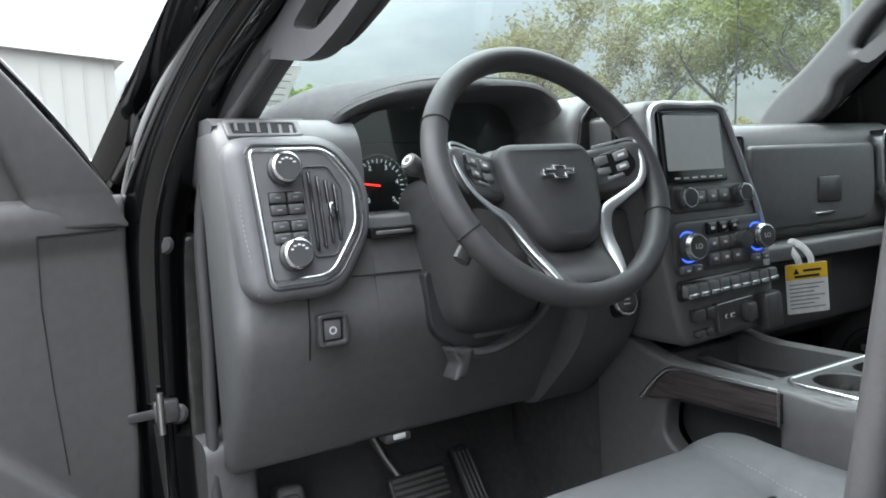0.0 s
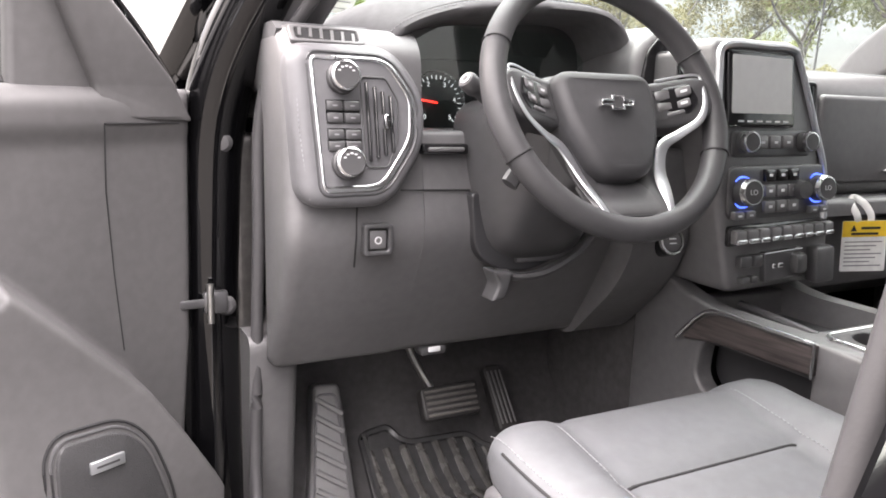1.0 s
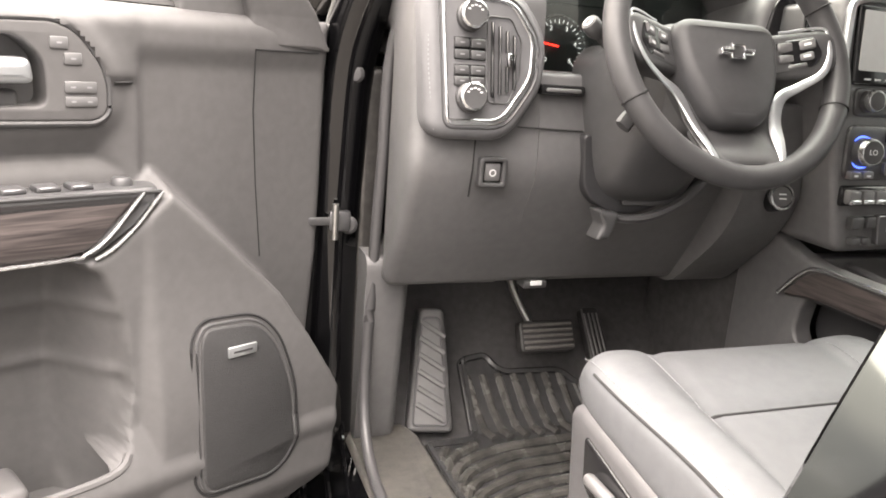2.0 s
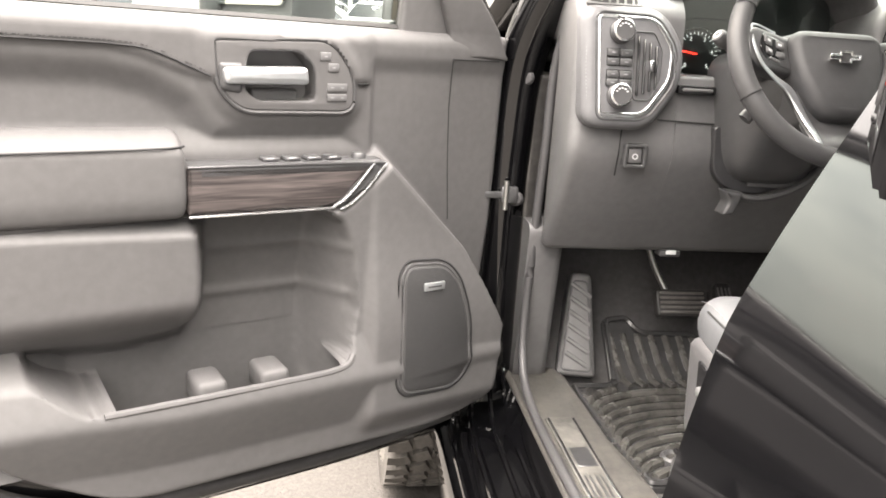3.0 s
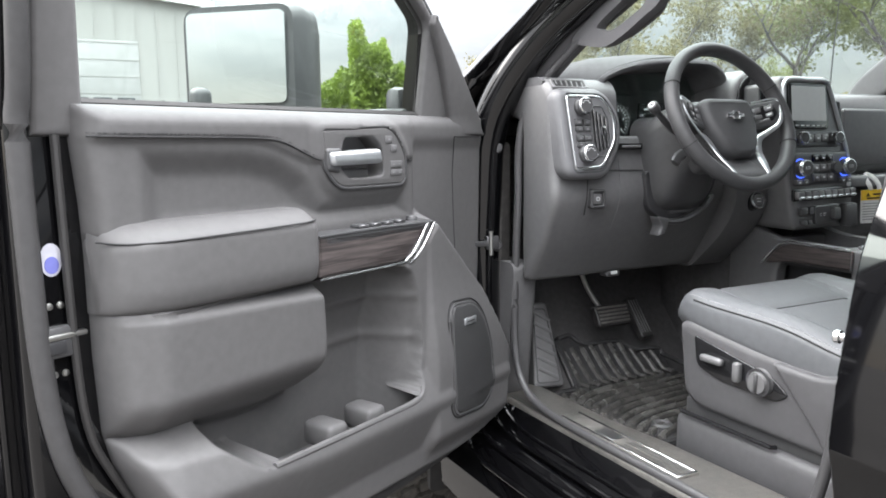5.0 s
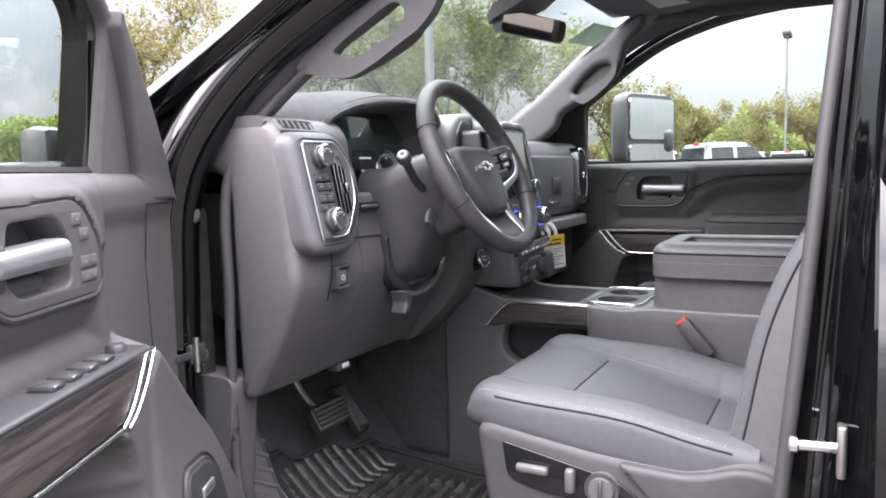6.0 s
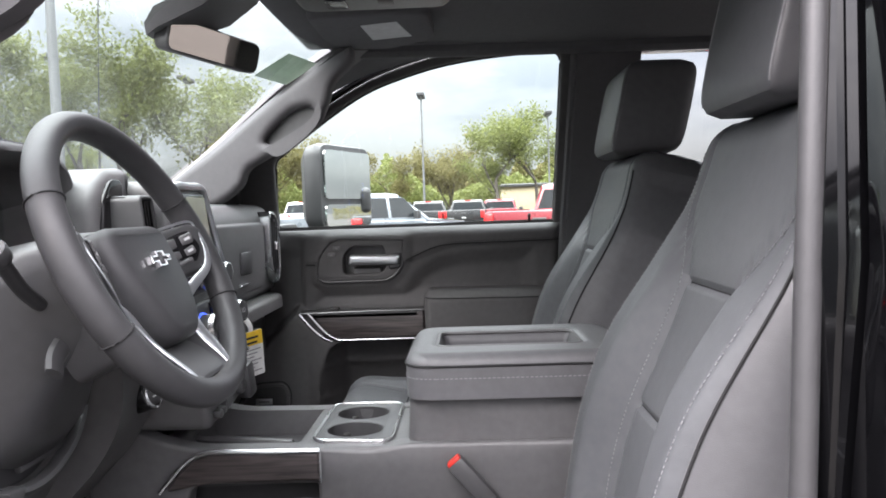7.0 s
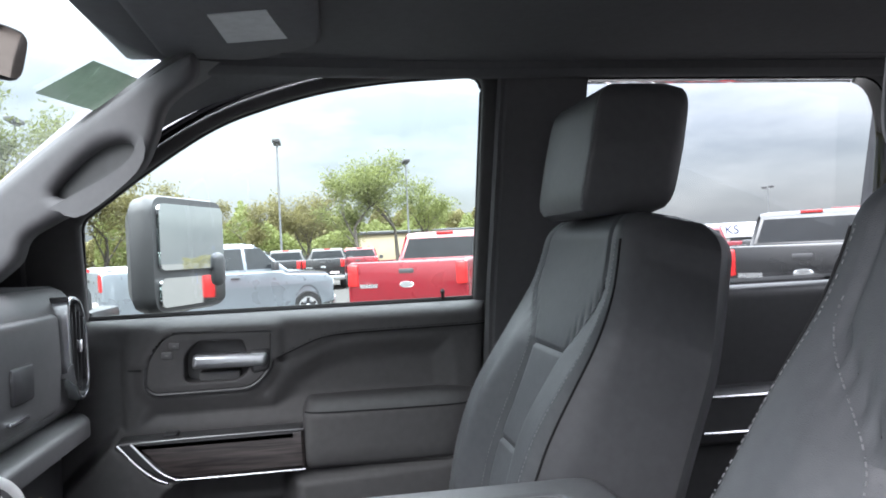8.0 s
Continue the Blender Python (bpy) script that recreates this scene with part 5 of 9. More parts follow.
pts = [(x, 0.2040 + 0.20 * (z - 1.405) + 0.06 * (x + 0.76), z) for x, z in ((-0.822, 1.50), (-0.824, 1.40), (-0.815, 1.30))]
D("stitching", stitches(B(), curve(pts, 8), 0.004, 0.003, 0.0009), THREAD)
for z in (1.468, 1.349):
    f = face_to((-0.759, 0.198 + 0.20 * (z - 1.405), z), (0, -1, 0.2))
    k = D("rotary_knob", lathe(B(), [(0.0225, 0), (0.0225, 0.010), (0.0205, 0.012), (0.0205, 0.022), (0.018, 0.025), (0.001, 0.0245)], 32, f), PLASTIC_DARK, "black rotary knob with a bright rim")
    D("knob_rim", lathe(B(), [(0.0205, 0.019), (0.0215, 0.020), (0.0212, 0.0235), (0.0185, 0.0258), (0.0182, 0.0245)], 32, f, ring=True), CHROME, "", k)
    for i in range(5):
        a = radians(150 - i * 30)
        D("knob_print", box(B(), -0.002, 0.002, -0.001, 0.001, 0.0246, 0.0252, m=f @ Matrix.Translation((math.cos(a) * 0.012, math.sin(a) * 0.012, 0))), INK, "", k)
for z in (1.4215, 1.382):
    D("key_frame", pod_lean(slab(B(), round_poly([(-0.787, z - 0.0185), (-0.730, z - 0.0185), (-0.730, z + 0.0185), (-0.787, z + 0.0185)], 0.005), [], 0.212, 0.1985, 0.002)), GLOSS_BLACK, "gloss black frame round four keys")
for row, z in enumerate((1.430, 1.413, 1.390, 1.374)):
    for col in range(2):
        x = -0.772 + col * 0.0265
        b = D("switch_key", pod_lean(box(B(), x - 0.0122, x + 0.0122, 0.194, 0.21, z - 0.0072, z + 0.0072, 0.003)), PLASTIC_DARK, "small black key with white print")
        D("key_print", pod_lean(box(B(), x - 0.0035, x + 0.0035, 0.1934, 0.1942, z - 0.0008, z + 0.0012)), THREAD, "", b)
vent_hole = round_poly([(-0.728, 1.470), (-0.690, 1.470), (-0.672, 1.438), (-0.675, 1.385), (-0.694, 1.345), (-0.726, 1.345)], 0.006)
v = D("air_vent", pod_lean(slab(B(), shrink(vent_hole, -0.003), [vent_hole], 0.215, 0.196, 0.002)), PLASTIC_DARK, "upright air vent with black blades")
D("vent_dark", pod_lean(slab(B(), vent_hole, [], 0.212, 0.1998)), GAUGE, "", v)
for i in range(4):
    x = -0.722 + i * 0.0125
    D("blade", pod_lean(box(B(), x - 0.0016, x + 0.0016, 0.190, 0.206, 1.352 + 0.004 * i, 1.464 - 0.006 * i, 0.001, 1)), GLOSS_BLACK, "", v)
D("vent_tab", pod_lean(box(B(), -0.700, -0.692, 0.183, 0.198, 1.398, 1.420, 0.003)), BRIGHT, "small bright tab", v)

# centre stack
def stack_lean(bm):
    for v in bm.verts:
        v.co.y += 0.10 * (v.co.z - 1.30) + 0.10 * (v.co.x - 0.05)
    return bm


def S(n, bm, mat, lab="", parent=None):
    return D(n, stack_lean(bm), mat, lab, parent)


YS = 0.112
stack_o = round_poly([(-0.135, 1.560), (0.088, 1.565), (0.118, 1.53), (0.178, 1.40), (0.212, 1.31), (0.222, 1.20), (0.215, 1.120), (-0.088, 1.122), (-0.115, 1.25), (-0.135, 1.40)], [0.02, 0.03, 0.03, 0.05, 0.05, 0.05, 0.02, 0.02, 0.1, 0.1])
stack = S("centre_panel", slab(B(), stack_o, [], 0.36, YS, 0.014), PLASTIC, "black centre stack")
arch = curve([(-0.128, YS - 0.002, 1.36), (-0.126, YS - 0.002, 1.50), (-0.110, YS - 0.002, 1.548), (0.0, YS - 0.002, 1.553), (0.078, YS - 0.002, 1.553), (0.105, YS - 0.002, 1.528), (0.160, YS - 0.002, 1.41), (0.192, YS - 0.002, 1.33), (0.196, YS - 0.002, 1.24)], 6)
S("stack_edging", tube(B(), arch, 0.0075, 8, up=(0, 1, 0)), SATIN, "curved satin chrome edging", stack)
S("screen_bezel", slab(B(), round_poly([(-0.108, 1.412), (0.086, 1.412), (0.080, 1.542), (-0.108, 1.542)], 0.008), [], 0.13, YS - 0.008, 0.004), GLOSS_BLACK, "gloss black screen bezel", stack)
S("touchscreen", slab(B(), round_poly([(-0.098, 1.436), (0.074, 1.436), (0.070, 1.534), (-0.098, 1.534)], 0.004), [], 0.13, YS - 0.0095), SCREEN, "dusty switched-off touchscreen, its reflection put into the grey", stack)
for i in range(6):
    S("screen_key", box(B(), -0.08 + i * 0.026, -0.065 + i * 0.026, YS - 0.0092, YS - 0.007, 1.421, 1.424), INK, "", stack)
S("radio_panel", slab(B(), round_poly([(-0.09, 1.360), (0.145, 1.360), (0.130, 1.408), (-0.09, 1.408)], 0.012), [], 0.13, YS - 0.004, 0.003), PLASTIC_DARK, "", stack)
for x in (-0.060, 0.118):
    f = face_to((x, YS - 0.004 + 0.10 * (1.386 - 1.30) + 0.10 * (x - 0.05), 1.386), (-0.1, -1, 0.1))
    k = D("radio_knob", lathe(B(), [(0.019, 0), (0.018, 0.020), (0.016, 0.023), (0.001, 0.0235)], 28, f), PLASTIC_DARK, "round knob with a chrome rim", stack)
    D("knob_rim", lathe(B(), [(0.0185, 0.014), (0.0193, 0.016), (0.0175, 0.0235), (0.0150, 0.0238), (0.0150, 0.0225)], 28, f, ring=True), CHROME, "", stack)
for i in range(3):
    x = -0.010 + i * 0.038
    S("radio_key", box(B(), x - 0.016, x + 0.016, YS - 0.010, YS, 1.375, 1.398, 0.003), PLASTIC, "", stack)
    S("key_print", box(B(), x - 0.005, x + 0.005, YS - 0.0106, YS - 0.0096, 1.384, 1.388), INK, "", stack)
S("climate_panel", slab(B(), round_poly([(-0.10, 1.252), (0.205, 1.252), (0.200, 1.345), (-0.098, 1.345)], 0.02), [], 0.13, YS - 0.006, 0.004), PLASTIC_DARK, "", stack)
for x in (-0.062, 0.163):
    f = face_to((x, YS - 0.006 + 0.10 * (x - 0.05), 1.300), (-0.1, -1, 0.1))
    D("climate_knob", lathe(B(), [(0.025, 0.004), (0.0235, 0.024), (0.021, 0.028), (0.001, 0.0285)], 32, f), PLASTIC_DARK, "large temperature knob", stack)
    D("blue_ring", lathe(B(), [(0.0255, 0.0), (0.0282, 0.001), (0.0275, 0.004), (0.0255, 0.0035)], 32, f, ring=True), BLUE_RING, "ring lit in blue", stack)
    D("knob_rim", lathe(B(), [(0.0238, 0.019), (0.0245, 0.021), (0.0218, 0.0285), (0.0195, 0.0288), (0.0195, 0.0275)], 32, f, ring=True), CHROME, "", stack)
    lettering("knob_print", "LO", 0.013, INK, stack, f @ Matrix.Translation((0, 0, 0.0288)))
for r0, z in enumerate((1.328, 1.300, 1.272)):
    for i in range(3):
        x = 0.012 + i * 0.036
        S("climate_key", box(B(), x - 0.0155, x + 0.0155, YS - 0.013, YS, z - 0.011, z + 0.011, 0.003), PLASTIC if r0 else GLOSS_BLACK, "", stack)
        S("key_print", box(B(), x - 0.005, x + 0.005, YS - 0.0136, YS - 0.0126, z - 0.002, z + 0.003), INK, "", stack)
f = face_to((0.094, YS - 0.014, 1.300), (-0.1, -1, 0.1))
D("fan_knob", lathe(B(), [(0.017, 0), (0.016, 0.014), (0.001, 0.015)], 24, f), PLASTIC_DARK, "", stack)
for x in (-0.062, 0.163):
    for k in (-1, 1):
        S("seat_key", box(B(), x + k * 0.016 - 0.014, x + k * 0.016 + 0.014, YS - 0.016, YS, 1.254, 1.268, 0.003), PLASTIC, "", stack)
        S("key_print", box(B(), x + k * 0.016 - 0.005, x + k * 0.016 + 0.005, YS - 0.0166, YS - 0.0156, 1.259, 1.262), INK, "", stack)
S("toggle_bed", box(B(), -0.098, 0.212, YS - 0.008, 0.13, 1.206, 1.242, 0.006), GLOSS_BLACK, "", stack)
for i in range(9):
    x = -0.078 + i * 0.0335
    t = S("toggle_key", box(B(), x - 0.0145, x + 0.0145, YS - 0.022, YS - 0.004, 1.212, 1.236, 0.004), PLASTIC, "toggle key with a chrome lip", stack)
    S("toggle_lip", box(B(), x - 0.0145, x + 0.0145, YS - 0.0245, YS - 0.018, 1.212, 1.221, 0.003), CHROME, "", stack)
for x, z, w, h in ((-0.055, 1.178, 0.032, 0.022), (-0.020, 1.178, 0.025, 0.022), (-0.055, 1.145, 0.022, 0.014), (-0.030, 1.145, 0.020, 0.014)):
    S("lower_key", box(B(), x - w / 2, x + w / 2, YS - 0.016, YS, z - h / 2, z + h / 2, 0.004), PLASTIC_DARK, "", stack)
S("socket_panel", slab(B(), round_poly([(0.004, 1.135), (0.118, 1.140), (0.122, 1.192), (0.000, 1.190)], 0.006), [], 0.13, YS - 0.012, 0.003), DARK_TRIM, "grey socket panel", stack)
for x, w in ((0.028, 0.008), (0.048, 0.014)):
    S("usb_socket", box(B(), x - w / 2, x + w / 2, YS - 0.0135, YS - 0.011, 1.160, 1.168, 0.001, 1), INK, "small white-edged socket", stack)
    S("usb_slot", box(B(), x - w / 2 + 0.0015, x + w / 2 - 0.0015, YS - 0.0142, YS - 0.0133, 1.162, 1.166), GAUGE, "", stack)
S("socket_cap", box(B(), 0.078, 0.114, YS - 0.028, YS, 1.146, 1.184, 0.008), PLASTIC_DARK, "black socket cap", stack)
S("brake_controller", box(B(), 0.140, 0.200, YS - 0.030, YS, 1.122, 1.192, 0.008), PLASTIC_DARK, "black trailer brake controller", stack)
# centre vents either side of the screen
for x0, x1, z0, z1 in ((-0.205, -0.142, 1.43, 1.535), (0.150, 0.205, 1.40, 1.50)):
    v = S("air_vent", slab(B(), round_poly([(x0, z0), (x1, z0), (x1, z1), (x0, z1)], 0.012), [round_poly([(x0 + 0.006, z0 + 0.006), (x1 - 0.006, z0 + 0.006), (x1 - 0.006, z1 - 0.006), (x0 + 0.006, z1 - 0.006)], 0.008)], 0.30, 0.135, 0.004), PLASTIC_DARK, "upright centre air vent")
    S("vent_dark", box(B(), x0 + 0.002, x1 - 0.002, 0.16, 0.29, z0 + 0.002, z1 - 0.002), GAUGE, "", v)
    for i in range(4):
        x = x0 + 0.012 + i * (x1 - x0 - 0.024) / 3
        S("blade", box(B(), x - 0.0015, x + 0.0015, 0.138, 0.165, z0 + 0.008, z1 - 0.008), GLOSS_BLACK, "", v)
D("vent_hump", slab(B(), round_poly([(-0.245, 1.39), (-0.245, 1.535), (-0.205, 1.578), (-0.12, 1.584), (-0.12, 1.39)], [0.01, 0.05, 0.05, 0.01, 0.01]), [], 0.46, 0.185, 0.022), PLASTIC, "rounded hump beside the gauge hood")
D("hump_panel", slab(B(), round_poly([(-0.232, 1.482), (-0.222, 1.535), (-0.196, 1.562), (-0.160, 1.562), (-0.150, 1.40), (-0.215, 1.40)], 0.012), [], 0.20, 0.181, 0.003), GLOSS_BLACK, "dark panel in the hump")
for x in (-0.216, -0.200, -0.184):
    D("panel_print", box(B(), x - 0.004, x + 0.004, 0.1802, 0.1812, 1.468, 1.474), INK)

# passenger's side: upper glovebox, shelf, lower glovebox
pas = round_poly([(0.235, 1.525), (0.208, 1.49), (0.205, 1.285), (0.235, 1.262), (0.250, 1.24), (0.250, 1.08), (0.34, 1.00), (0.50, 1.0), (0.72, 1.2), (0.72, 1.51)], [0.02, 0.03, 0.02, 0.01, 0.01, 0.05, 0.02, 0, 0, 0])
D("passenger_panel", extrude_x(B(), pas, 0.16, 0.868, 0.012), PLASTIC, "black passenger side panel")
glove = round_poly([(0.262, 1.478), (0.735, 1.478), (0.745, 1.36), (0.715, 1.296), (0.300, 1.296), (0.262, 1.33)], [0.012, 0.02, 0.05, 0.03, 0.03, 0.03])
g = D("upper_glovebox", slab(B(), glove, [], 0.22, 0.196, 0.008), PLASTIC, "curved black glovebox lid")
D("glovebox_latch", box(B(), 0.50, 0.590, 0.190, 0.20, 1.345, 1.405, 0.006), PLASTIC_DARK, "dark latch", g)
D("glovebox_lip", box(B(), 0.48, 0.555, 0.188, 0.197, 1.318, 1.324, 0.002), CHROME, "", g)
D("shelf", slab(B(), round_poly([(0.20, 0.27), (0.20, 0.165), (0.80, 0.165), (0.865, 0.20), (0.865, 0.27)], 0.03), [], 1.232, 1.268, 0.012, axes="xy"), PLASTIC, "padded shelf edge")
low = round_poly([(0.235, 1.226), (0.80, 1.226), (0.80, 1.10), (0.76, 1.06), (0.235, 1.06)], 0.02)
g = D("lower_glovebox", slab(B(), low, [], 0.26, 0.222, 0.010), PLASTIC_DARK, "black lower glovebox lid")
D("glovebox_latch", box(B(), 0.505, 0.585, 0.214, 0.226, 1.165, 1.215, 0.006), PLASTIC, "", g)
D("latch_mark", box(B(), 0.538, 0.556, 0.2125, 0.2145, 1.182, 1.200), INK, "", g)
# passenger's end vent
pv = round_poly([(0.752, 1.508), (0.822, 1.504), (0.862, 1.44), (0.868, 1.335), (0.842, 1.296), (0.796, 1.300), (0.756, 1.36), (0.746, 1.47)], [0.02, 0.03, 0.03, 0.02, 0.02, 0.02, 0.03, 0.03])
v = D("air_vent", slab(B(), pv, [shrink(pv, 0.008)], 0.24, 0.182, 0.004), CHROME, "upright end vent in a satin chrome ring")
D("vent_dark", slab(B(), shrink(pv, 0.006), [], 0.24, 0.200), GAUGE, "", v)
for i in range(4):
    x = 0.772 + i * 0.022
    D("blade", box(B(), x - 0.002, x + 0.002, 0.184, 0.205, 1.325 + 0.012 * abs(i - 2), 1.490 - 0.014 * abs(i - 1), 0.001, 1), PLASTIC_DARK, "", v)
D("vent_tab", box(B(), 0.799, 0.811, 0.176, 0.190, 1.395, 1.420, 0.003), BRIGHT, "", v)

# start button below the column
f = face_to((-0.164, 0.150, 1.209), (-0.15, -1, 0.3))
s = D("start_button", lathe(B(), [(0.025, -0.03), (0.025, 0.0), (0.022, 0.003), (0.001, 0.003)], 28, f), GLOSS_BLACK, "round start button in a bright ring")
D("button_ring", lathe(B(), [(0.0195, 0.003), (0.0245, 0.0015), (0.0240, 0.0050), (0.0205, 0.0062)], 32, f, ring=True), CHROME, "", s)
D("button_cap", lathe(B(), [(0.018, 0.0), (0.0185, 0.0045), (0.016, 0.0058), (0.001, 0.0060)], 28, f), PLASTIC_DARK, "", s)
for k in (-1, 1):
    D("button_print", box(B(), -0.007, 0.007, k * 0.004 - 0.001, k * 0.004 + 0.001, 0.0059, 0.0064, m=f), INK, "", s)
D("start_pad", extrude_x(B(), round_poly([(0.175, 1.37), (0.160, 1.25), (0.166, 1.185), (0.205, 1.115), (0.325, 0.995), (0.42, 0.995), (0.42, 1.37)], [0.01, 0.04, 0.05, 0.06, 0.03, 0.01, 0.01]), -0.238, -0.10, 0.012), PLASTIC, "black panel under the wheel")

# ---- hanging paper tag ----
tag = thing("paper_tag", "white and yellow paper warning tag hanging from the glovebox", "tag")
TAG = Matrix.Translation((0.378, 0.150, 1.222)) @ Matrix.Rotation(radians(-28), 4, "Z") @ Matrix.Rotation(radians(-3), 4, "Y")
part("card", slab(B(), round_poly([(-0.047, -0.108), (0.047, -0.108), (0.047, 0), (-0.047, 0)], 0.004), [], 0.0, -0.0012), PAPER, tag, "", TAG)
part("band", slab(B(), [(-0.0465, -0.034), (0.0465, -0.034), (0.0465, -0.0005), (-0.0465, -0.0005)], [], -0.0011, -0.0018), YELLOW, tag, "yellow warning band", TAG)
part("warning_mark", slab(B(), [(-0.030, -0.022), (-0.017, -0.022), (-0.0235, -0.009)], [], -0.0017, -0.0024), THREAD_DARK, tag, "", TAG)
for w, x, z in ((0.040, 0.012, -0.018), (0.056, 0.0, -0.030)):
    part("print", box(B(), x - w / 2, x + w / 2, -0.0024, -0.0016, z, z + 0.005), THREAD_DARK, tag, "", TAG)
for i in range(7):
    part("print", box(B(), -0.040, 0.038 - 0.012 * (i % 3), -0.0018, -0.0010, -0.046 - i * 0.0085, -0.0437 - i * 0.0085), THREAD, tag, "", TAG)
part("loop", tube(B(), curve([(-0.014, 0, -0.004), (-0.020, -0.002, 0.014), (-0.030, 0.004, 0.036), (-0.022, 0.012, 0.048), (-0.004, 0.004, 0.036), (0.010, 0, 0.014), (0.012, 0, -0.004)], 6), 0.0075, 6, flat=0.22, up=(0, 1, 0)), PAPER, tag, "", TAG)

# ---- steering wheel ----
TILT_W = 25.5
WC = Vector((-0.418, 0.031, 1.446))
WF = Matrix.Translation(WC) @ Matrix.Rotation(radians(90 - TILT_W), 4, "X") @ Matrix.Scale(1.095, 4)   # local x right, y up the wheel, z to the driver
wheel = thing("steering_wheel", "black leather steering wheel with satin chrome spoke trim", "steering wheel")
W = lambda n, bm, mat, lab="", parent=wheel: part(n, bm, mat, parent, lab, WF)


def H(n, bm, mat, lab="", parent=wheel):
    """Parts of the hub lie deeper than the rim."""
    for v in bm.verts:
        k = 1 - smooth_in(0.09, 0.172, math.hypot(v.co.x, v.co.y))
        v.co.z -= 0.034 * k
        v.co.y -= 0.006 * k
    return part(n, bm, mat, parent, lab, WF)


R = 0.176
rim = [(R * math.cos(a), R * 0.985 * math.sin(a), 0.0) for a in np.linspace(0, 2 * math.pi, 96, endpoint=False)]
W("rim", tube(B(), rim, 0.0165, 16, closed=True, up=(0, 0, 1), flat=1.1), WHEEL_LEATHER, "leather-wrapped rim")
for deg in (205, 335, 25, 155):
    a = radians(deg)
    ring = [Vector((math.cos(a) * (R + 0.0172 * math.cos(b)), math.sin(a) * (R + 0.0172 * math.cos(b)) * 0.985, 0.0188 * math.sin(b))) for b in np.linspace(0, 2 * math.pi, 20, endpoint=False)]
    W("rim_seam", tube(B(), ring, 0.0011, 5, closed=True), THREAD_DARK)
hub = round_poly([(-0.082, 0.052), (0.082, 0.052), (0.078, -0.02), (0.050, -0.080), (0.030, -0.098), (-0.030, -0.098), (-0.050, -0.080), (-0.078, -0.02)], [0.03, 0.03, 0.03, 0.03, 0.03, 0.03, 0.03, 0.03])
bm = slab(B(), hub, [], -0.02, 0.034, 0.016, axes="xy", steps=5)
for v in bm.verts:
    if v.co.z > 0.02:
        v.co.z += 0.012 * (1 - (v.co.x / 0.08) ** 2) * (1 - ((v.co.y + 0.02) / 0.09) ** 2)
hubo = H("airbag_cover", bm, WHEEL_LEATHER, "soft black hub cover")
cross = [(-0.026, 0.0045), (-0.0095, 0.0045), (-0.0095, 0.010), (0.0115, 0.010), (0.0115, 0.0045), (0.027, 0.0045), (0.023, -0.0045), (0.0085, -0.0045), (0.0085, -0.010), (-0.0125, -0.010), (-0.0125, -0.0045), (-0.029, -0.0045)]
H("emblem", slab(B(), cross, [shrink(cross, 0.0024)], 0.040, 0.0475, 0.0008, axes="xy"), BRIGHT, "chrome outline of a plain emblem", hubo)
back = round_poly([(-0.060, 0.03), (0.060, 0.03), (0.045, -0.09), (-0.045, -0.09)], 0.02)
H("hub_back", slab(B(), back, [], -0.09, -0.015, axes="xy"), PLASTIC_DARK)
for k in (-1, 1):
    sp = round_poly([(k * 0.070, 0.046), (k * 0.150, 0.040), (k * 0.168, 0.030), (k * 0.168, -0.010), (k * 0.150, -0.028), (k * 0.070, -0.020)], 0.012)
    s = H("spoke", slab(B(), sp, [], -0.015, 0.016, 0.008, axes="xy"), PLASTIC_DARK, "side spoke with thumb keys")
    keys = round_poly([(k * 0.086, 0.034), (k * 0.138, 0.032), (k * 0.146, 0.004), (k * 0.130, -0.014), (k * 0.090, -0.010)], 0.008)
    H("key_pad", slab(B(), keys, [], 0.01, 0.021, 0.004, axes="xy"), GLOSS_BLACK, "", s)
    for x, y, w, h in ((0.100, 0.022, 0.020, 0.014), (0.126, 0.021, 0.020, 0.014), (0.100, 0.006, 0.020, 0.012), (0.124, 0.005, 0.018, 0.012), (0.112, -0.006, 0.024, 0.007)):
        H("thumb_key", box(B(), k * x - w / 2, k * x + w / 2, y - h / 2, y + h / 2, 0.018, 0.0245, 0.002, 1), PLASTIC, "", s)
        H("key_print", box(B(), k * x - 0.004, k * x + 0.004, y - 0.0015, y + 0.002, 0.0244, 0.0250), INK, "", s)
    tr = curve([(k * 0.100, 0.047, 0.012), (k * 0.150, 0.042, 0.012), (k * 0.157, 0.030, 0.014), (k * 0.154, 0.0, 0.017), (k * 0.140, -0.024, 0.018), (k * 0.112, -0.036, 0.018), (k * 0.086, -0.048, 0.017), (k * 0.070, -0.078, 0.015), (k * 0.060, -0.118, 0.011), (k * 0.052, -0.154, 0.007)], 6)
    H("spoke_trim", tube(B(), tr, [0.0018 + 0.0064 * smooth_in(0.15, 0.72, i / (len(tr) - 1)) * (1 - 0.6 * smooth_in(0.85, 1.0, i / (len(tr) - 1))) for i in range(len(tr))], 10, flat=0.45, up=(0, 0, 1)), SATIN, "curved satin silver spoke trim", s)
    lo = curve([(k * 0.052, -0.045, 0.004), (k * 0.046, -0.095, 0.002), (k * 0.038, -0.150, 0.0), (k * 0.034, -0.172, 0.0)], 6)
    H("lower_spoke", tube(B(), lo, [0.026, *[0.022] * (len(lo) - 1)], 10, flat=0.35, up=(0, 0, 1)), PLASTIC_DARK, "black lower spoke", s)
bm = slab(B(), round_poly([(-0.060, -0.09), (0.060, -0.09), (0.056, -0.158), (-0.056, -0.158)], 0.02), [], -0.012, 0.006, 0.006, axes="xy")
H("lower_web", bm, PLASTIC_DARK)

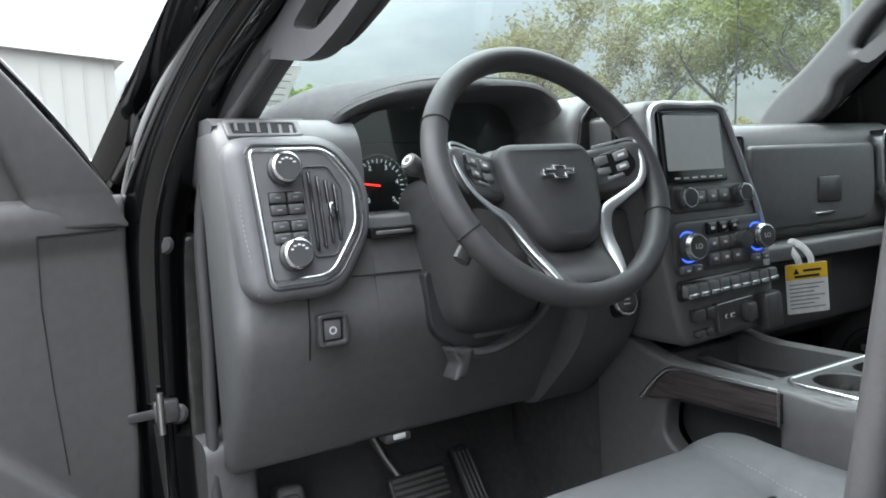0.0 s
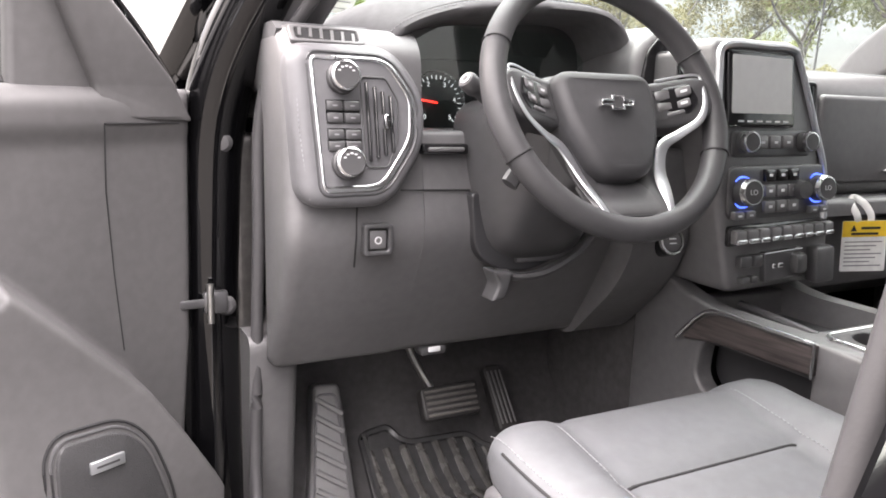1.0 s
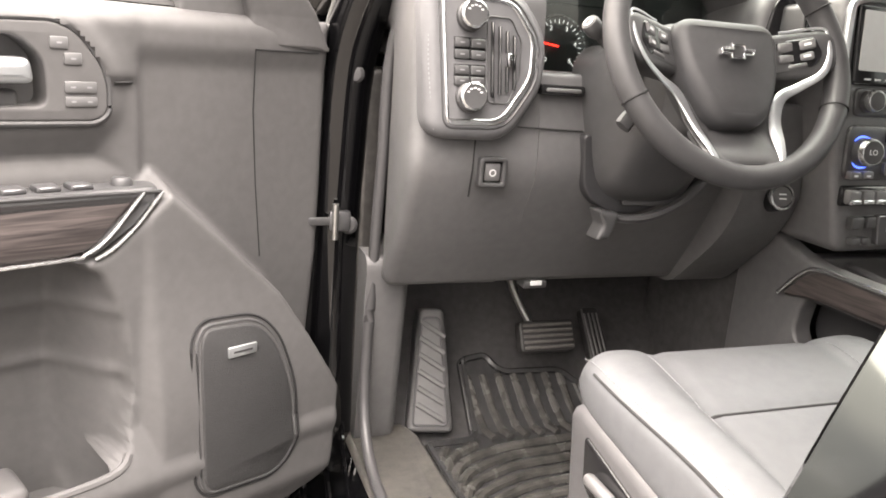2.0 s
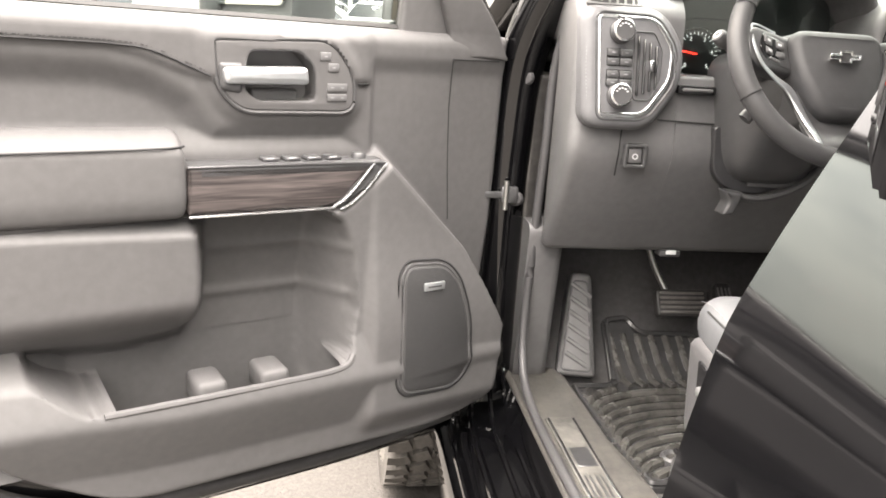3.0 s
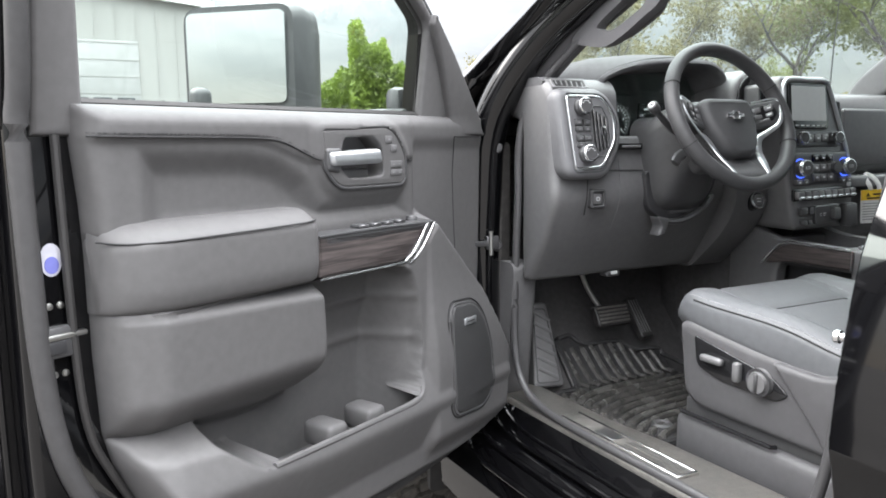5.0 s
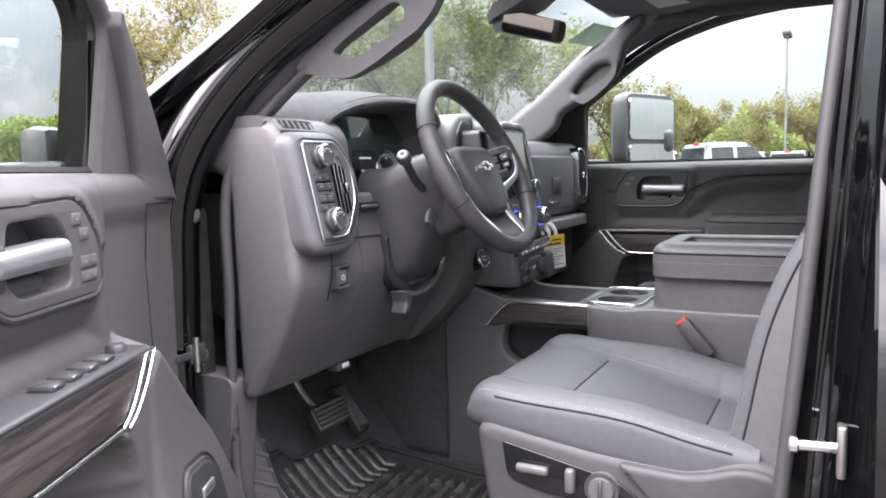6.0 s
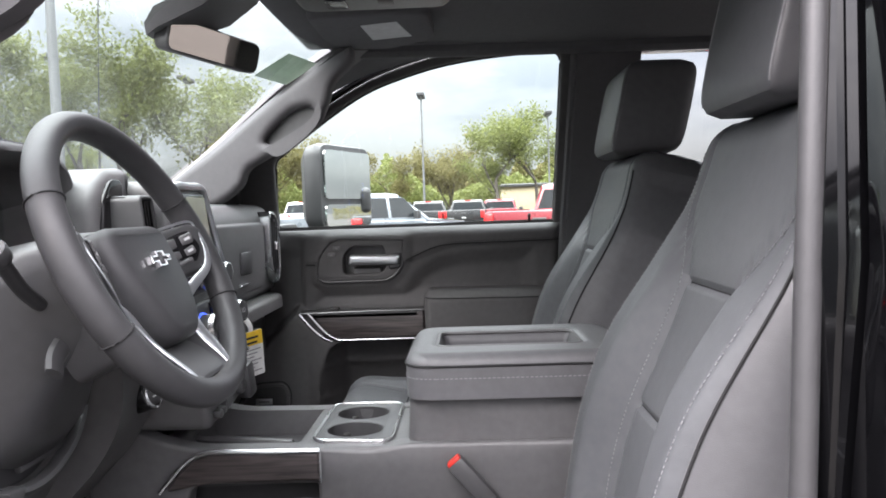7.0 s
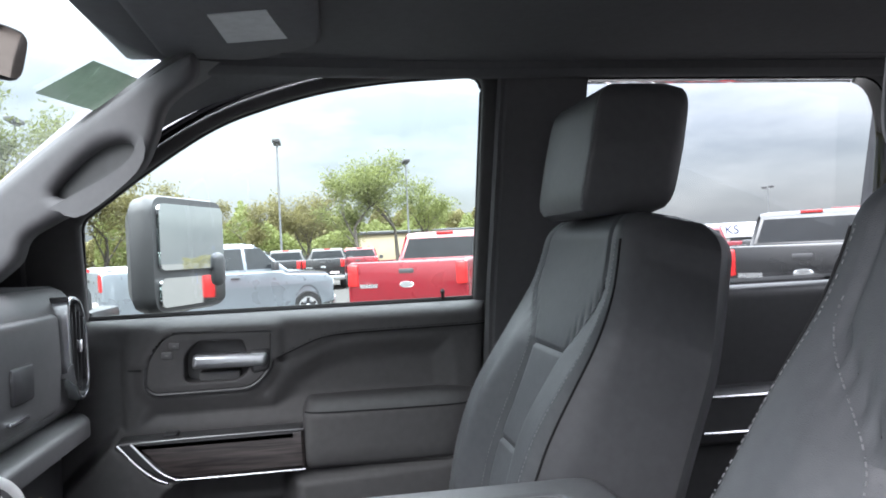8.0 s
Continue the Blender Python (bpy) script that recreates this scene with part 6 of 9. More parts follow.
# ---- steering column ----
col = thing("steering_column", "black plastic steering column with stalks", "steering column")
bm = B()
rings = []
for y, z, w, h in ((0.085, 1.420, 0.060, 0.060), (0.105, 1.408, 0.074, 0.074), (0.140, 1.385, 0.088, 0.090), (0.175, 1.345, 0.112, 0.122), (0.205, 1.318, 0.124, 0.128), (0.26, 1.315, 0.128, 0.130)):
    rings.append([(WC.x + u, y + 0.10 * v, z + v) for u, v in round_poly([(-w * 0.72, -h), (w * 0.72, -h), (w, h * 0.1), (w, h), (-w, h), (-w, h * 0.1)], min(w, h) * 0.5)])
loft(bm, rings)
part("shroud", bm, PLASTIC_DARK, col, "smooth black column shroud", angle=60)
bm = tube(B(), curve([(-0.075, 0.0, -0.10), (-0.110, 0.018, -0.090), (-0.140, 0.034, -0.076), (-0.160, 0.045, -0.066)], 5), [0.007, *[0.008] * 14, 0.010], 12)
st = part("turn_stalk", bm, PLASTIC_DARK, col, "black turn stalk", WF)
part("stalk_cap", lathe(B(), [(0.010, -0.004), (0.0128, 0.002), (0.0128, 0.016), (0.011, 0.020), (0.001, 0.021)], 18, face_to((-0.160, 0.045, -0.066), (-0.8, 0.45, 0.4))), PLASTIC_DARK, st, "", WF)
part("cap_print", lathe(B(), [(0.005, 0.0211), (0.0075, 0.0211), (0.0075, 0.0217), (0.005, 0.0217)], 16, face_to((-0.160, 0.045, -0.066), (-0.8, 0.45, 0.4)), ring=True), INK, st, "", WF)
bm = tube(B(), curve([(0.075, 0.03, -0.10), (0.13, 0.05, -0.085), (0.185, 0.06, -0.08)], 5), 0.009, 10)
part("shift_stalk", bm, CHROME, col, "gear lever with a bright shaft", WF)
bm = tube(B(), curve([(-0.078, -0.05, -0.10), (-0.10, -0.06, -0.10), (-0.115, -0.075, -0.10)], 4), 0.012, 8, flat=0.5)
part("tilt_lever", bm, PLASTIC_DARK, col, "", WF)
# dark plate on the knee panel for the shaded well under the column, with a lip and the tilt handle
well = round_poly([(-0.545, 1.300), (-0.535, 1.205), (-0.495, 1.172), (-0.430, 1.163), (-0.350, 1.190), (-0.285, 1.240), (-0.275, 1.300)], [0.01, 0.03, 0.03, 0.04, 0.04, 0.03, 0.01])
part("column_well", slab(B(), well, [], 0.26, 0.2005, 0.004), GAUGE, col, "dark plate standing in for shade round the column")
part("well_lip", tube(B(), curve([(-0.500, 0.197, 1.170), (-0.455, 0.190, 1.160), (-0.405, 0.186, 1.166), (-0.345, 0.188, 1.192), (-0.300, 0.197, 1.226)], 8), 0.011, 8, flat=0.7), PLASTIC_DARK, col)
part("well_web", box(B(), -0.46, -0.34, 0.192, 0.21, 1.182, 1.222, 0.004), PLASTIC_DARK, col)
bm = slab(B(), round_poly([(-0.512, 1.176), (-0.470, 1.172), (-0.476, 1.150), (-0.486, 1.124), (-0.512, 1.124), (-0.500, 1.150)], 0.006), [], 0.215, 0.178, 0.007)
part("tilt_handle", bm, PLASTIC_DARK, col, "flat black tilt handle")

# ---- pedals, foot rest and floor mat ----
pedal = thing("brake_pedal", "ribbed black rubber brake pedal", "pedal")
f = face_to((-0.434, 0.455, 0.838), (0, -0.86, 0.5))
part("pad", slab(B(), round_poly([(-0.066, -0.034), (0.062, -0.034), (0.070, 0.034), (-0.066, 0.034)], 0.012), [], -0.01, 0.012, 0.006, axes="xy"), RUBBER, pedal, "", f)
for i in range(5):
    y = -0.024 + i * 0.012
    part("rib", box(B(), -0.058, 0.058, y - 0.003, y + 0.003, 0.010, 0.0165, 0.002, 1), surface("worn_rubber", (0.10, 0.095, 0.09), 0.6, vary=0.3) if i == 0 else bpy.data.materials["worn_rubber"], pedal, "", f)
part("arm", tube(B(), curve([(-0.46, 0.47, 0.85), (-0.50, 0.50, 0.93), (-0.53, 0.52, 1.03)], 5), 0.008, 8), STEEL, pedal, "bare steel pedal arm")
pedal = thing("accelerator_pedal", "narrow black accelerator pedal", "pedal")
f = face_to((-0.285, 0.50, 0.805), (0, -0.75, 0.62))
part("pad", slab(B(), round_poly([(-0.026, -0.075), (0.026, -0.075), (0.022, 0.075), (-0.022, 0.075)], 0.012), [], -0.012, 0.010, 0.006, axes="xy"), RUBBER, pedal, "", f)
for i in range(4):
    part("rib", box(B(), -0.016 + i * 0.0105 - 0.002, -0.016 + i * 0.0105 + 0.002, -0.06, 0.06, 0.009, 0.0125, 0.001, 1), PLASTIC, pedal, "", f)
rest = thing("foot_rest", "black ribbed foot rest beside the kick panel", "foot rest")
f = Matrix.Translation((-0.688, 0.455, 0.775)) @ Matrix.Rotation(radians(-12), 4, "Z") @ Matrix.Rotation(radians(70), 4, "X")
part("plate", slab(B(), round_poly([(-0.050, -0.125), (0.048, -0.125), (0.020, 0.13), (-0.030, 0.13)], 0.015), [], -0.10, 0.004, 0.01, axes="xy"), PLASTIC, rest, "", f)
part("pad_edge", tube(B(), [(u, v, 0.005) for u, v in round_poly([(-0.038, -0.11), (0.036, -0.11), (0.012, 0.11), (-0.024, 0.11)], 0.012)], 0.0025, 6, closed=True), PLASTIC_DARK, rest, "", f)
for i in range(6):
    y = -0.085 + i * 0.034
    w = 0.030 - 0.08 * (y + 0.1) * 0.5 * 0.4
    part("rib", tube(B(), [(-w, y + 0.018, 0.006), (w * 0.9, y - 0.014, 0.006)], 0.006, 6, flat=0.5), PLASTIC, rest, "", f)

mat = thing("floor_mat", "black deep-ribbed rubber floor mat, scuffed", "floor mat")
MZ = 0.640


def fold(x, v, up=0.0):
    """A place on the mat: flat to v = 0.42, then up the toe board."""
    if v <= 0.42:
        return (x, v, MZ + up)
    return (x, 0.42 + (v - 0.42) * 0.64 - up * 0.77, MZ + (v - 0.42) * 0.77 + up * 0.64)


edge = round_poly([(-0.690, -0.04), (-0.712, 0.10), (-0.716, 0.396), (-0.602, 0.400), (-0.606, 0.588), (-0.538, 0.598), (-0.512, 0.556), (-0.362, 0.552), (-0.325, 0.512), (-0.21, 0.505), (-0.21, -0.04)], [0.02, 0.05, 0.012, 0.03, 0.02, 0.02, 0.03, 0.03, 0.03, 0.03, 0.04])
flat = slab(B(), edge, [], -0.014, 0.0, 0.004, axes="xy")
bmesh.ops.bisect_plane(flat, geom=flat.verts[:] + flat.edges[:] + flat.faces[:], plane_co=(0, 0.42, 0), plane_no=(0, 1, 0))
for v in flat.verts:
    v.co = Vector(fold(v.co.x, v.co.y, v.co.z))
part("base", flat, MAT, mat)
part("border", tube(B(), [fold(u, v, 0.004) for u, v in shrink(edge, 0.008)], 0.0075, 6, closed=True), MAT, mat, "raised border")
for i in range(-2, 12):        # ribs bent round the heel area
    o = i * 0.0355
    pts = curve([(-0.705, 0.245 - o, 0), (-0.665, 0.308 - o, 0), (-0.568, 0.350 - o, 0), (-0.452, 0.362 - o, 0), (-0.33, 0.370 - o, 0), (-0.235, 0.382 - o, 0)], 5)
    pts = [p for p in pts if -0.022 < p.y < 0.376]
    if len(pts) > 3:
        part("rib", tube(B(), [(p.x, p.y, MZ + 0.002) for p in pts], 0.0105, 8, flat=0.9), RIB, mat)
for i in range(10):        # ribs climbing the toe board under the pedals
    x = -0.582 + i * 0.037
    part("rib", tube(B(), [fold(x - 0.010, min(0.575, 0.545 - 0.05 * smooth_in(-0.36, -0.30, x)), 0.001), fold(x, 0.47, 0.001), fold(x + 0.012, 0.425, 0.001), fold(x + 0.022, 0.392, 0.001)], 0.0095, 8, flat=0.85), RIB, mat)
clip = part("clip", lathe(B(), [(0.028, 0), (0.028, 0.012), (0.022, 0.016), (0.014, 0.010), (0.001, 0.011)], 24, Matrix.Translation((-0.600, 0.050, MZ - 0.002))), PLASTIC_DARK, mat, "round mat fastener")

# tread plate on the sill
plate = thing("sill_plate", "scuffed bright-edged sill tread plate", "tread plate")
part("plate", slab(B(), round_poly([(-0.838, -0.245), (-0.772, -0.245), (-0.775, 0.175), (-0.838, 0.175)], 0.006), [], 0.668, 0.6735, 0.002, axes="xy"), surface("scuffed_plate", (0.09, 0.088, 0.082), 0.4, metal=0.4, second=(0.22, 0.21, 0.195), patches=14, bump=0.1), plate)
for x in (-0.832, -0.778):
    part("edge", box(B(), x - 0.003, x + 0.003, -0.24, 0.17, 0.673, 0.6755, 0.001, 1), CHROME, plate)
for x in (-0.822, -0.812, -0.800, -0.790):
    part("groove", box(B(), x - 0.002, x + 0.002, -0.235, -0.05, 0.6732, 0.6745), DARK_TRIM, plate)
part("end", box(B(), -0.835, -0.775, -0.243, -0.237, 0.673, 0.6755, 0.001, 1), CHROME, plate)
part("mark", box(B(), -0.825, -0.785, -0.02, 0.05, 0.673, 0.6748, 0.001, 1), DARK_TRIM, plate, "worn emblem bar")

# ---- seats ----
def seat(name, label, cx, outer, switches):
    """A bucket seat facing forward round x = cx; outer: the sign of x towards its door."""
    s = thing(name, label, "seat")
    P = lambda n, bm, mat, lab="", parent=s, angle=50: part(n, bm, mat, parent, lab, None, angle)
    # cushion: sections from the front edge back
    HW = 0.262

    def sag(y):
        """The seat base is tilted back."""
        return 0.13 * max(0.0, -0.06 - y)

    def top(u, y):
        """Height of the cushion at u (-1..1 across) and y."""
        back = smoothstep(-0.05, -0.5, y)
        side = smoothstep(0.52, 0.78, abs(u))
        edge = max(0, (abs(u) - 0.84) / 0.16)
        front = max(0, 1 - (-0.030 - y) / 0.075)
        h = 1.032 - sag(y) - 0.046 * back + (0.008 + 0.052 * smoothstep(-0.08, -0.40, y)) * side - 0.004 * math.exp(-((y + 0.205) / 0.008) ** 2) * (1 - side) - 0.004 * math.exp(-((y + 0.445) / 0.008) ** 2) * (1 - side) - 0.008 * math.exp(-((abs(u) - 0.58) / 0.03) ** 2)
        return h - 0.034 * (1 - math.sqrt(max(0, 1 - edge * edge))) - 0.050 * (1 - math.sqrt(max(0, 1 - min(1, front) ** 2)))

    bm = B()
    rings = []
    us = np.array([math.sin(k / 24 * math.pi / 2) for k in range(-24, 25)])
    for y in (-0.030, -0.032, -0.038, -0.048, -0.062, -0.08, -0.105, -0.14, -0.18, -0.192, -0.199, -0.205, -0.211, -0.218, -0.23, -0.26, -0.30, -0.34, -0.38, -0.42, -0.432, -0.439, -0.445, -0.451, -0.458, -0.47, -0.50, -0.56):
        w = HW * (1 - 0.10 * max(0, 1 - (-0.030 - y) / 0.09) ** 2)
        ring = [(cx + u * w, y, top(u, y)) for u in us]
        ring += [(cx + w * a, y, b - sag(y)) for a, b in ((1.004, 0.978), (0.985, 0.958), (0.94, 0.945), (-0.94, 0.945), (-0.985, 0.958), (-1.004, 0.978))]
        rings.append(ring)
    loft(bm, rings)
    cush = P("cushion", bm, LEATHER, "black leather seat cushion", angle=80)

    def along(fn, n=24):
        return [fn(i / n) for i in range(n + 1)]

    for k in (-1, 1):
        u = k * 0.585
        P("seam", tube(B(), along(lambda t: (cx + u * HW, -0.036 - 0.48 * t, top(u, -0.036 - 0.48 * t) * 1 - 0.001 - 0.03 * max(0, 1 - t * 12))), 0.0024, 6), THREAD_DARK, "", cush)
        P("stitching", stitches(B(), along(lambda t: (cx + k * 0.62 * HW, -0.05 - 0.46 * t, top(k * 0.62, -0.05 - 0.46 * t) + 0.0003)), 0.0042, 0.0026, 0.0007), THREAD, "", cush)
        P("stitching", stitches(B(), along(lambda t: (cx + k * 0.955 * HW, -0.06 - 0.45 * t, top(k * 0.955, -0.06 - 0.45 * t) + 0.0004)), 0.0042, 0.0026, 0.0007), THREAD, "", cush)
        P("piping", tube(B(), along(lambda t: (cx + k * HW * 0.985, -0.10 - 0.42 * t, top(k * 0.985, -0.10 - 0.42 * t) + 0.001)), 0.0020, 6), THREAD_DARK, "", cush)
    for y in (-0.205, -0.445):
        P("seam", tube(B(), along(lambda t: (cx + (t * 1.16 - 0.58) * HW, y, top(t * 1.16 - 0.58, y) - 0.0005)), 0.0026, 6), THREAD_DARK, "", cush)
    # side valance
    xs = cx + outer * 0.268
    val = round_poly([(-0.062, 0.955), (-0.085, 0.79), (-0.13, 0.765), (-0.60, 0.765), (-0.62, 1.02), (-0.54, 1.03), (-0.46, 0.985), (-0.30, 0.968), (-0.09, 0.970)], [0.03, 0.03, 0.03, 0.02, 0.04, 0.05, 0.05, 0.05, 0.02])
    bm = slab(B(), val, [], cx + outer * 0.20, xs, 0.018, axes="yz")
    def tilted(b):
        for p in b.verts:
            p.co.z -= sag(p.co.y) * min(1, max(0, (p.co.z - 0.765) / 0.18))
        return b

    v = P("side_valance", tilted(bm), SEAT_PLASTIC, "black plastic seat valance")
    ridge = round_poly([(-0.330, 0.966), (-0.365, 0.935), (-0.412, 0.875), (-0.446, 0.828), (-0.458, 0.790), (-0.590, 0.785), (-0.606, 1.010), (-0.54, 1.018), (-0.46, 0.977)], [0.02, 0.03, 0.03, 0.03, 0.03, 0.02, 0.03, 0.04, 0.04])
    P("valance_ridge", tilted(slab(B(), ridge, [], xs - outer * 0.03, xs + outer * 0.013, 0.012, axes="yz", steps=5)), SEAT_PLASTIC, "raised rear panel of the valance", v)
    bm = slab(B(), round_poly([(-0.08, 0.93), (-0.10, 0.78), (-0.58, 0.78), (-0.58, 0.95)], 0.02), [], cx - outer * 0.25, cx - outer * 0.20, axes="yz")
    P("inner_valance", bm, PLASTIC_DARK)
    P("front_valance", box(B(), cx - 0.25, cx + 0.25, -0.11, -0.075, 0.80, 0.93, 0.015), PLASTIC)
    if switches:
        plate = round_poly([(-0.118, 0.945), (-0.128, 0.872), (-0.20, 0.858), (-0.345, 0.866), (-0.378, 0.896), (-0.335, 0.928)], [0.01, 0.02, 0.02, 0.01, 0.015, 0.02])
        sp = P("switch_plate", tilted(slab(B(), plate, [], xs - outer * 0.01, xs + outer * 0.004, 0.003, axes="yz")), GLOSS_BLACK, "dark seat switch plate", v)
        xo = xs + outer * 0.004
        P("slide_switch", box(B(), min(xo, xo + outer * 0.016), max(xo, xo + outer * 0.016), -0.212, -0.150, 0.886, 0.903, 0.006), PLASTIC, "seat slide switch", v)
        P("recline_switch", box(B(), min(xo, xo + outer * 0.018), max(xo, xo + outer * 0.018), -0.262, -0.244, 0.863, 0.908, 0.006), PLASTIC, "", v)
        fr = face_to((xo, -0.310, 0.879), (outer, 0, 0))
        kn = P("lumbar_knob", lathe(B(), [(0.030, 0), (0.030, 0.006), (0.026, 0.010), (0.024, 0.010), (0.022, 0.018), (0.001, 0.018)], 32, fr), PLASTIC, "round lumbar knob with a satin rim", v)
        P("knob_rim", lathe(B(), [(0.0255, 0.008), (0.0305, 0.008), (0.0300, 0.0125), (0.0255, 0.0125)], 32, fr, ring=True), DARK_TRIM, "", kn)
        P("knob_grip", box(B(), -0.004, 0.004, -0.02, 0.02, 0.017, 0.023, 0.002, 1, m=fr), PLASTIC_DARK, "", kn)
    # riser
    P("riser", box(B(), cx - 0.270, cx + 0.270, -0.62, -0.060, 0.62, 0.738, 0.025, 3), SEAT_PLASTIC, "black plastic seat riser")
    P("rail", box(B(), min(xs - outer * 0.06, xs - outer * 0.02), max(xs - outer * 0.06, xs - outer * 0.02), -0.60, -0.08, 0.737, 0.775, 0.004), PLASTIC_DARK, "dark seat rail")
    P("rail_lip", tube(B(), [(xs + outer * 0.001, -0.085, 0.744), (xs + outer * 0.001, -0.34, 0.744), (xs - outer * 0.01, -0.345, 0.744)], 0.005, 6), GLOSS_BLACK)
    # backrest: a gently curved spine from the cushion to the shoulders
    spine = curve([(0, -0.530, 0.870), (0, -0.560, 0.965), (0, -0.618, 1.19), (0, -0.690, 1.40), (0, -0.735, 1.53), (0, -0.758, 1.625)], 10)

    def frame_at(v):
        z = 0.965 + 0.655 * min(v, 0.9999)
        i = max(k for k in range(len(spine) - 1) if spine[k].z <= z + 1e-6)
        k = i + (z - spine[i].z) / (spine[i + 1].z - spine[i].z)
        p = spine[i].lerp(spine[i + 1], k - i)
        u = (spine[i + 1] - spine[i]).normalized()
        return p, Vector((0, u.z, -u.y))

    def width(v):
        return 0.262 - 0.012 * (1 - v) - 0.050 * smoothstep(0.66, 0.97, v) - 0.045 * (1 - math.sqrt(max(0, 1 - max(0, (v - 0.92) / 0.08) ** 2)))

    def sewn(v):
        """Where the bolster is sewn to the insert, across: narrow low down, out to the shoulders at the yoke."""
        return 0.46 - 0.10 * smoothstep(0.15, 0.55, v) + 0.40 * smoothstep(0.62, 0.82, v)

    def groove_at(u, v):
        """Sewn creases across the insert."""
        inside = 1 - smoothstep(-0.05, 0.03, abs(u) - sewn(v))
        return 0.007 * inside * sum(math.exp(-((v - c) / 0.007) ** 2) for c in (0.37, 0.64))

    def front(u, v):
        d = abs(u) - sewn(v)
        side = smoothstep(-0.02, 0.26, d) * (1 - 0.9 * smoothstep(0.88, 1.0, abs(u)))
        return (0.050 * (1 - 0.95 * smoothstep(0.42, 0.84, v))) * side + 0.012 * math.exp(-((v - 0.30) / 0.22) ** 2) - 0.009 * math.exp(-(d / 0.020) ** 2) - groove_at(u, v) - 0.050 * (1 - math.sqrt(max(0, 1 - max(0, (v - 0.92) / 0.08) ** 2))) - 0.03 * (1 - math.sqrt(max(0, 1 - max(0, (abs(u) - 0.86) / 0.14) ** 2)))

    def on(u, v, lift=0.0):
        p, fw = frame_at(v)
        return p + Vector((cx + u * width(v), 0, 0)) + fw * (front(u, v) + lift)

    def behind(u, v, d):
        p, fw = frame_at(v)
        return p + Vector((cx + u * width(v), 0, 0)) - fw * d

    bm = B()
    rings = []
    for v in sorted({*np.linspace(-0.12, 0.92, 36).tolist(), *[c + d for c in (0.37, 0.64) for d in (-0.012, -0.006, 0, 0.006, 0.012)], *[1 - 0.08 * math.cos(k / 10 * math.pi / 2) for k in range(11)]}):
        k = 1 - 0.80 * (1 - math.sqrt(max(0, 1 - max(0, (v - 0.92) / 0.08) ** 2)))
        ring = [on(u, v) for u in np.linspace(-1, 1, 81)]
        ring += [behind(u, v, (0.212 - 0.006 * v) * (1 - 0.45 * (1 - k)) * (1 - 0.30 * max(0, abs(u) - 0.72) ** 2 * 8)) for u in (1.04, 1.04, 1.03, 0.98, 0.90, 0.6, 0, -0.6, -0.90, -0.98, -1.03, -1.04, -1.04)]
        rings.append(ring)
    loft(bm, rings)
    bmesh.ops.recalc_face_normals(bm, faces=bm.faces)
    # front panels in smooth leather, the sides and back in its lighter copy, which offsets their shade
    bm.verts.index_update()
    count = len(rings[0])
    cut = lambda f: sum(1 for w in f.verts if 3 <= w.index % count <= 77) >= len(f.verts) - 0.5
    cover = bm.copy()
    cover.verts.index_update()
    bmesh.ops.delete(bm, geom=[f for f in bm.faces if not cut(f)], context="FACES")
    bmesh.ops.delete(cover, geom=[f for f in cover.faces if cut(f)], context="FACES")
    bk = P("backrest", bm, LEATHER, "black leather backrest", angle=75)
    P("back_cover", cover, LEATHER_LIFTED, "side and back in leather lightened to offset their shade", bk, 75)
    for k in (-1, 1):
        P("seam", tube(B(), along(lambda t: on(k * sewn(0.02 + 0.88 * t), 0.02 + 0.88 * t, 0.0004), 70), 0.0015, 6, up=(1, 0, 0)), THREAD_DARK, "", bk)
        P("stitching", stitches(B(), along(lambda t: on(k * (sewn(0.03 + 0.80 * t) + 0.045), 0.03 + 0.80 * t, 0.0008), 70), 0.0042, 0.0026, 0.0008), THREAD, "pale stitching along the bolster", bk)
        P("piping", tube(B(), along(lambda t: on(k * 0.93, 0.02 + 0.90 * t, 0.0006), 60), 0.0020, 6, up=(1, 0, 0)), THREAD_DARK, "", bk)
        P("stitching", stitches(B(), along(lambda t: on(k * 0.885, 0.02 + 0.90 * t, 0.0008), 60), 0.0042, 0.0026, 0.0007), THREAD, "", bk)
    for v0 in (0.37, 0.64):
        P("seam", tube(B(), along(lambda t: on((t * 2 - 1) * sewn(v0), v0, 0.0004)), 0.0013, 6), THREAD_DARK, "", bk)
    # head restraint: a padded block, its front panel sewn in with pale piping
    hc = Vector((cx, -0.812, 1.716))
    rings = []
    for i in range(25):
        dz = -0.108 + 0.216 * i / 24
        f = max(0.0, 1 - abs(dz / 0.1085) ** 7) ** 0.5
        ky, kx = 0.62 + 0.38 * f, 0.80 + 0.20 * f - 0.05 * max(0, dz / 0.1) - 0.05 * max(0, -dz / 0.1)
        ring = round_poly([(-0.124 * kx, -0.094 * ky), (0.124 * kx, -0.094 * ky), (0.132 * kx, 0.080 * ky), (-0.132 * kx, 0.080 * ky)], [0.035, 0.035, 0.012, 0.012], 7)
        rings.append([hc + Vector((a, b - 0.22 * dz, dz)) for a, b in ring])
    hr = None
    for name, mat, front_side, lab in (("head_restraint", LEATHER_LIFTED, False, "padded leather head restraint"), ("front_panel", LEATHER, True, "")):
        bm = loft(B(), rings)
        bmesh.ops.recalc_face_normals(bm, faces=bm.faces)
        bmesh.ops.delete(bm, geom=[f for f in bm.faces if (f.normal.y > 0.72) != front_side], context="FACES")
        ob = P(name, bm, mat, lab, hr or s, 70)
        hr = hr or ob
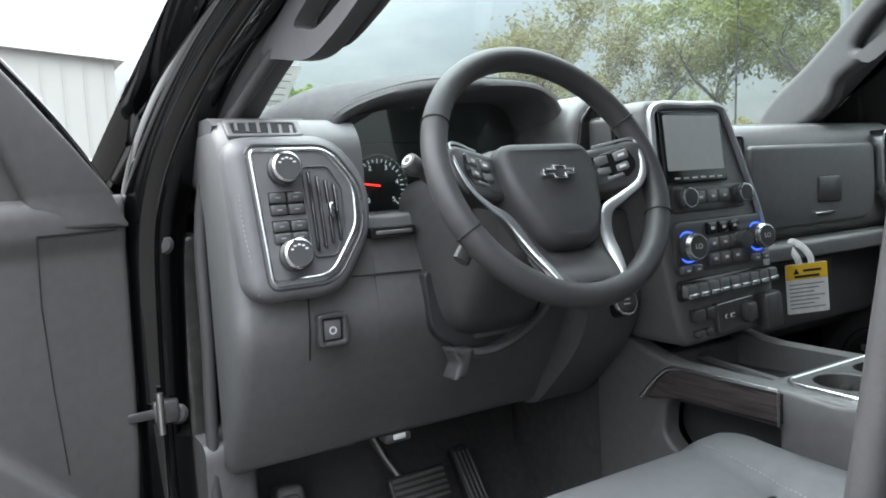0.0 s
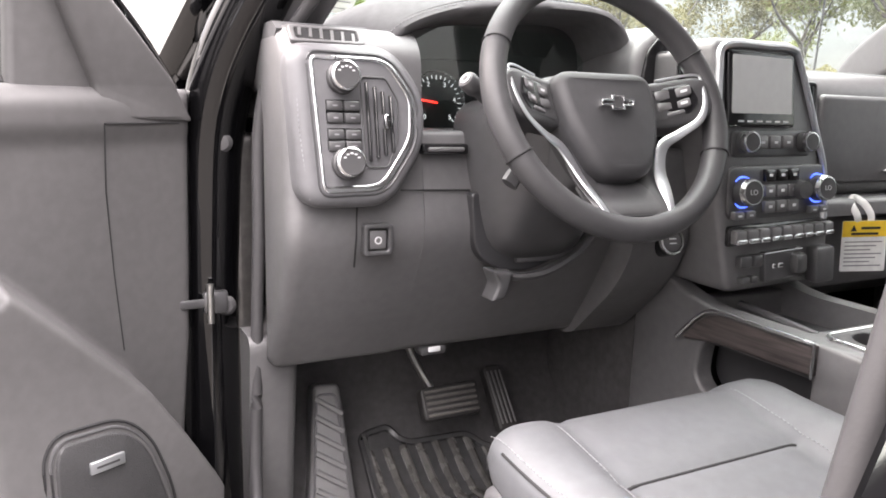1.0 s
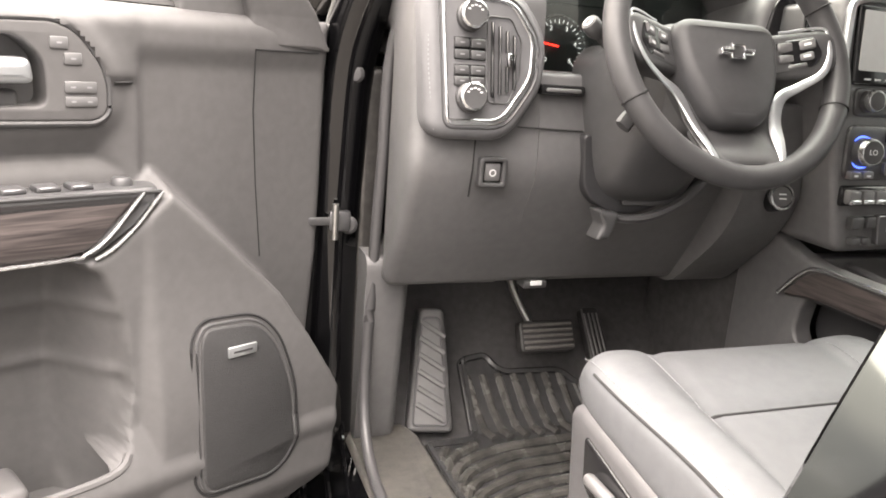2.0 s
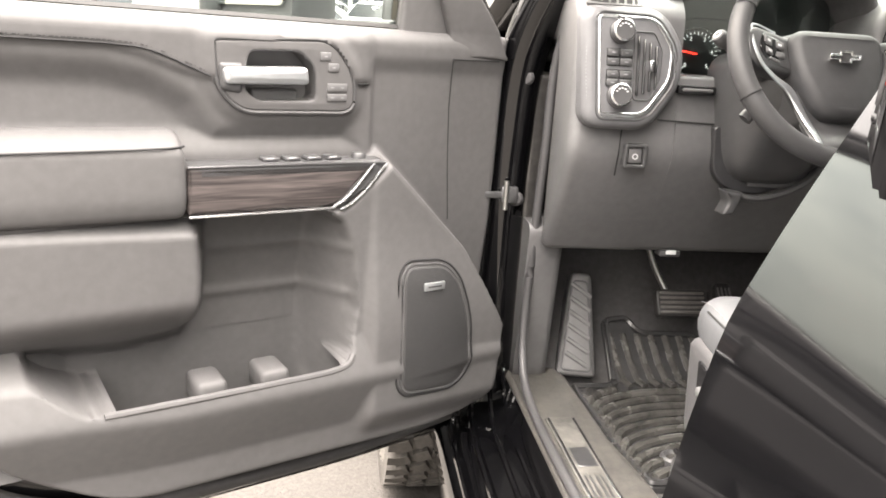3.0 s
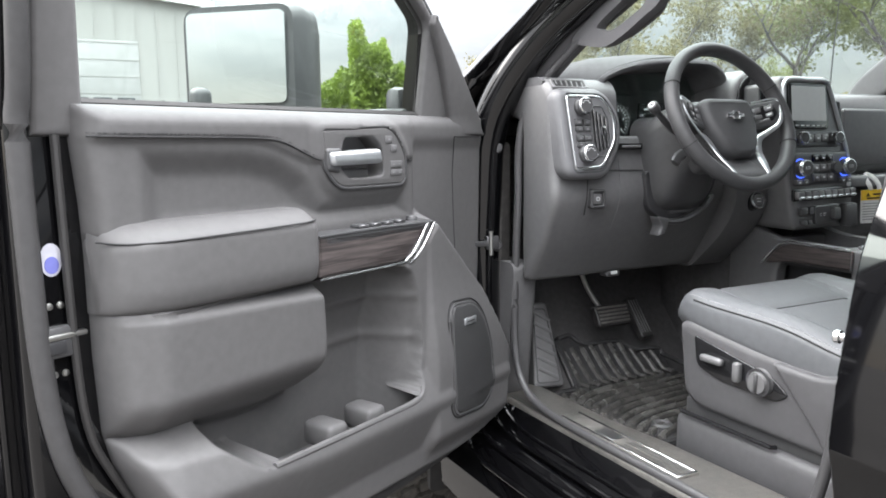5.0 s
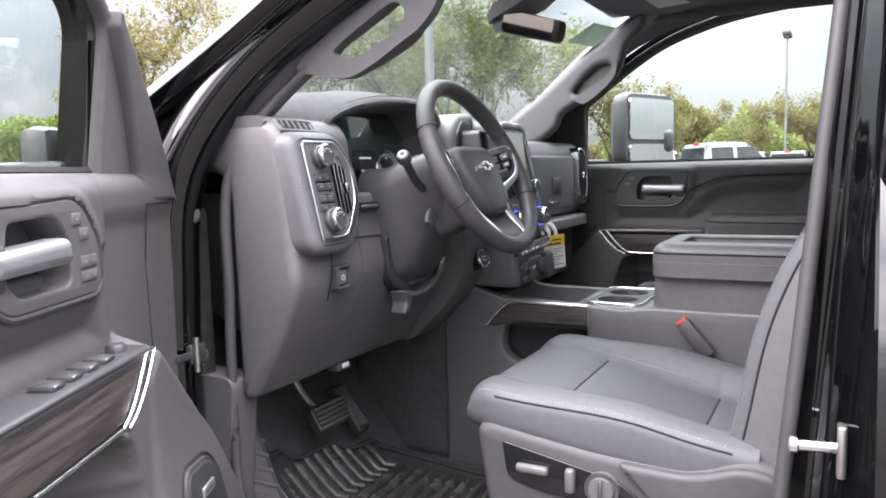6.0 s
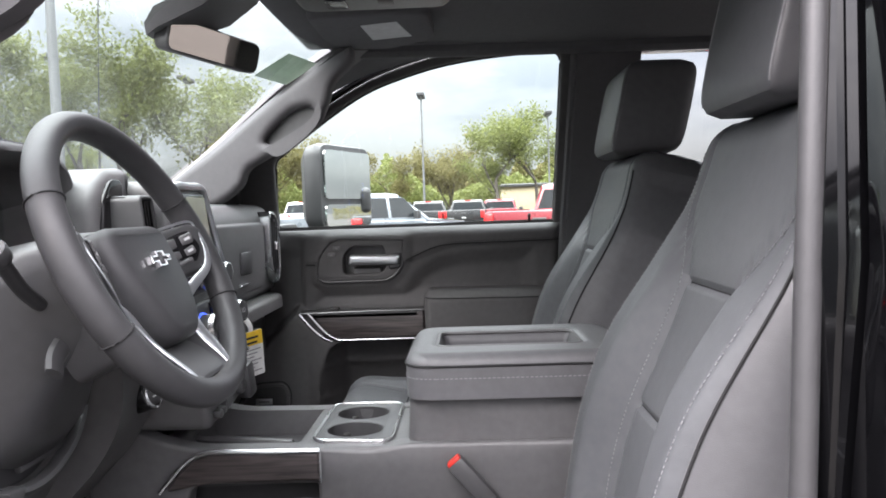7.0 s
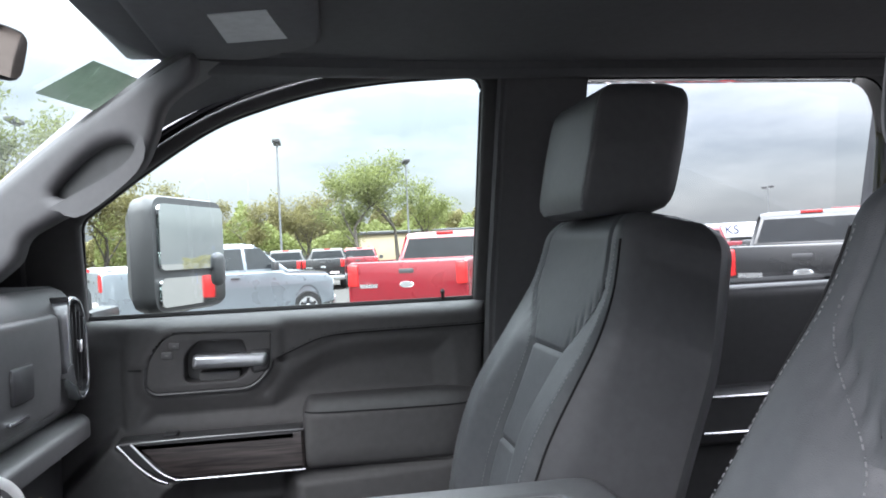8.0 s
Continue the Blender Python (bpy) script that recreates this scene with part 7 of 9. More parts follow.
    for k in (-1, 1):
        edge = [max(r, key=lambda p: k * (p.x - cx) * 1.0 + (p.y - hc.y + 0.22 * (p.z - hc.z)) * 1.3) + Vector((0, 0.0005, 0)) for r in rings[2:-2]]
        P("piping", tube(B(), edge, 0.0014, 6, up=(1, 0, 0)), THREAD, "pale piping", hr)
    for k in (-1, 1):
        P("post", tube(B(), [hc + Vector((k * 0.06, 0, -0.09)), hc + Vector((k * 0.06, 0.01, -0.18))], 0.007, 8), CHROME, "", hr)
    return s


seat("bucket_seat", "black leather driver's bucket seat with power switches", -0.402, -1, True)
seat("bucket_seat", "black leather passenger bucket seat", 0.505, 1, False)

# ---- centre console ----
con = thing("centre_console", "black centre console with wood-grain side trim and cupholders", "console")
C = lambda n, bm, mat, lab="", parent=con: part(n, bm, mat, parent, lab)
side = round_poly([(0.30, 1.16), (0.16, 1.105), (0.10, 1.092), (-0.13, 1.090), (-0.20, 1.085), (-0.26, 1.095), (-0.66, 1.095), (-0.68, 0.62), (0.30, 0.62)], [0.02, 0.05, 0.05, 0.02, 0.02, 0.02, 0.02, 0, 0])
pocket = round_poly([(0.12, 1.030), (-0.105, 1.028), (-0.105, 0.945), (-0.08, 0.925), (0.09, 0.925), (0.13, 0.955)], [0.03, 0.005, 0.01, 0.02, 0.03, 0.03])
C("side_panel", slab(B(), side, [pocket], -0.060, -0.098, 0.008, axes="yz"), PLASTIC, "black console side")
C("tunnel", slab(B(), round_poly([(0.27, 0.62), (0.27, 1.16), (0.62, 1.26), (0.62, 0.62)], 0.03), [], 0.15, -0.090, 0.03, axes="yz"), CARPET, "dark carpeted tunnel")
C("pocket_back", slab(B(), shrink(pocket, -0.01), [], -0.02, -0.035, axes="yz"), GAUGE, "dark open side pocket")
C("side_panel", slab(B(), side, [], 0.160, 0.205, 0.008, axes="yz"), PLASTIC)
wd = round_poly([(0.165, 1.020), (0.120, 1.070), (0.085, 1.088), (-0.112, 1.087), (-0.112, 1.037), (0.085, 1.036)], [0.02, 0.03, 0.02, 0.003, 0.003, 0.03])
w = C("wood_trim", slab(B(), wd, [], -0.09, -0.110, 0.005, axes="yz"), WOOD, "dark wood-grain side trim")
C("edging", tube(B(), curve([(-0.109, 0.170, 1.022), (-0.109, 0.122, 1.074), (-0.109, 0.085, 1.091), (-0.109, 0.0, 1.0905), (-0.109, -0.112, 1.090)], 6), 0.0045, 8), CHROME, "satin chrome edging", w)
C("edging", tube(B(), [(-0.110, -0.113, 1.091), (-0.110, -0.113, 1.035)], 0.0025, 6), CHROME, "", w)
# top: tray, cupholders
top_o = round_poly([(-0.0945, 0.20), (-0.0945, -0.27), (0.2015, -0.27), (0.2015, 0.20)], 0.02)
tray = round_poly([(-0.070, 0.16), (-0.060, -0.065), (0.190, -0.065), (0.190, 0.16)], 0.02)
cups = [[(cx + 0.047 * math.cos(a), -0.158 + 0.052 * math.sin(a)) for a in np.linspace(0, 2 * math.pi, 28, endpoint=False)] for cx in (0.002, 0.116)]
C("top_plate", slab(B(), top_o, [tray, *cups], 1.040, 1.090, 0.006, axes="xy"), PLASTIC, "black console top")
C("tray_floor", slab(B(), shrink(tray, -0.01), [], 1.02, 1.040, axes="xy"), PLASTIC_DARK, "open tray")
C("tray_wall", tube(B(), [(0.03, 0.15, 1.075), (0.0, -0.04, 1.07)], 0.008, 8), PLASTIC)
bez = round_poly([(-0.066, -0.086), (-0.076, -0.236), (0.192, -0.236), (0.196, -0.086)], 0.034)
C("cup_bezel", slab(B(), bez, [shrink(bez, 0.006)], 1.085, 1.0965, 0.003, axes="xy"), CHROME, "satin chrome cupholder surround")
C("cup_plate", slab(B(), shrink(bez, 0.005), [[(a, b) for a, b in c] for c in cups], 1.080, 1.0945, 0.002, axes="xy"), PLASTIC_DARK, "black cupholder insert")
for cx in (0.002, 0.116):
    bm = lathe(B(), [(0.0485, 0), (0.0465, 0), (0.040, -0.085), (0.0005, -0.086), (0.0005, -0.09), (0.0485, -0.09)], 28, Matrix.Translation((cx, -0.158, 1.093)) @ Matrix.Scale(1.11, 4, (0, 1, 0)), ring=True)
    cu = C("cupholder", bm, PLASTIC_DARK, "deep round cupholder")
    for a in (0.6, 2.7, 4.6):
        C("grip", box(B(), -0.006, 0.006, -0.008, 0.008, -0.05, -0.015, 0.003, 1, m=Matrix.Translation((cx, -0.158, 1.093)) @ Matrix.Rotation(a, 4, "Z") @ Matrix.Translation((0.038, 0, 0))), RUBBER, "", cu)
# armrest box and lid
C("armrest_box", slab(B(), round_poly([(-0.268, 1.195), (-0.262, 1.08), (-0.25, 1.04), (-0.66, 1.04), (-0.67, 1.195)], 0.02), [], 0.190, -0.082, 0.022, axes="yz", steps=5), PLASTIC, "black armrest box")
C("box_seam", tube(B(), [(-0.092, -0.262, 1.075), (-0.092, -0.66, 1.075)], 0.0015, 5), THREAD_DARK)
lid = round_poly([(-0.108, -0.262), (0.212, -0.262), (0.212, -0.66), (-0.108, -0.66)], 0.055)
well = round_poly([(-0.012, -0.325), (0.125, -0.325), (0.125, -0.570), (-0.012, -0.570)], 0.012)
l = C("lid", slab(B(), lid, [well], 1.172, 1.250, 0.024, axes="xy", steps=8), LEATHER_LIFTED, "padded armrest lid")
C("lid_tray", slab(B(), shrink(well, -0.004), [], 1.205, 1.212, axes="xy"), PLASTIC, "shallow tray in the lid", l)
C("tray_rim", tube(B(), [(u, v, 1.246) for u, v in shrink(well, -0.008)], 0.004, 6, closed=True), PLASTIC, "", l)
C("piping", tube(B(), [(u, v, 1.229) for u, v in shrink(lid, -0.0005)], 0.0022, 6, closed=True), THREAD_DARK, "", l)
C("stitching", stitches(B(), [(u, v, 1.208) for u, v in shrink(lid, -0.0008)] + [(lid[0][0], lid[0][1], 1.208)], 0.005, 0.003, 0.0010), THREAD, "pale stitching round the lid", l)
buckle = thing("seatbelt_buckle", "black seatbelt buckle with a red button", "buckle")
part("body", box(B(), -0.012, 0.012, -0.016, 0.016, -0.05, 0.05, 0.006, m=Matrix.Translation((-0.128, -0.375, 1.035)) @ Matrix.Rotation(radians(-40), 4, "X")), PLASTIC_DARK, buckle)
part("button", box(B(), -0.010, 0.010, -0.013, 0.013, 0.046, 0.054, 0.003, m=Matrix.Translation((-0.128, -0.375, 1.035)) @ Matrix.Rotation(radians(-40), 4, "X")), RED, buckle, "bright red release button")

# ---- overhead ----
vis = thing("sun_visor", "folded charcoal sun visor with a paper label", "sun visor")
part("panel", slab(B(), round_poly([(0.22, -0.05), (0.54, -0.05), (0.56, -0.20), (0.46, -0.315), (0.22, -0.31)], 0.03), [], 1.930, 1.905, 0.010, axes="xy"), VISOR, vis)
part("label", slab(B(), [(0.300, -0.158), (0.440, -0.168), (0.415, -0.262), (0.278, -0.240)], [], 1.906, 1.9036, axes="xy"), surface("grey_label", (0.42, 0.43, 0.44), 0.6), vis, "grey printed label")
vis = thing("sun_visor", "folded charcoal sun visor over the steering wheel", "sun visor")
part("panel", slab(B(), round_poly([(-0.57, -0.05), (-0.20, -0.05), (-0.20, -0.27), (-0.40, -0.325), (-0.59, -0.30)], 0.03), [], 1.930, 1.905, 0.010, axes="xy"), VISOR, vis)
oc = thing("overhead_console", "dark overhead console with small lamps", "overhead console")
part("body", slab(B(), round_poly([(-0.06, -0.06), (0.17, -0.06), (0.17, -0.36), (-0.06, -0.36)], 0.04), [], 1.932, 1.900, 0.015, axes="xy"), PLASTIC_DARK, oc)
for x in (0.01, 0.10):
    part("lamp", slab(B(), round_poly([(x - 0.03, -0.12), (x + 0.03, -0.12), (x + 0.03, -0.16), (x - 0.03, -0.16)], 0.01), [], 1.901, 1.897, 0.001, axes="xy"), GLOSS_BLACK, oc)
    part("switch", box(B(), x - 0.02, x + 0.02, -0.25, -0.22, 1.895, 1.902, 0.003), PLASTIC, oc)
rv = thing("rear_view_mirror", "black-rimmed rear view mirror on the windscreen", "mirror")
f = face_to((0.110, 0.105, 1.828), (-0.47, -0.86, -0.225))
ring = round_poly([(-0.118, -0.030), (0.118, -0.030), (0.118, 0.034), (-0.118, 0.034)], 0.02)
part("housing", slab(B(), ring, [], -0.03, 0.004, 0.006, axes="xy"), PLASTIC_DARK, rv, "", f @ Matrix.Rotation(radians(-4), 4, "Z"))
part("mirror_glass", slab(B(), shrink(ring, 0.004), [], 0.002, 0.0055, axes="xy"), MIRROR_BROWN, rv, "mirror glass", f @ Matrix.Rotation(radians(-4), 4, "Z"))
bm = B()
loft(bm, [[(0.05 + a, y, z + b * k) for a, b in ((-0.09 * w, 0.012), (0.09 * w, 0.012), (0.075 * w, -0.022), (-0.075 * w, -0.022))] for y, z, w, k in ((0.02, 1.925, 1.0, 0.5), (0.08, 1.895, 1.05, 1.0), (0.17, 1.865, 0.8, 1.0), (0.20, 1.848, 0.5, 0.6))])
part("sensor_cover", bm, PLASTIC_DARK, rv, "black sensor cover on the glass")
part("stem", tube(B(), [(0.10, 0.15, 1.85), (0.11, 0.11, 1.835)], 0.012, 8), PLASTIC_DARK, rv)


def on_glass(x, f, lift=0.006):
    """A place on the windscreen's inner face: f from the top down."""
    t = (x - CX) / (0.57 + 0.27 * f)
    bow = 0.16 * (1 - t * t)
    a, b = Vector((CX + t * 0.57, -0.04 + bow * 0.55, 1.94)), Vector((CX + t * 0.84, 0.72 + bow, 1.465))
    return a.lerp(b, f) + Vector((0, -0.5, -0.8)) * lift


def glass_sticker(name, label, x0, x1, f0, f1, material):
    st = thing(name, label, "sticker")
    bm = B()
    bm.faces.new([bm.verts.new(on_glass(x, f)) for x, f in ((x0, f0), (x1, f0), (x1, f1), (x0, f1))])
    bmesh.ops.solidify(bm, geom=bm.faces[:], thickness=0.0012)
    part("sheet", bm, material, st)
    return st


glass_sticker("windscreen_sticker", "grey-green square sticker seen from behind", 0.510, 0.662, 0.082, 0.190, surface("grey_green_sheet", (0.20, 0.235, 0.20), 0.7))
ws2 = glass_sticker("windscreen_sticker", "white printed sticker at the foot of the windscreen", -0.69, -0.625, 0.60, 0.72, surface("grey_sticker_back", (0.42, 0.42, 0.41), 0.7))
for k in range(5):
    f0 = 0.62 + 0.02 * k
    bm = B()
    bm.faces.new([bm.verts.new(on_glass(x, f, 0.0085)) for x, f in ((-0.683, f0), (-0.640 + 0.004 * (k % 2), f0), (-0.640 + 0.004 * (k % 2), f0 + 0.003), (-0.683, f0 + 0.003))])
    bmesh.ops.solidify(bm, geom=bm.faces[:], thickness=0.0006)
    part("print_bar", bm, DARK_TRIM, ws2)

# grab handles: a loop moulded onto each front pillar
def pillar_handle(label, fr, outline, hole, thick):
    """fr takes (y, z) and a depth towards the cab to the world."""
    gh = thing("grab_handle", label, "grab handle")
    bm = slab(B(), [(p.x, p.y) for p in curve([(a, b, 0) for a, b in outline], 4, closed=True)], [[(p.x, p.y) for p in curve([(a, b, 0) for a, b in hole], 4, closed=True)]], -thick, thick * 0.45, thick * 0.72, axes="yz", steps=7)
    for v in bm.verts:
        v.co = fr(v.co)
    part("loop", bm, PILLAR, gh, "", None, 60)
    for path, d in ((outline, 0.0), (hole, 0.0)):
        ring = [fr(Vector((-thick * 0.30, p.x, p.y))) for p in curve([(a, b, 0) for a, b in (shrink(path, 0.002 if path is outline else -0.002))], 4, closed=True)]
        part("parting_line", tube(B(), ring, 0.0012, 5, closed=True), PLASTIC, gh)
    return gh


pillar_handle("grey moulded grab handle loop on the driver's front pillar", lambda c: Vector((-0.649 - 0.33 * c.y + c.x, c.y, c.z)),
              [(0.250, 1.640), (0.205, 1.620), (0.155, 1.615), (0.110, 1.637), (0.059, 1.673), (0.020, 1.703), (-0.010, 1.750), (-0.030, 1.83), (0.0, 1.875), (0.07, 1.815), (0.17, 1.715)],
              [(0.178, 1.668), (0.162, 1.655), (0.138, 1.652), (0.097, 1.674), (0.058, 1.702), (0.050, 1.731), (0.068, 1.746), (0.101, 1.728)], 0.030)
pas = lambda c: Vector((0.51 + 0.30 * c.y - c.x, c.y, c.z))
hollow = [(0.132, 1.690), (0.112, 1.675), (0.085, 1.669), (0.005, 1.726), (0.002, 1.762), (0.061, 1.752)]
gh = pillar_handle("grey moulded grab handle on the passenger's front pillar", pas,
                   [(0.412, 1.588), (0.266, 1.678), (0.127, 1.773), (-0.006, 1.851), (-0.075, 1.886), (-0.110, 1.900), (-0.110, 1.860), (-0.060, 1.817), (-0.039, 1.761), (0.001, 1.705), (0.133, 1.641), (0.185, 1.613), (0.211, 1.568), (0.30, 1.52), (0.46, 1.50)], hollow, 0.030)
bm = slab(B(), shrink(round_poly(hollow, 0.02, 4), -0.012), [], -0.040, -0.016, axes="yz")
for v in bm.verts:
    v.co = pas(v.co)
# Darker plastic than the pillar's: the recess's shade is put into the colour.
part("hollow_back", bm, PLASTIC_DARK, gh, "recess behind the grip, shade put into its darker plastic")
bm = thing("door_striker", "bright zinc door striker on the pillar", "striker")
part("plate", box(B(), -0.892, -0.862, -0.680, -0.668, 1.040, 1.108, 0.004), STEEL, bm)
part("pin", lathe(B(), [(0.0075, 0), (0.0075, 0.045), (0.011, 0.047), (0.011, 0.055), (0.001, 0.057)], 16, face_to((-0.876, -0.669, 1.076), (-0.15, 1, 0))), BRIGHT, bm)

# ---- the lot round the truck ----
def aim(bearing, dist, eye=(-1.2, -0.6)):
    """A place by its bearing, clockwise from straight ahead, and distance."""
    a = radians(bearing)
    return eye[0] + dist * math.sin(a), eye[1] + dist * math.cos(a)


BARK = surface("grey_bark", (0.07, 0.06, 0.05), 0.9, bump=0.5, grain=40, dist=0.01, vary=0.3)


def leafy(name, lo, hi):
    m = surface(name, lo, 0.7, second=hi, bump=0, patches=0.8, scale=0.4)
    b = m.node_tree.nodes["Principled BSDF"]
    # thin leaves let some light through
    n, l = m.node_tree.nodes, m.node_tree.links
    tr, mx = n.new("ShaderNodeBsdfTranslucent"), n.new("ShaderNodeMixShader")
    mix = next(k for k in n if k.type == "MIX")
    l.new(mix.outputs["Result"], tr.inputs["Color"])
    mx.inputs["Fac"].default_value = 0.45
    l.new(b.outputs["BSDF"], mx.inputs[1])
    l.new(tr.outputs["BSDF"], mx.inputs[2])
    l.new(mx.outputs["Shader"], n["Material Output"].inputs["Surface"])
    return m


# Leaf colours are lifted for the pale veil of glass and haze before them.
LEAF = [leafy("fresh_spring_leaves", (0.12, 0.145, 0.040), (0.25, 0.275, 0.090)), leafy("olive_spring_leaves", (0.12, 0.11, 0.05), (0.25, 0.225, 0.085)), leafy("deep_green_leaves", (0.09, 0.14, 0.022), (0.22, 0.30, 0.055))]


def tree(x, y, h, spread, leaves, mat, seed, label, leaf=0.128):
    """A tapered trunk that forks into limbs and twigs, with loose small leaves round the twigs."""
    rng = random.Random(seed)
    t = thing("tree", label, "tree", group="trees round the lot")
    z0 = lot_z(x, y)
    wood, tips = B(), []

    def limb(p, d, length, r, level):
        n = 4
        pts, rad, q = [p], [r], p.copy()
        for i in range(n):
            d = (d + Vector((rng.uniform(-1, 1), rng.uniform(-1, 1), rng.uniform(-0.3, 0.6))) * 0.16).normalized()
            q = q + d * (length / n)
            pts.append(q.copy())
            rad.append(max(0.008, r * (1 - 0.55 * (i + 1) / n)))
        tube(wood, pts, rad, 6 if level < 2 else 4)
        if level >= 1:
            tips.extend(pts[1:])
        if level < 4:
            for k in range(rng.choice((2, 3, 3)) + (1 if level == 0 else 0)):
                side = Vector((rng.uniform(-1, 1), rng.uniform(-1, 1), 0)).normalized()
                nd = (d * 0.75 + side * rng.uniform(0.45, 1.0) * spread + Vector((0, 0, 0.22))).normalized()
                at = pts[rng.choice((2, 3, 4, 4))]
                limb(at, nd, length * rng.uniform(0.58, 0.82), rad[-1] * 0.85, level + 1)

    limb(Vector((x, y, z0 - 0.2)), Vector((rng.uniform(-0.08, 0.08), rng.uniform(-0.08, 0.08), 1)), h * 0.30, h * 0.019, 0)
    part("trunk", wood, BARK, t, "grey forking trunk and bare limbs")
    verts, faces = [], []
    for i in range(int(leaves * 2.8)):
        p = rng.choice(tips) + Vector((rng.gauss(0, 1), rng.gauss(0, 1), rng.gauss(0, 0.8))) * h * 0.030
        s = leaf * rng.uniform(0.5, 1.3)
        a, b = (Vector((rng.gauss(0, 1), rng.gauss(0, 1), rng.gauss(0, 1))).normalized() * s for _ in "ab")
        k = len(verts)
        verts += [p - a, p + b * 0.5, p + a, p - b * 0.5]
        faces.append((k, k + 1, k + 2, k + 3))
    me = bpy.data.meshes.new("crown")
    me.from_pydata([tuple(v) for v in verts], [], faces)
    me.materials.append(mat)
    ob = new("crown", me)
    ob.parent = t
    tagged(ob, "thin crown of small fresh leaves")
    return t


for i, (bear, dist, h, sp, n, m) in enumerate(((43, 44, 14.5, 1.15, 2600, 1), (36, 62, 10, 1.0, 1600, 1), (58, 40, 14.5, 1.15, 3200, 0), (66, 42, 14, 1.0, 3800, 0), (70.5, 43, 12.5, 0.9, 3400, 0), (74.5, 48, 10, 1.0, 2600, 1), (79, 62, 10, 0.9, 900, 1), (84, 66, 9, 0.9, 1200, 1),
                                              (88.5, 64, 11, 1.0, 2600, 1), (92.6, 60, 13.5, 1.1, 2800, 0), (95.2, 62, 12.5, 1.1, 2600, 0), (97.5, 66, 11, 1.0, 2000, 0), (39.2, 38, 12.5, 1.1, 2600, 1), (53, 42, 14, 1.1, 2800, 0), (47.5, 46, 13, 1.1, 2400, 1), (62.5, 42, 14, 1.1, 3400, 0), (50, 75, 9, 1.0, 2200, 0), (62, 80, 11, 1.0, 2600, 0), (30, 70, 8, 1.0, 2000, 1))):
    x, y = aim(bear, dist)
    tree(x, y, h, sp, n, LEAF[m], 11 + i, ("tall tree in thin spring leaf at the edge of the lot", "sparse budding tree with bare grey limbs")[m])


def thicket(name, label, b0, b1, dist, h, n, mat, seed, leaf=0.24):
    """A far belt of bushes: many small leaf clumps in uneven heaps."""
    rng = random.Random(seed)
    verts, faces = [], []
    for i in range(n * 3):
        b = rng.uniform(b0, b1)
        top = h * (0.55 + 0.45 * noise.noise(Vector((b * 0.22, seed, 0))) + 0.22 * noise.noise(Vector((b * 0.9, seed, 3))))
        x, y = aim(b, dist + rng.uniform(-4, 4))
        p = Vector((x, y, lot_z(x, y) + max(0.4, top) * rng.random() ** 0.7))
        s = leaf * rng.uniform(0.5, 1.2)
        a, c = (Vector((rng.gauss(0, 1), rng.gauss(0, 1), rng.gauss(0, 1))).normalized() * s for _ in "ab")
        k = len(verts)
        verts += [tuple(p - a), tuple(p + c * 0.6), tuple(p + a), tuple(p - c * 0.6)]
        faces.append((k, k + 1, k + 2, k + 3))
    me = bpy.data.meshes.new(name)
    me.from_pydata(verts, [], faces)
    me.materials.append(mat)
    return tagged(new(name, me), label, "bushes", kind="stuff")


thicket("far_bushes", "bright green bushes ahead of the lot", 12, 38, 62, 6.5, 9000, LEAF[2], 3)
thicket("far_bushes", "tall bright green bush ahead of the lot", 20.2, 24.6, 60, 10.5, 3500, LEAF[2], 8)
thicket("far_woods", "olive and green woods behind the lot", 36, 76, 88, 6.5, 12000, LEAF[1], 4)
thicket("far_woods", "olive and green woods behind the parked trucks", 74, 101, 84, 8.0, 11000, LEAF[0], 5)
thicket("far_woods", "olive woods rising behind the parked trucks, haze put into the leaf colour", 76, 103, 100, 12.5, 11000, LEAF[1], 9, 0.36)
thicket("far_woods", "low brown woods on the skyline", 98, 140, 170, 5.0, 5000, LEAF[1], 6)

POLE = surface("galvanised_pole", (0.22, 0.225, 0.23), 0.5, metal=0.6, bump=0.05)


def lot_lamp(x, y, h, heads, r=0.09):
    t = thing("lot_lamp", "tall galvanised lamp pole with floodlights", "lamp", group="lamps in the lot")
    z = lot_z(x, y)
    part("pole", tube(B(), [(x, y, z), (x, y, z + h)], [r, r * 0.6], 10), POLE, t)
    part("crossarm", box(B(), x - 0.7, x + 0.7, y - 0.05, y + 0.05, z + h - 0.15, z + h - 0.05, 0.01), POLE, t)
    for k in range(heads):
        xx = x - 0.7 + 1.4 * k / max(1, heads - 1)
        part("flood_head", box(B(), xx - 0.22, xx + 0.22, y - 0.25, y + 0.25, z + h - 0.02, z + h + 0.22, 0.04), PLASTIC_DARK, t)
    return t


for bear, dist, h, heads, r in ((86.5, 52, 9.2, 3, 0.09), (96.0, 60, 8.6, 3, 0.09), (69.5, 50, 9.5, 4, 0.09), (61.0, 52, 10.5, 2, 0.10), (114, 70, 10, 2, 0.09), (103, 90, 9, 3, 0.09), (122, 95, 7, 2, 0.07)):
    x, y = aim(bear, dist)
    lot_lamp(x, y, h, heads, r)
x, y = aim(61.3, 22, (-1.5, -0.5))
lot_lamp(x, y, 12, 2, 0.15)

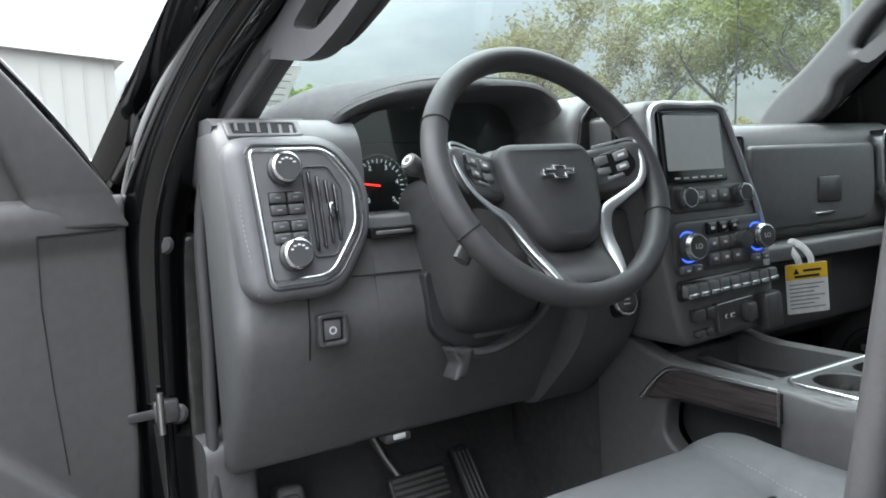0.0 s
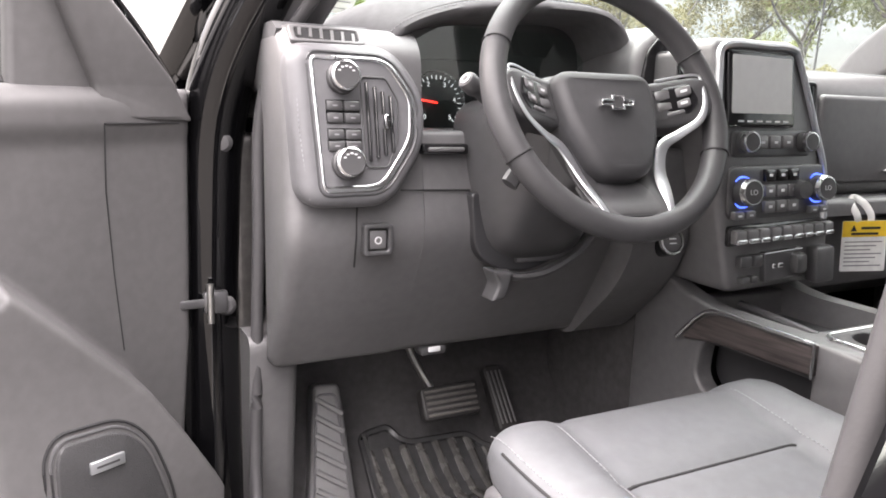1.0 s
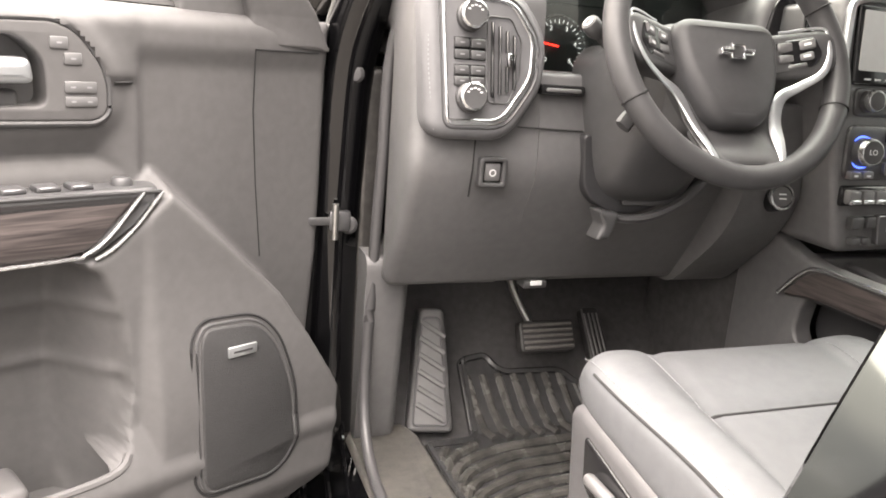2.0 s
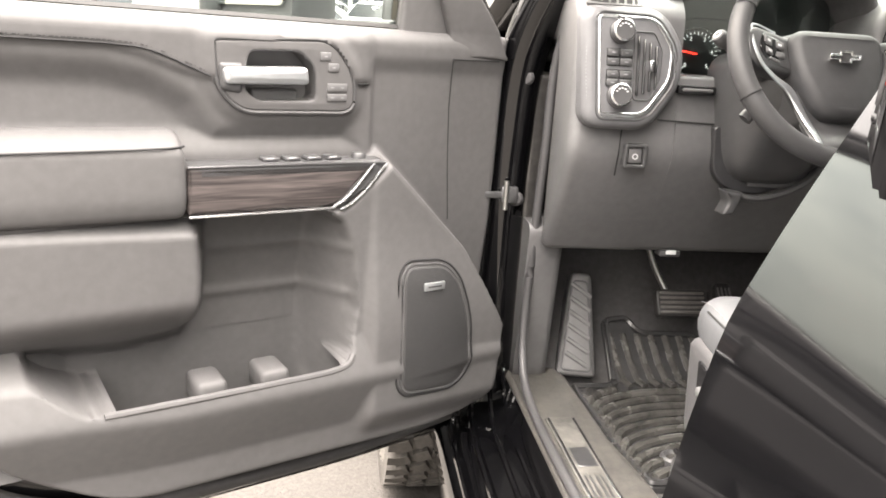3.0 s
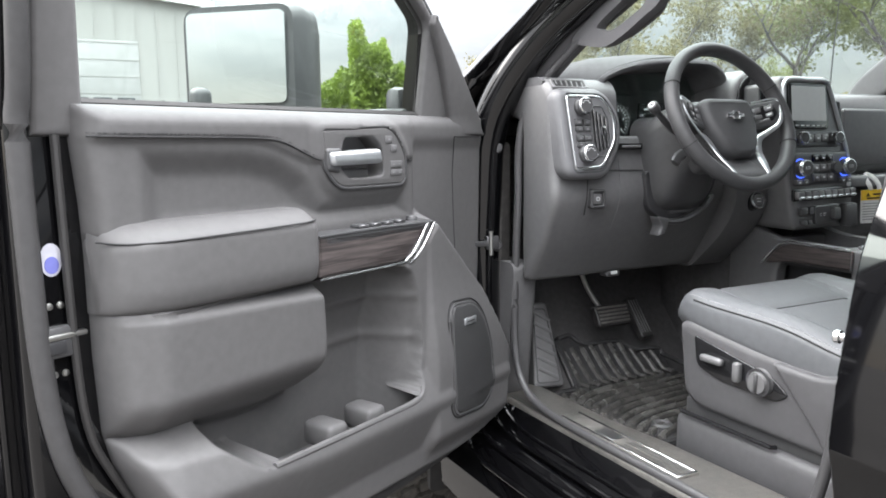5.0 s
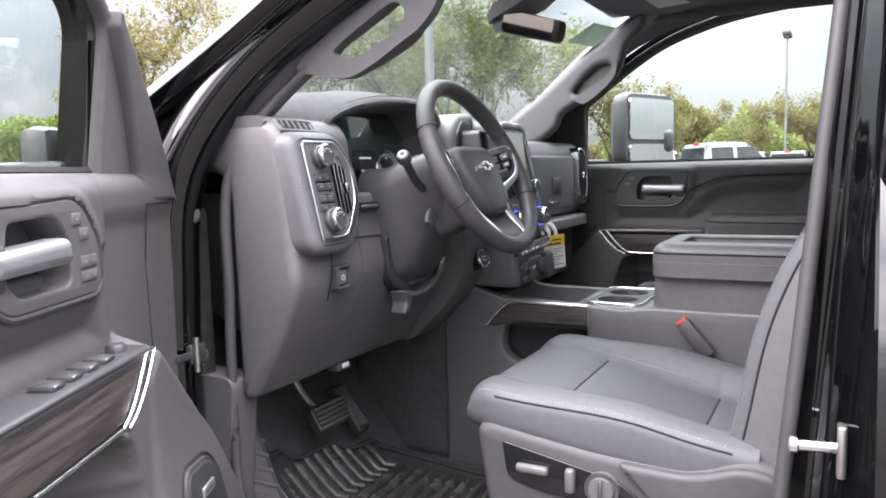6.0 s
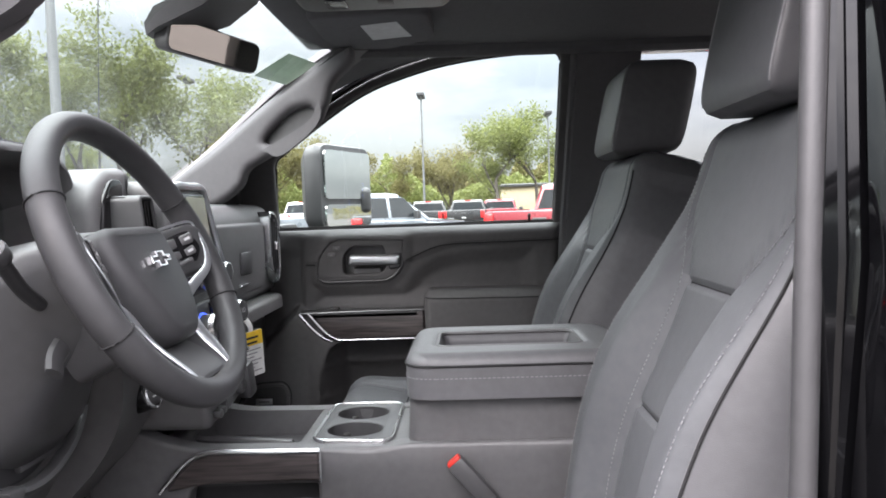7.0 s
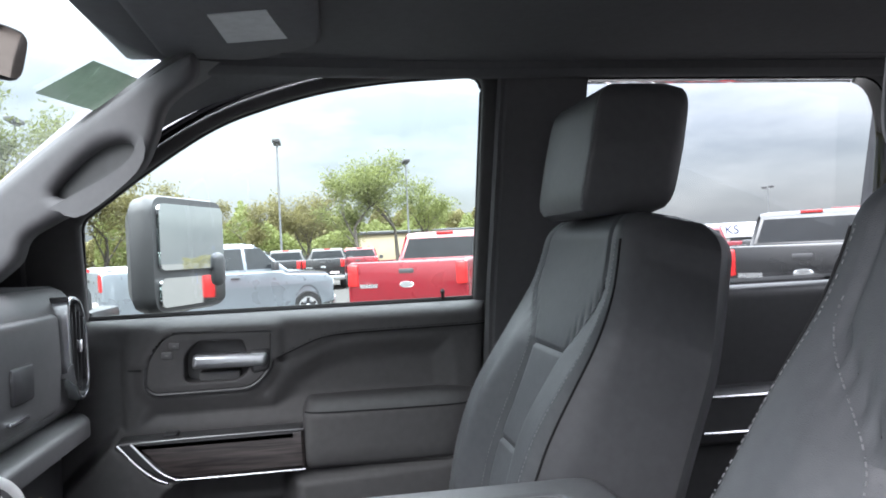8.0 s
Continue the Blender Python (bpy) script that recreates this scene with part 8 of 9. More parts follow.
# ---- parked vehicles ----
CAR_GLASS = surface("dark_car_glass", (0.03, 0.035, 0.04), 0.08, bump=0, coat=0.6)
TYRE = surface("plain_tyre", (0.02, 0.02, 0.02), 0.8, bump=0.2)
RIM = surface("alloy_rim", (0.62, 0.62, 0.63), 0.42, metal=0.6, bump=0)
BADGE = surface("dull_gold_badge", (0.42, 0.34, 0.12), 0.4, metal=0.6, bump=0)
LAMP_RED = surface("red_lens", (0.5, 0.02, 0.02), 0.2, bump=0, coat=0.5)
LAMP_CLEAR = surface("clear_lens", (0.75, 0.77, 0.8), 0.12, bump=0, coat=0.5)


def paint(name, colour, metal=0.2):
    return surface(name, colour, 0.28, metal=metal, bump=0.01, coat=1.0, vary=0.06)


def vehicle(label, x, y, heading, colour, short=1.0):
    """A parked pickup; heading: degrees of its nose, clockwise from straight ahead. Local y runs forward."""
    t = thing("parked_pickup", label, "truck", group="vehicles parked in the lot")
    m = Matrix.Translation((x, y, lot_z(x, y))) @ Matrix.Rotation(radians(-heading), 4, "Z")

    def P(n, bm, mat, lab="", par=t, ang=38):
        # short draws everything ahead of the windscreen back to fit the camera's view, the round wheels kept round
        wheel_y = L / 2 - 0.98
        for v in bm.verts:
            if n in ("wheel", "rim", "spoke_gap"):
                v.co.y += (short - 1) * (wheel_y - 0.9) * (v.co.y > 0.9)
            elif v.co.y > 0.9:
                v.co.y = 0.9 + (v.co.y - 0.9) * short
        return part(n, bm, mat, par, lab, m, ang)

    L = 5.8
    W = 0.99
    hood_z, belt, roof = 1.22, 1.28, 1.93
    # body side with wheel openings
    ax = (L / 2 - 0.98, -L / 2 + 1.25)
    arch = lambda c: [(c + 0.47 * math.cos(a), 0.42 + 0.47 * math.sin(a)) for a in np.linspace(0, math.pi, 12)]
    top = [(-L / 2 + 0.02, 0.55), (-L / 2, belt + 0.12), (-L / 2 + 0.15, belt + 0.16)]
    top += [(-0.62, belt + 0.16), (-0.60, belt), (1.05, belt)]
    prof = top + [(1.15, hood_z), (L / 2 - 0.25, hood_z - 0.06), (L / 2 - 0.02, hood_z - 0.22), (L / 2, 0.50)] + [(ax[0] + 0.50, 0.42)] + arch(ax[0]) + [(ax[0] - 0.5, 0.38), (ax[1] + 0.5, 0.38)] + arch(ax[1]) + [(ax[1] - 0.5, 0.42)]
    body = slab(B(), prof, [], -W + 0.06, -W, 0.05, axes="yz")
    slab(body, prof, [], W - 0.06, W, 0.05, axes="yz")
    box(body, -W + 0.05, W - 0.05, -L / 2 + 0.01, -L / 2 + 0.09, 0.62, belt + 0.15, 0.03)
    box(body, -W + 0.05, W - 0.05, -L / 2 + 0.05, -0.6, 0.70, 0.78)
    bon = []
    for yy, zz in ((1.0, hood_z + 0.02), (1.6, hood_z + 0.04), (L / 2 - 0.3, hood_z - 0.02), (L / 2 - 0.03, hood_z - 0.20), (L / 2, 0.55)):
        bon.append([(W * 0.97 * f, yy, zz + 0.05 * (1 - f * f)) for f in np.linspace(-1, 1, 9)] + [(W * 0.97, yy, 0.5), (-W * 0.97, yy, 0.5)])
    loft(body, bon)
    P("body", body, colour, "painted body")
    # cab
    cab0, cab1 = -0.62, 1.30
    cabin = B()
    back = 0.12
    loft(cabin, [[(-W * k, cab0 + o, z), (W * k, cab0 + o, z), (W * k, cab1 - f, z), (-W * k, cab1 - f, z)] for z, k, o, f in ((belt - 0.03, 0.95, 0.0, 0.0), (belt + 0.05, 0.94, 0.01, 0.05), (roof - 0.10, 0.80, back, 0.78), (roof - 0.03, 0.75, back + 0.06, 0.92), (roof, 0.62, back + 0.2, 1.10))])
    bmesh.ops.bevel(cabin, geom=[e for e in cabin.edges if abs(e.verts[0].co.z - e.verts[1].co.z) > 0.2], offset=0.06, segments=3, affect="EDGES")
    P("cab", cabin, colour, "painted cab")
    # glass set into the cab's sides, front and back
    zl, zh = belt + 0.06, roof - 0.12
    kx = lambda z: W * (0.94 - 0.14 * (z - belt - 0.05) / (roof - 0.15 - belt)) + 0.006
    spans = ((cab0 + 0.14 + back * 0.6, 0.10), (0.18, 0.76))
    for s in (-1, 1):
        for a, b in spans:
            bm = B()
            fr = 0.40 if b > 0.3 else 0.0
            q = [(s * kx(zl), a, zl), (s * kx(zl), b + 0.22 * (fr > 0), zl), (s * kx(zh), b - fr * 0.5, zh), (s * kx(zh), a, zh)]
            bm.faces.new([bm.verts.new(p) for p in q])
            bmesh.ops.solidify(bm, geom=bm.faces[:], thickness=0.012)
            P("side_window", bm, CAR_GLASS, "dark side window")
        P("door_mirror", box(B(), s * (W + 0.10) - 0.10, s * (W + 0.10) + 0.10, 0.72, 0.84, belt + 0.02, belt + 0.22, 0.03), PLASTIC_DARK)
        for a in (0.62, -0.30):
            P("door_handle", box(B(), s * (W + 0.012) - 0.012, s * (W + 0.012) + 0.012, a - 0.85, a - 0.65, belt - 0.14, belt - 0.10, 0.008), PLASTIC_DARK)
    for n, y0, y1 in (("windscreen", cab1 + 0.005 - 0.06, cab1 - 0.76), ("rear_window", cab0 - 0.004 + 0.02, cab0 + back - 0.006)):
        bm = B()
        q = [(-kx(zl) + 0.10, y0, zl), (kx(zl) - 0.10, y0, zl), (kx(zh) - 0.12, y1 + (0.012 if y0 > 0 else -0.012), zh), (-kx(zh) + 0.12, y1 + (0.012 if y0 > 0 else -0.012), zh)]
        bm.faces.new([bm.verts.new(p) for p in q])
        bmesh.ops.solidify(bm, geom=bm.faces[:], thickness=0.03)
        P(n, bm, CAR_GLASS, "dark glass")
    # wheels
    for s in (-1, 1):
        for c in ax:
            w = P("wheel", lathe(B(), [(0.24, -0.10), (0.36, -0.12), (0.395, -0.09), (0.395, 0.09), (0.36, 0.12), (0.24, 0.10)], 28, Matrix.Translation((s * (W - 0.13), c, 0.395)) @ Matrix.Rotation(radians(90), 4, "Y")), TYRE, "black tyre")
            P("rim", lathe(B(), [(0.02, 0.10 * s), (0.05, 0.12 * s), (0.10, 0.09 * s), (0.245, 0.115 * s), (0.245, -0.05), (0.02, -0.05)], 28, Matrix.Translation((s * (W - 0.13), c, 0.395)) @ Matrix.Rotation(radians(90), 4, "Y")), RIM, "alloy rim", w)
            # Dark blocks on the rim stand in for the shaded gaps between spokes.
            for k in range(6):
                P("spoke_gap", box(B(), 0.105, 0.225, -0.035, 0.035, 0.085 * s, 0.118 * s, m=Matrix.Translation((s * (W - 0.13), c, 0.395)) @ Matrix.Rotation(radians(90), 4, "Y") @ Matrix.Rotation(k * 1.047, 4, "Z")), TYRE, "", w)
    # lamps, bumpers, grille
    zt = belt + 0.02
    for s in (-1, 1):
        P("tail_lamp", box(B(), s * (W - 0.10) - 0.09, s * (W - 0.10) + 0.09, -L / 2 - 0.015, -L / 2 + 0.10, zt - 0.26, zt + 0.10, 0.03), LAMP_RED, "red tail lamp")
        P("head_lamp", box(B(), s * (W - 0.22) - 0.20, s * (W - 0.22) + 0.20, L / 2 - 0.10, L / 2 + 0.012, hood_z - 0.33, hood_z - 0.20, 0.03), LAMP_CLEAR, "clear head lamp")
        P("fog_lamp", box(B(), s * (W - 0.28) - 0.10, s * (W - 0.28) + 0.10, L / 2 - 0.06, L / 2 + 0.035, 0.50, 0.60, 0.02), LAMP_CLEAR)
    P("rear_bumper", box(B(), -W + 0.02, W - 0.02, -L / 2 - 0.12, -L / 2 + 0.05, 0.45, 0.66, 0.04), CHROME, "rear bumper")
    P("front_bumper", box(B(), -W + 0.02, W - 0.02, L / 2 - 0.05, L / 2 + 0.09, 0.36, 0.64, 0.05), CHROME, "front bumper")
    P("number_plate", box(B(), -0.16, 0.16, -L / 2 - 0.128, -L / 2 - 0.118, 0.52, 0.62, 0.004), PAPER)
    g = P("grille", box(B(), -0.62, 0.62, L / 2 - 0.05, L / 2 + 0.03, 0.64, hood_z - 0.20, 0.05), GLOSS_BLACK, "dark grille")
    for k in range(4):
        P("grille_bar", box(B(), -0.60, 0.60, L / 2 + 0.02, L / 2 + 0.05, 0.68 + k * 0.075, 0.695 + k * 0.075, 0.005), CHROME, "", g)
    P("grille_badge", box(B(), -0.09, 0.09, L / 2 + 0.045, L / 2 + 0.06, 0.80, 0.86, 0.01), CHROME, "", g)
    P("tailgate_badge", lathe(B(), [(0.001, 0), (0.115, 0), (0.12, 0.006), (0.11, 0.012), (0.001, 0.012)], 24, Matrix.Translation((0, -L / 2 + 0.012, 1.06)) @ Matrix.Rotation(radians(90), 4, "X") @ Matrix.Scale(0.42, 4, (0, 1, 0))), CHROME, "plain oval badge")
    P("tailgate_handle", box(B(), -0.12, 0.12, -L / 2 - 0.006, -L / 2 + 0.03, 1.24, 1.31, 0.01), PLASTIC_DARK)
    P("tailgate_print", box(B(), -0.78, -0.48, -L / 2 + 0.004, -L / 2 + 0.02, 1.02, 1.08), CHROME)
    P("tailgate_print", box(B(), 0.30, 0.72, -L / 2 + 0.004, -L / 2 + 0.02, 0.74, 0.84), surface("pale_print", (0.6, 0.5, 0.5), 0.6, bump=0))
    P("brake_light", box(B(), -0.16, 0.16, cab0 + back + 0.02, cab0 + back + 0.10, roof - 0.05, roof - 0.005, 0.01), LAMP_RED, "high brake light")
    return t


def sport_utility(label, x, y, heading, colour):
    """A parked sport utility, its body lofted from tail to nose; local y runs forward."""
    t = thing("parked_suv", label, "car", group="vehicles parked in the lot")
    m = Matrix.Translation((x, y, lot_z(x, y))) @ Matrix.Rotation(radians(-heading), 4, "Z")
    P = lambda n, bm, mat, lab="", par=t, ang=50: part(n, bm, mat, par, lab, m, ang)
    L, W, belt, roof, hood = 5.05, 0.99, 1.15, 1.80, 1.13
    tops = ((-2.52, 0.95, 0.80), (-2.49, 1.14, 0.80), (-2.42, 1.40, 0.76), (-2.20, 1.66, 0.73), (-1.85, 1.74, 0.73), (-1.0, roof, 0.73), (-0.2, roof, 0.72), (0.25, 1.72, 0.70), (0.55, 1.58, 0.72), (0.85, 1.40, 0.77), (1.16, 1.20, 0.84),
            (1.30, hood + 0.02, 0.86), (1.75, hood - 0.01, 0.86), (2.15, hood - 0.08, 0.83), (2.36, hood - 0.17, 0.78), (2.46, hood - 0.30, 0.72), (2.52, 0.72, 0.66))
    rings = []
    for yy, top, wt in tops:
        end = 1 - 0.16 * max(0, (abs(yy) - 2.0) / 0.52) ** 2
        sh = min(belt, top - 0.03)
        half = [(0.80 * W * end, 0.30), (0.95 * W * end, 0.36), (0.985 * W * end, 0.60), (W * end, 0.84), (0.985 * W * end, sh - 0.10), (0.945 * W * end, sh), (wt * W + 0.05, top - 0.05), (wt * W - 0.03, top - 0.012), (wt * W * 0.5, top + 0.012)]
        rings.append([(-u, yy, v) for u, v in half] + [(0, yy, top + 0.018)] + [(u, yy, v) for u, v in half[::-1]])
    P("body", loft(B(), rings), colour, "painted body")
    slope = lambda z: (0.945 + (0.78 - 0.945) * (z - belt) / (roof - 0.05 - belt)) * W
    outline = round_poly([(0.78, belt + 0.05), (0.22, 1.64), (-0.2, 1.68), (-1.75, 1.66), (-2.08, 1.45), (-1.86, belt + 0.07)], [0.05, 0.15, 0.1, 0.2, 0.1, 0.06])
    for k in (-1, 1):
        bm = slab(B(), outline, [], 0.0, 0.014, axes="yz")
        for v in bm.verts:
            v.co.x = k * (slope(v.co.z) + 0.004 + v.co.x)
        P("side_window", bm, CAR_GLASS, "dark side windows")
        P("window_brightwork", tube(B(), [(k * (slope(z) + 0.018), q, z) for q, z in outline], 0.012, 6, closed=True), CHROME, "bright window moulding")
        for q in (-0.12, -1.12):
            P("window_post", box(B(), k * (slope(1.4) + 0.012) - 0.02, k * (slope(1.4) + 0.012) + 0.02, q - 0.025, q + 0.025, belt + 0.06, 1.66, m=None), GLOSS_BLACK)
        P("door_mirror", box(B(), k * (W + 0.08) - 0.10, k * (W + 0.08) + 0.10, 0.62, 0.76, belt + 0.02, belt + 0.18, 0.05, 3), colour)
        for q in (-0.35, -1.30):
            P("door_handle", box(B(), k * (W - 0.002) - 0.016, k * (W - 0.002) + 0.016, q, q + 0.20, 0.98, 1.01, 0.008), colour)
        for q in (0.82, -0.22, -1.20):
            P("door_gap", box(B(), k * W - 0.012, k * W + 0.002, q - 0.006, q + 0.006, 0.50, 1.06), GAUGE)
        P("sill_moulding", box(B(), k * 0.97 * W - 0.025, k * 0.97 * W + 0.025, -1.05, 1.05, 0.30, 0.46, 0.02), PLASTIC_DARK, "black sill moulding")
        P("roof_rail", tube(B(), curve([(k * 0.66, 0.10, 1.77), (k * 0.67, -0.2, 1.83), (k * 0.67, -1.6, 1.82), (k * 0.67, -1.9, 1.75)], 5), 0.018, 6), GLOSS_BLACK)
        for c in (1.55, -1.42):
            at = Matrix.Translation((k * (W - 0.10), c, 0.385)) @ Matrix.Rotation(radians(90), 4, "Y")
            P("wheel_arch", lathe(B(), [(0.30, k * 0.06), (0.455, k * 0.06), (0.465, k * 0.115), (0.44, k * 0.122), (0.30, k * 0.09)], 32, at, ring=True), PLASTIC_DARK, "black wheel arch moulding")
            w = P("wheel", lathe(B(), [(0.26, -0.08), (0.36, -0.10), (0.385, -0.07), (0.385, 0.10), (0.36, 0.125), (0.265, 0.12), (0.26, 0.0)] if k > 0 else [(0.26, 0.08), (0.36, 0.10), (0.385, 0.07), (0.385, -0.10), (0.36, -0.125), (0.265, -0.12), (0.26, 0.0)], 32, at), TYRE, "black tyre")
            P("rim", lathe(B(), [(0.262, k * 0.118), (0.250, k * 0.122), (0.235, k * 0.06), (0.02, k * 0.05), (0.02, 0.0), (0.262, 0.0)], 32, at), GAUGE, "", w)
            for i in range(6):
                P("spoke", box(B(), 0.03, 0.252, -0.047, 0.047, min(k * 0.055, k * 0.118), max(k * 0.055, k * 0.118), 0.012, m=at @ Matrix.Rotation(i * math.pi / 3, 4, "Z")), RIM, "bright alloy spoke", w)
            P("wheel_cap", lathe(B(), [(0.001, k * 0.12), (0.06, k * 0.115), (0.065, k * 0.05), (0.001, k * 0.05)], 16, at), RIM, "", w)
        P("head_lamp", box(B(), k * 0.66 - 0.20, k * 0.66 + 0.20, -0.10, 0.10, -0.055, 0.055, 0.03, 3, m=Matrix.Translation((0, 2.36, 0.86)) @ Matrix.Rotation(radians(-k * 16), 4, "Z")), LAMP_CLEAR, "clear head lamp")
        P("fog_lamp", box(B(), k * 0.68 - 0.10, k * 0.68 + 0.10, 2.34, 2.46, 0.47, 0.56, 0.03), LAMP_CLEAR, "round fog lamp")
        P("fog_surround", box(B(), k * 0.68 - 0.17, k * 0.68 + 0.17, 2.30, 2.43, 0.43, 0.61, 0.03), PLASTIC_DARK)
        P("tail_lamp", box(B(), k * 0.78 - 0.12, k * 0.78 + 0.12, -2.53, -2.36, 0.98, 1.16, 0.03), LAMP_RED, "red tail lamp")
    for n, pts in (("windscreen", ((0.36, 1.66, 0.66), (1.12, 1.215, 0.80))), ("rear_window", ((-2.27, 1.60, 0.64), (-2.47, 1.24, 0.72)))):
        bm = B()
        (y0, z0, w0), (y1, z1, w1) = pts
        k = 1 if y0 > 0 else -1
        bm.faces.new([bm.verts.new(p) for p in ((-w0, y0 + k * 0.03, z0 + 0.03), (w0, y0 + k * 0.03, z0 + 0.03), (w1, y1 + k * 0.03, z1 + 0.03), (-w1, y1 + k * 0.03, z1 + 0.03))])
        bmesh.ops.solidify(bm, geom=bm.faces[:], thickness=0.03)
        P(n, bm, CAR_GLASS, "dark glass")
    g = P("grille", slab(B(), round_poly([(-0.60, 0.80), (-0.50, 0.60), (0.50, 0.60), (0.60, 0.80), (0.52, 0.90), (-0.52, 0.90)], 0.05), [], 2.40, 2.52, 0.02), GLOSS_BLACK, "dark grille with bright bars")
    for i in range(5):
        w = 0.50 + 0.09 * (1 - abs(i - 3) / 3)
        P("grille_bar", tube(B(), [(-w, 2.50, 0.635 + i * 0.055), (0, 2.545, 0.635 + i * 0.055), (w, 2.50, 0.635 + i * 0.055)], 0.012, 6), CHROME, "", g)
    P("grille_badge", box(B(), -0.075, 0.075, 2.53, 2.555, 0.79, 0.825, 0.010), BADGE, "plain gold badge", g)
    P("lower_intake", box(B(), -0.52, 0.52, 2.40, 2.515, 0.42, 0.53, 0.03), PLASTIC_DARK, "black lower intake")
    P("front_lip", box(B(), -0.86, 0.86, 2.26, 2.50, 0.28, 0.38, 0.03), PLASTIC_DARK)
    P("rear_bumper", box(B(), -0.86, 0.86, -2.56, -2.35, 0.34, 0.60, 0.05), PLASTIC_DARK)
    return t


SILVER, CRIMSON, COAL, WHITE, PEARL, NAVY = paint("silver_paint", (0.22, 0.245, 0.27), 0.4), paint("red_paint", (0.21, 0.006, 0.014)), paint("black_car_paint", (0.012, 0.012, 0.013)), paint("white_paint", (0.75, 0.76, 0.77), 0.0), paint("pale_silver_paint", (0.08, 0.08, 0.079), 0.3), paint("dark_blue_paint", (0.03, 0.05, 0.09))
here = (-0.78, -0.30)
vehicle("silver crew cab pickup parked broadside in the lot", 17.13, 2.04, 150, SILVER, 0.72)
x, y = aim(114, 2.9, aim(96.0, 11.8, here))
vehicle("bright red pickup with its tailgate towards the truck", x, y, 114, CRIMSON)
x, y = aim(128, 2.9, aim(124.3, 10.6, here))
vehicle("dark grey pickup with its tailgate towards the truck", x, y, 128, COAL)
for b, d, h, c, lab in ((87.2, 38, 95, COAL, "black pickup in the back row"), (90.2, 38, 95, COAL, "black pickup in the back row"), (92.6, 40, 95, CRIMSON, "red pickup in the back row"), (78.0, 32, 110, WHITE, "white pickup in the back row"), (84.6, 38, 95, COAL, "black pickup in the back row"),
                        (99.2, 37, 95, COAL, "black pickup in the back row"), (109, 30, 100, COAL, "black pickup in the back row"), (113, 31, 100, WHITE, "white pickup in the back row"), (117.2, 26, 100, CRIMSON, "red pickup in the back row")):
    x, y = aim(b, d, here)
    vehicle(lab, x, y, h, c)
# the row behind the truck, seen in the mirrors
for b, d, h, c, k, lab in ((158, 27, 14, WHITE, "pickup", "white pickup behind the truck"), (164.5, 25, 12, CRIMSON, "pickup", "red pickup behind the truck"), (171, 25, 9, PEARL, "suv", "silver sport utility behind the truck"), (177.5, 24, 5, SILVER, "pickup", "silver pickup behind the truck"),
                           (184, 25, 2, WHITE, "pickup", "white pickup behind the truck"), (190.5, 25, -3, COAL, "suv", "black sport utility behind the truck"), (197, 26, -8, SILVER, "suv", "silver sport utility behind the truck"), (204, 28, -14, NAVY, "suv", "dark blue sport utility behind the truck")):
    x, y = aim(b, d, here)
    sport_utility(lab, x, y, h, c) if k == "suv" else vehicle(lab, x, y, h, c)
here = (-1.6, -1.6)
for b, d, h, c, k, lab in ((-7.6, 12.2, 217, PEARL, "suv", "silver sport utility facing the truck"), (-8, 25, 195, NAVY, "suv", "dark blue car before the white building"), (-2.0, 26, 195, WHITE, "suv", "white car before the white building"), (3.0, 27, 195, WHITE, "suv", "white car before the white building"),
                           (8.0, 28, 195, SILVER, "suv", "silver car before the white building")):
    x, y = aim(b, d, here)
    sport_utility(lab, x, y, h, c) if k == "suv" else vehicle(lab, x, y, h, c)

sport_utility("black sport utility parked before the white building", -7.57, 14.87, -143, COAL)

# ---- buildings ----
SIDING = surface("white_metal_siding", (0.31, 0.31, 0.295), 0.6, bump=0.1, vary=0.06, patches=0.4)
hall = thing("workshop_hall", "long white workshop with rolling doors and a low gable", "building")
HX0, HX1, HY, HZ, HH = -44.0, 4.6, 34.0, 1.3, 6.6
bm = slab(B(), [(HX0, HZ - 1), (HX1, HZ - 1), (HX1, HZ + HH - 0.6), ((HX0 + HX1) / 2, HZ + HH + 1.6), (HX0, HZ + HH - 0.6)], [], HY + 22, HY, axes="xz")
part("wall", bm, SIDING, hall, "white ribbed metal wall")
bm = B()
for k in range(60):
    xx = HX0 + 0.4 + k * 0.81
    box(bm, xx, xx + 0.06, HY - 0.04, HY, HZ, HZ + HH - 0.7)
part("wall_rib", bm, SIDING, hall)
bm = slab(B(), [(HX0 - 0.4, HZ + HH - 0.75), ((HX0 + HX1) / 2, HZ + HH + 1.55), (HX1 + 0.4, HZ + HH - 0.75), (HX1 + 0.4, HZ + HH - 0.45), ((HX0 + HX1) / 2, HZ + HH + 1.85), (HX0 - 0.4, HZ + HH - 0.45)], [], HY + 22.3, HY - 0.3, axes="xz")
part("roof", bm, surface("pale_roof_metal", (0.6, 0.6, 0.58), 0.5, bump=0.1), hall, "pale metal roof")
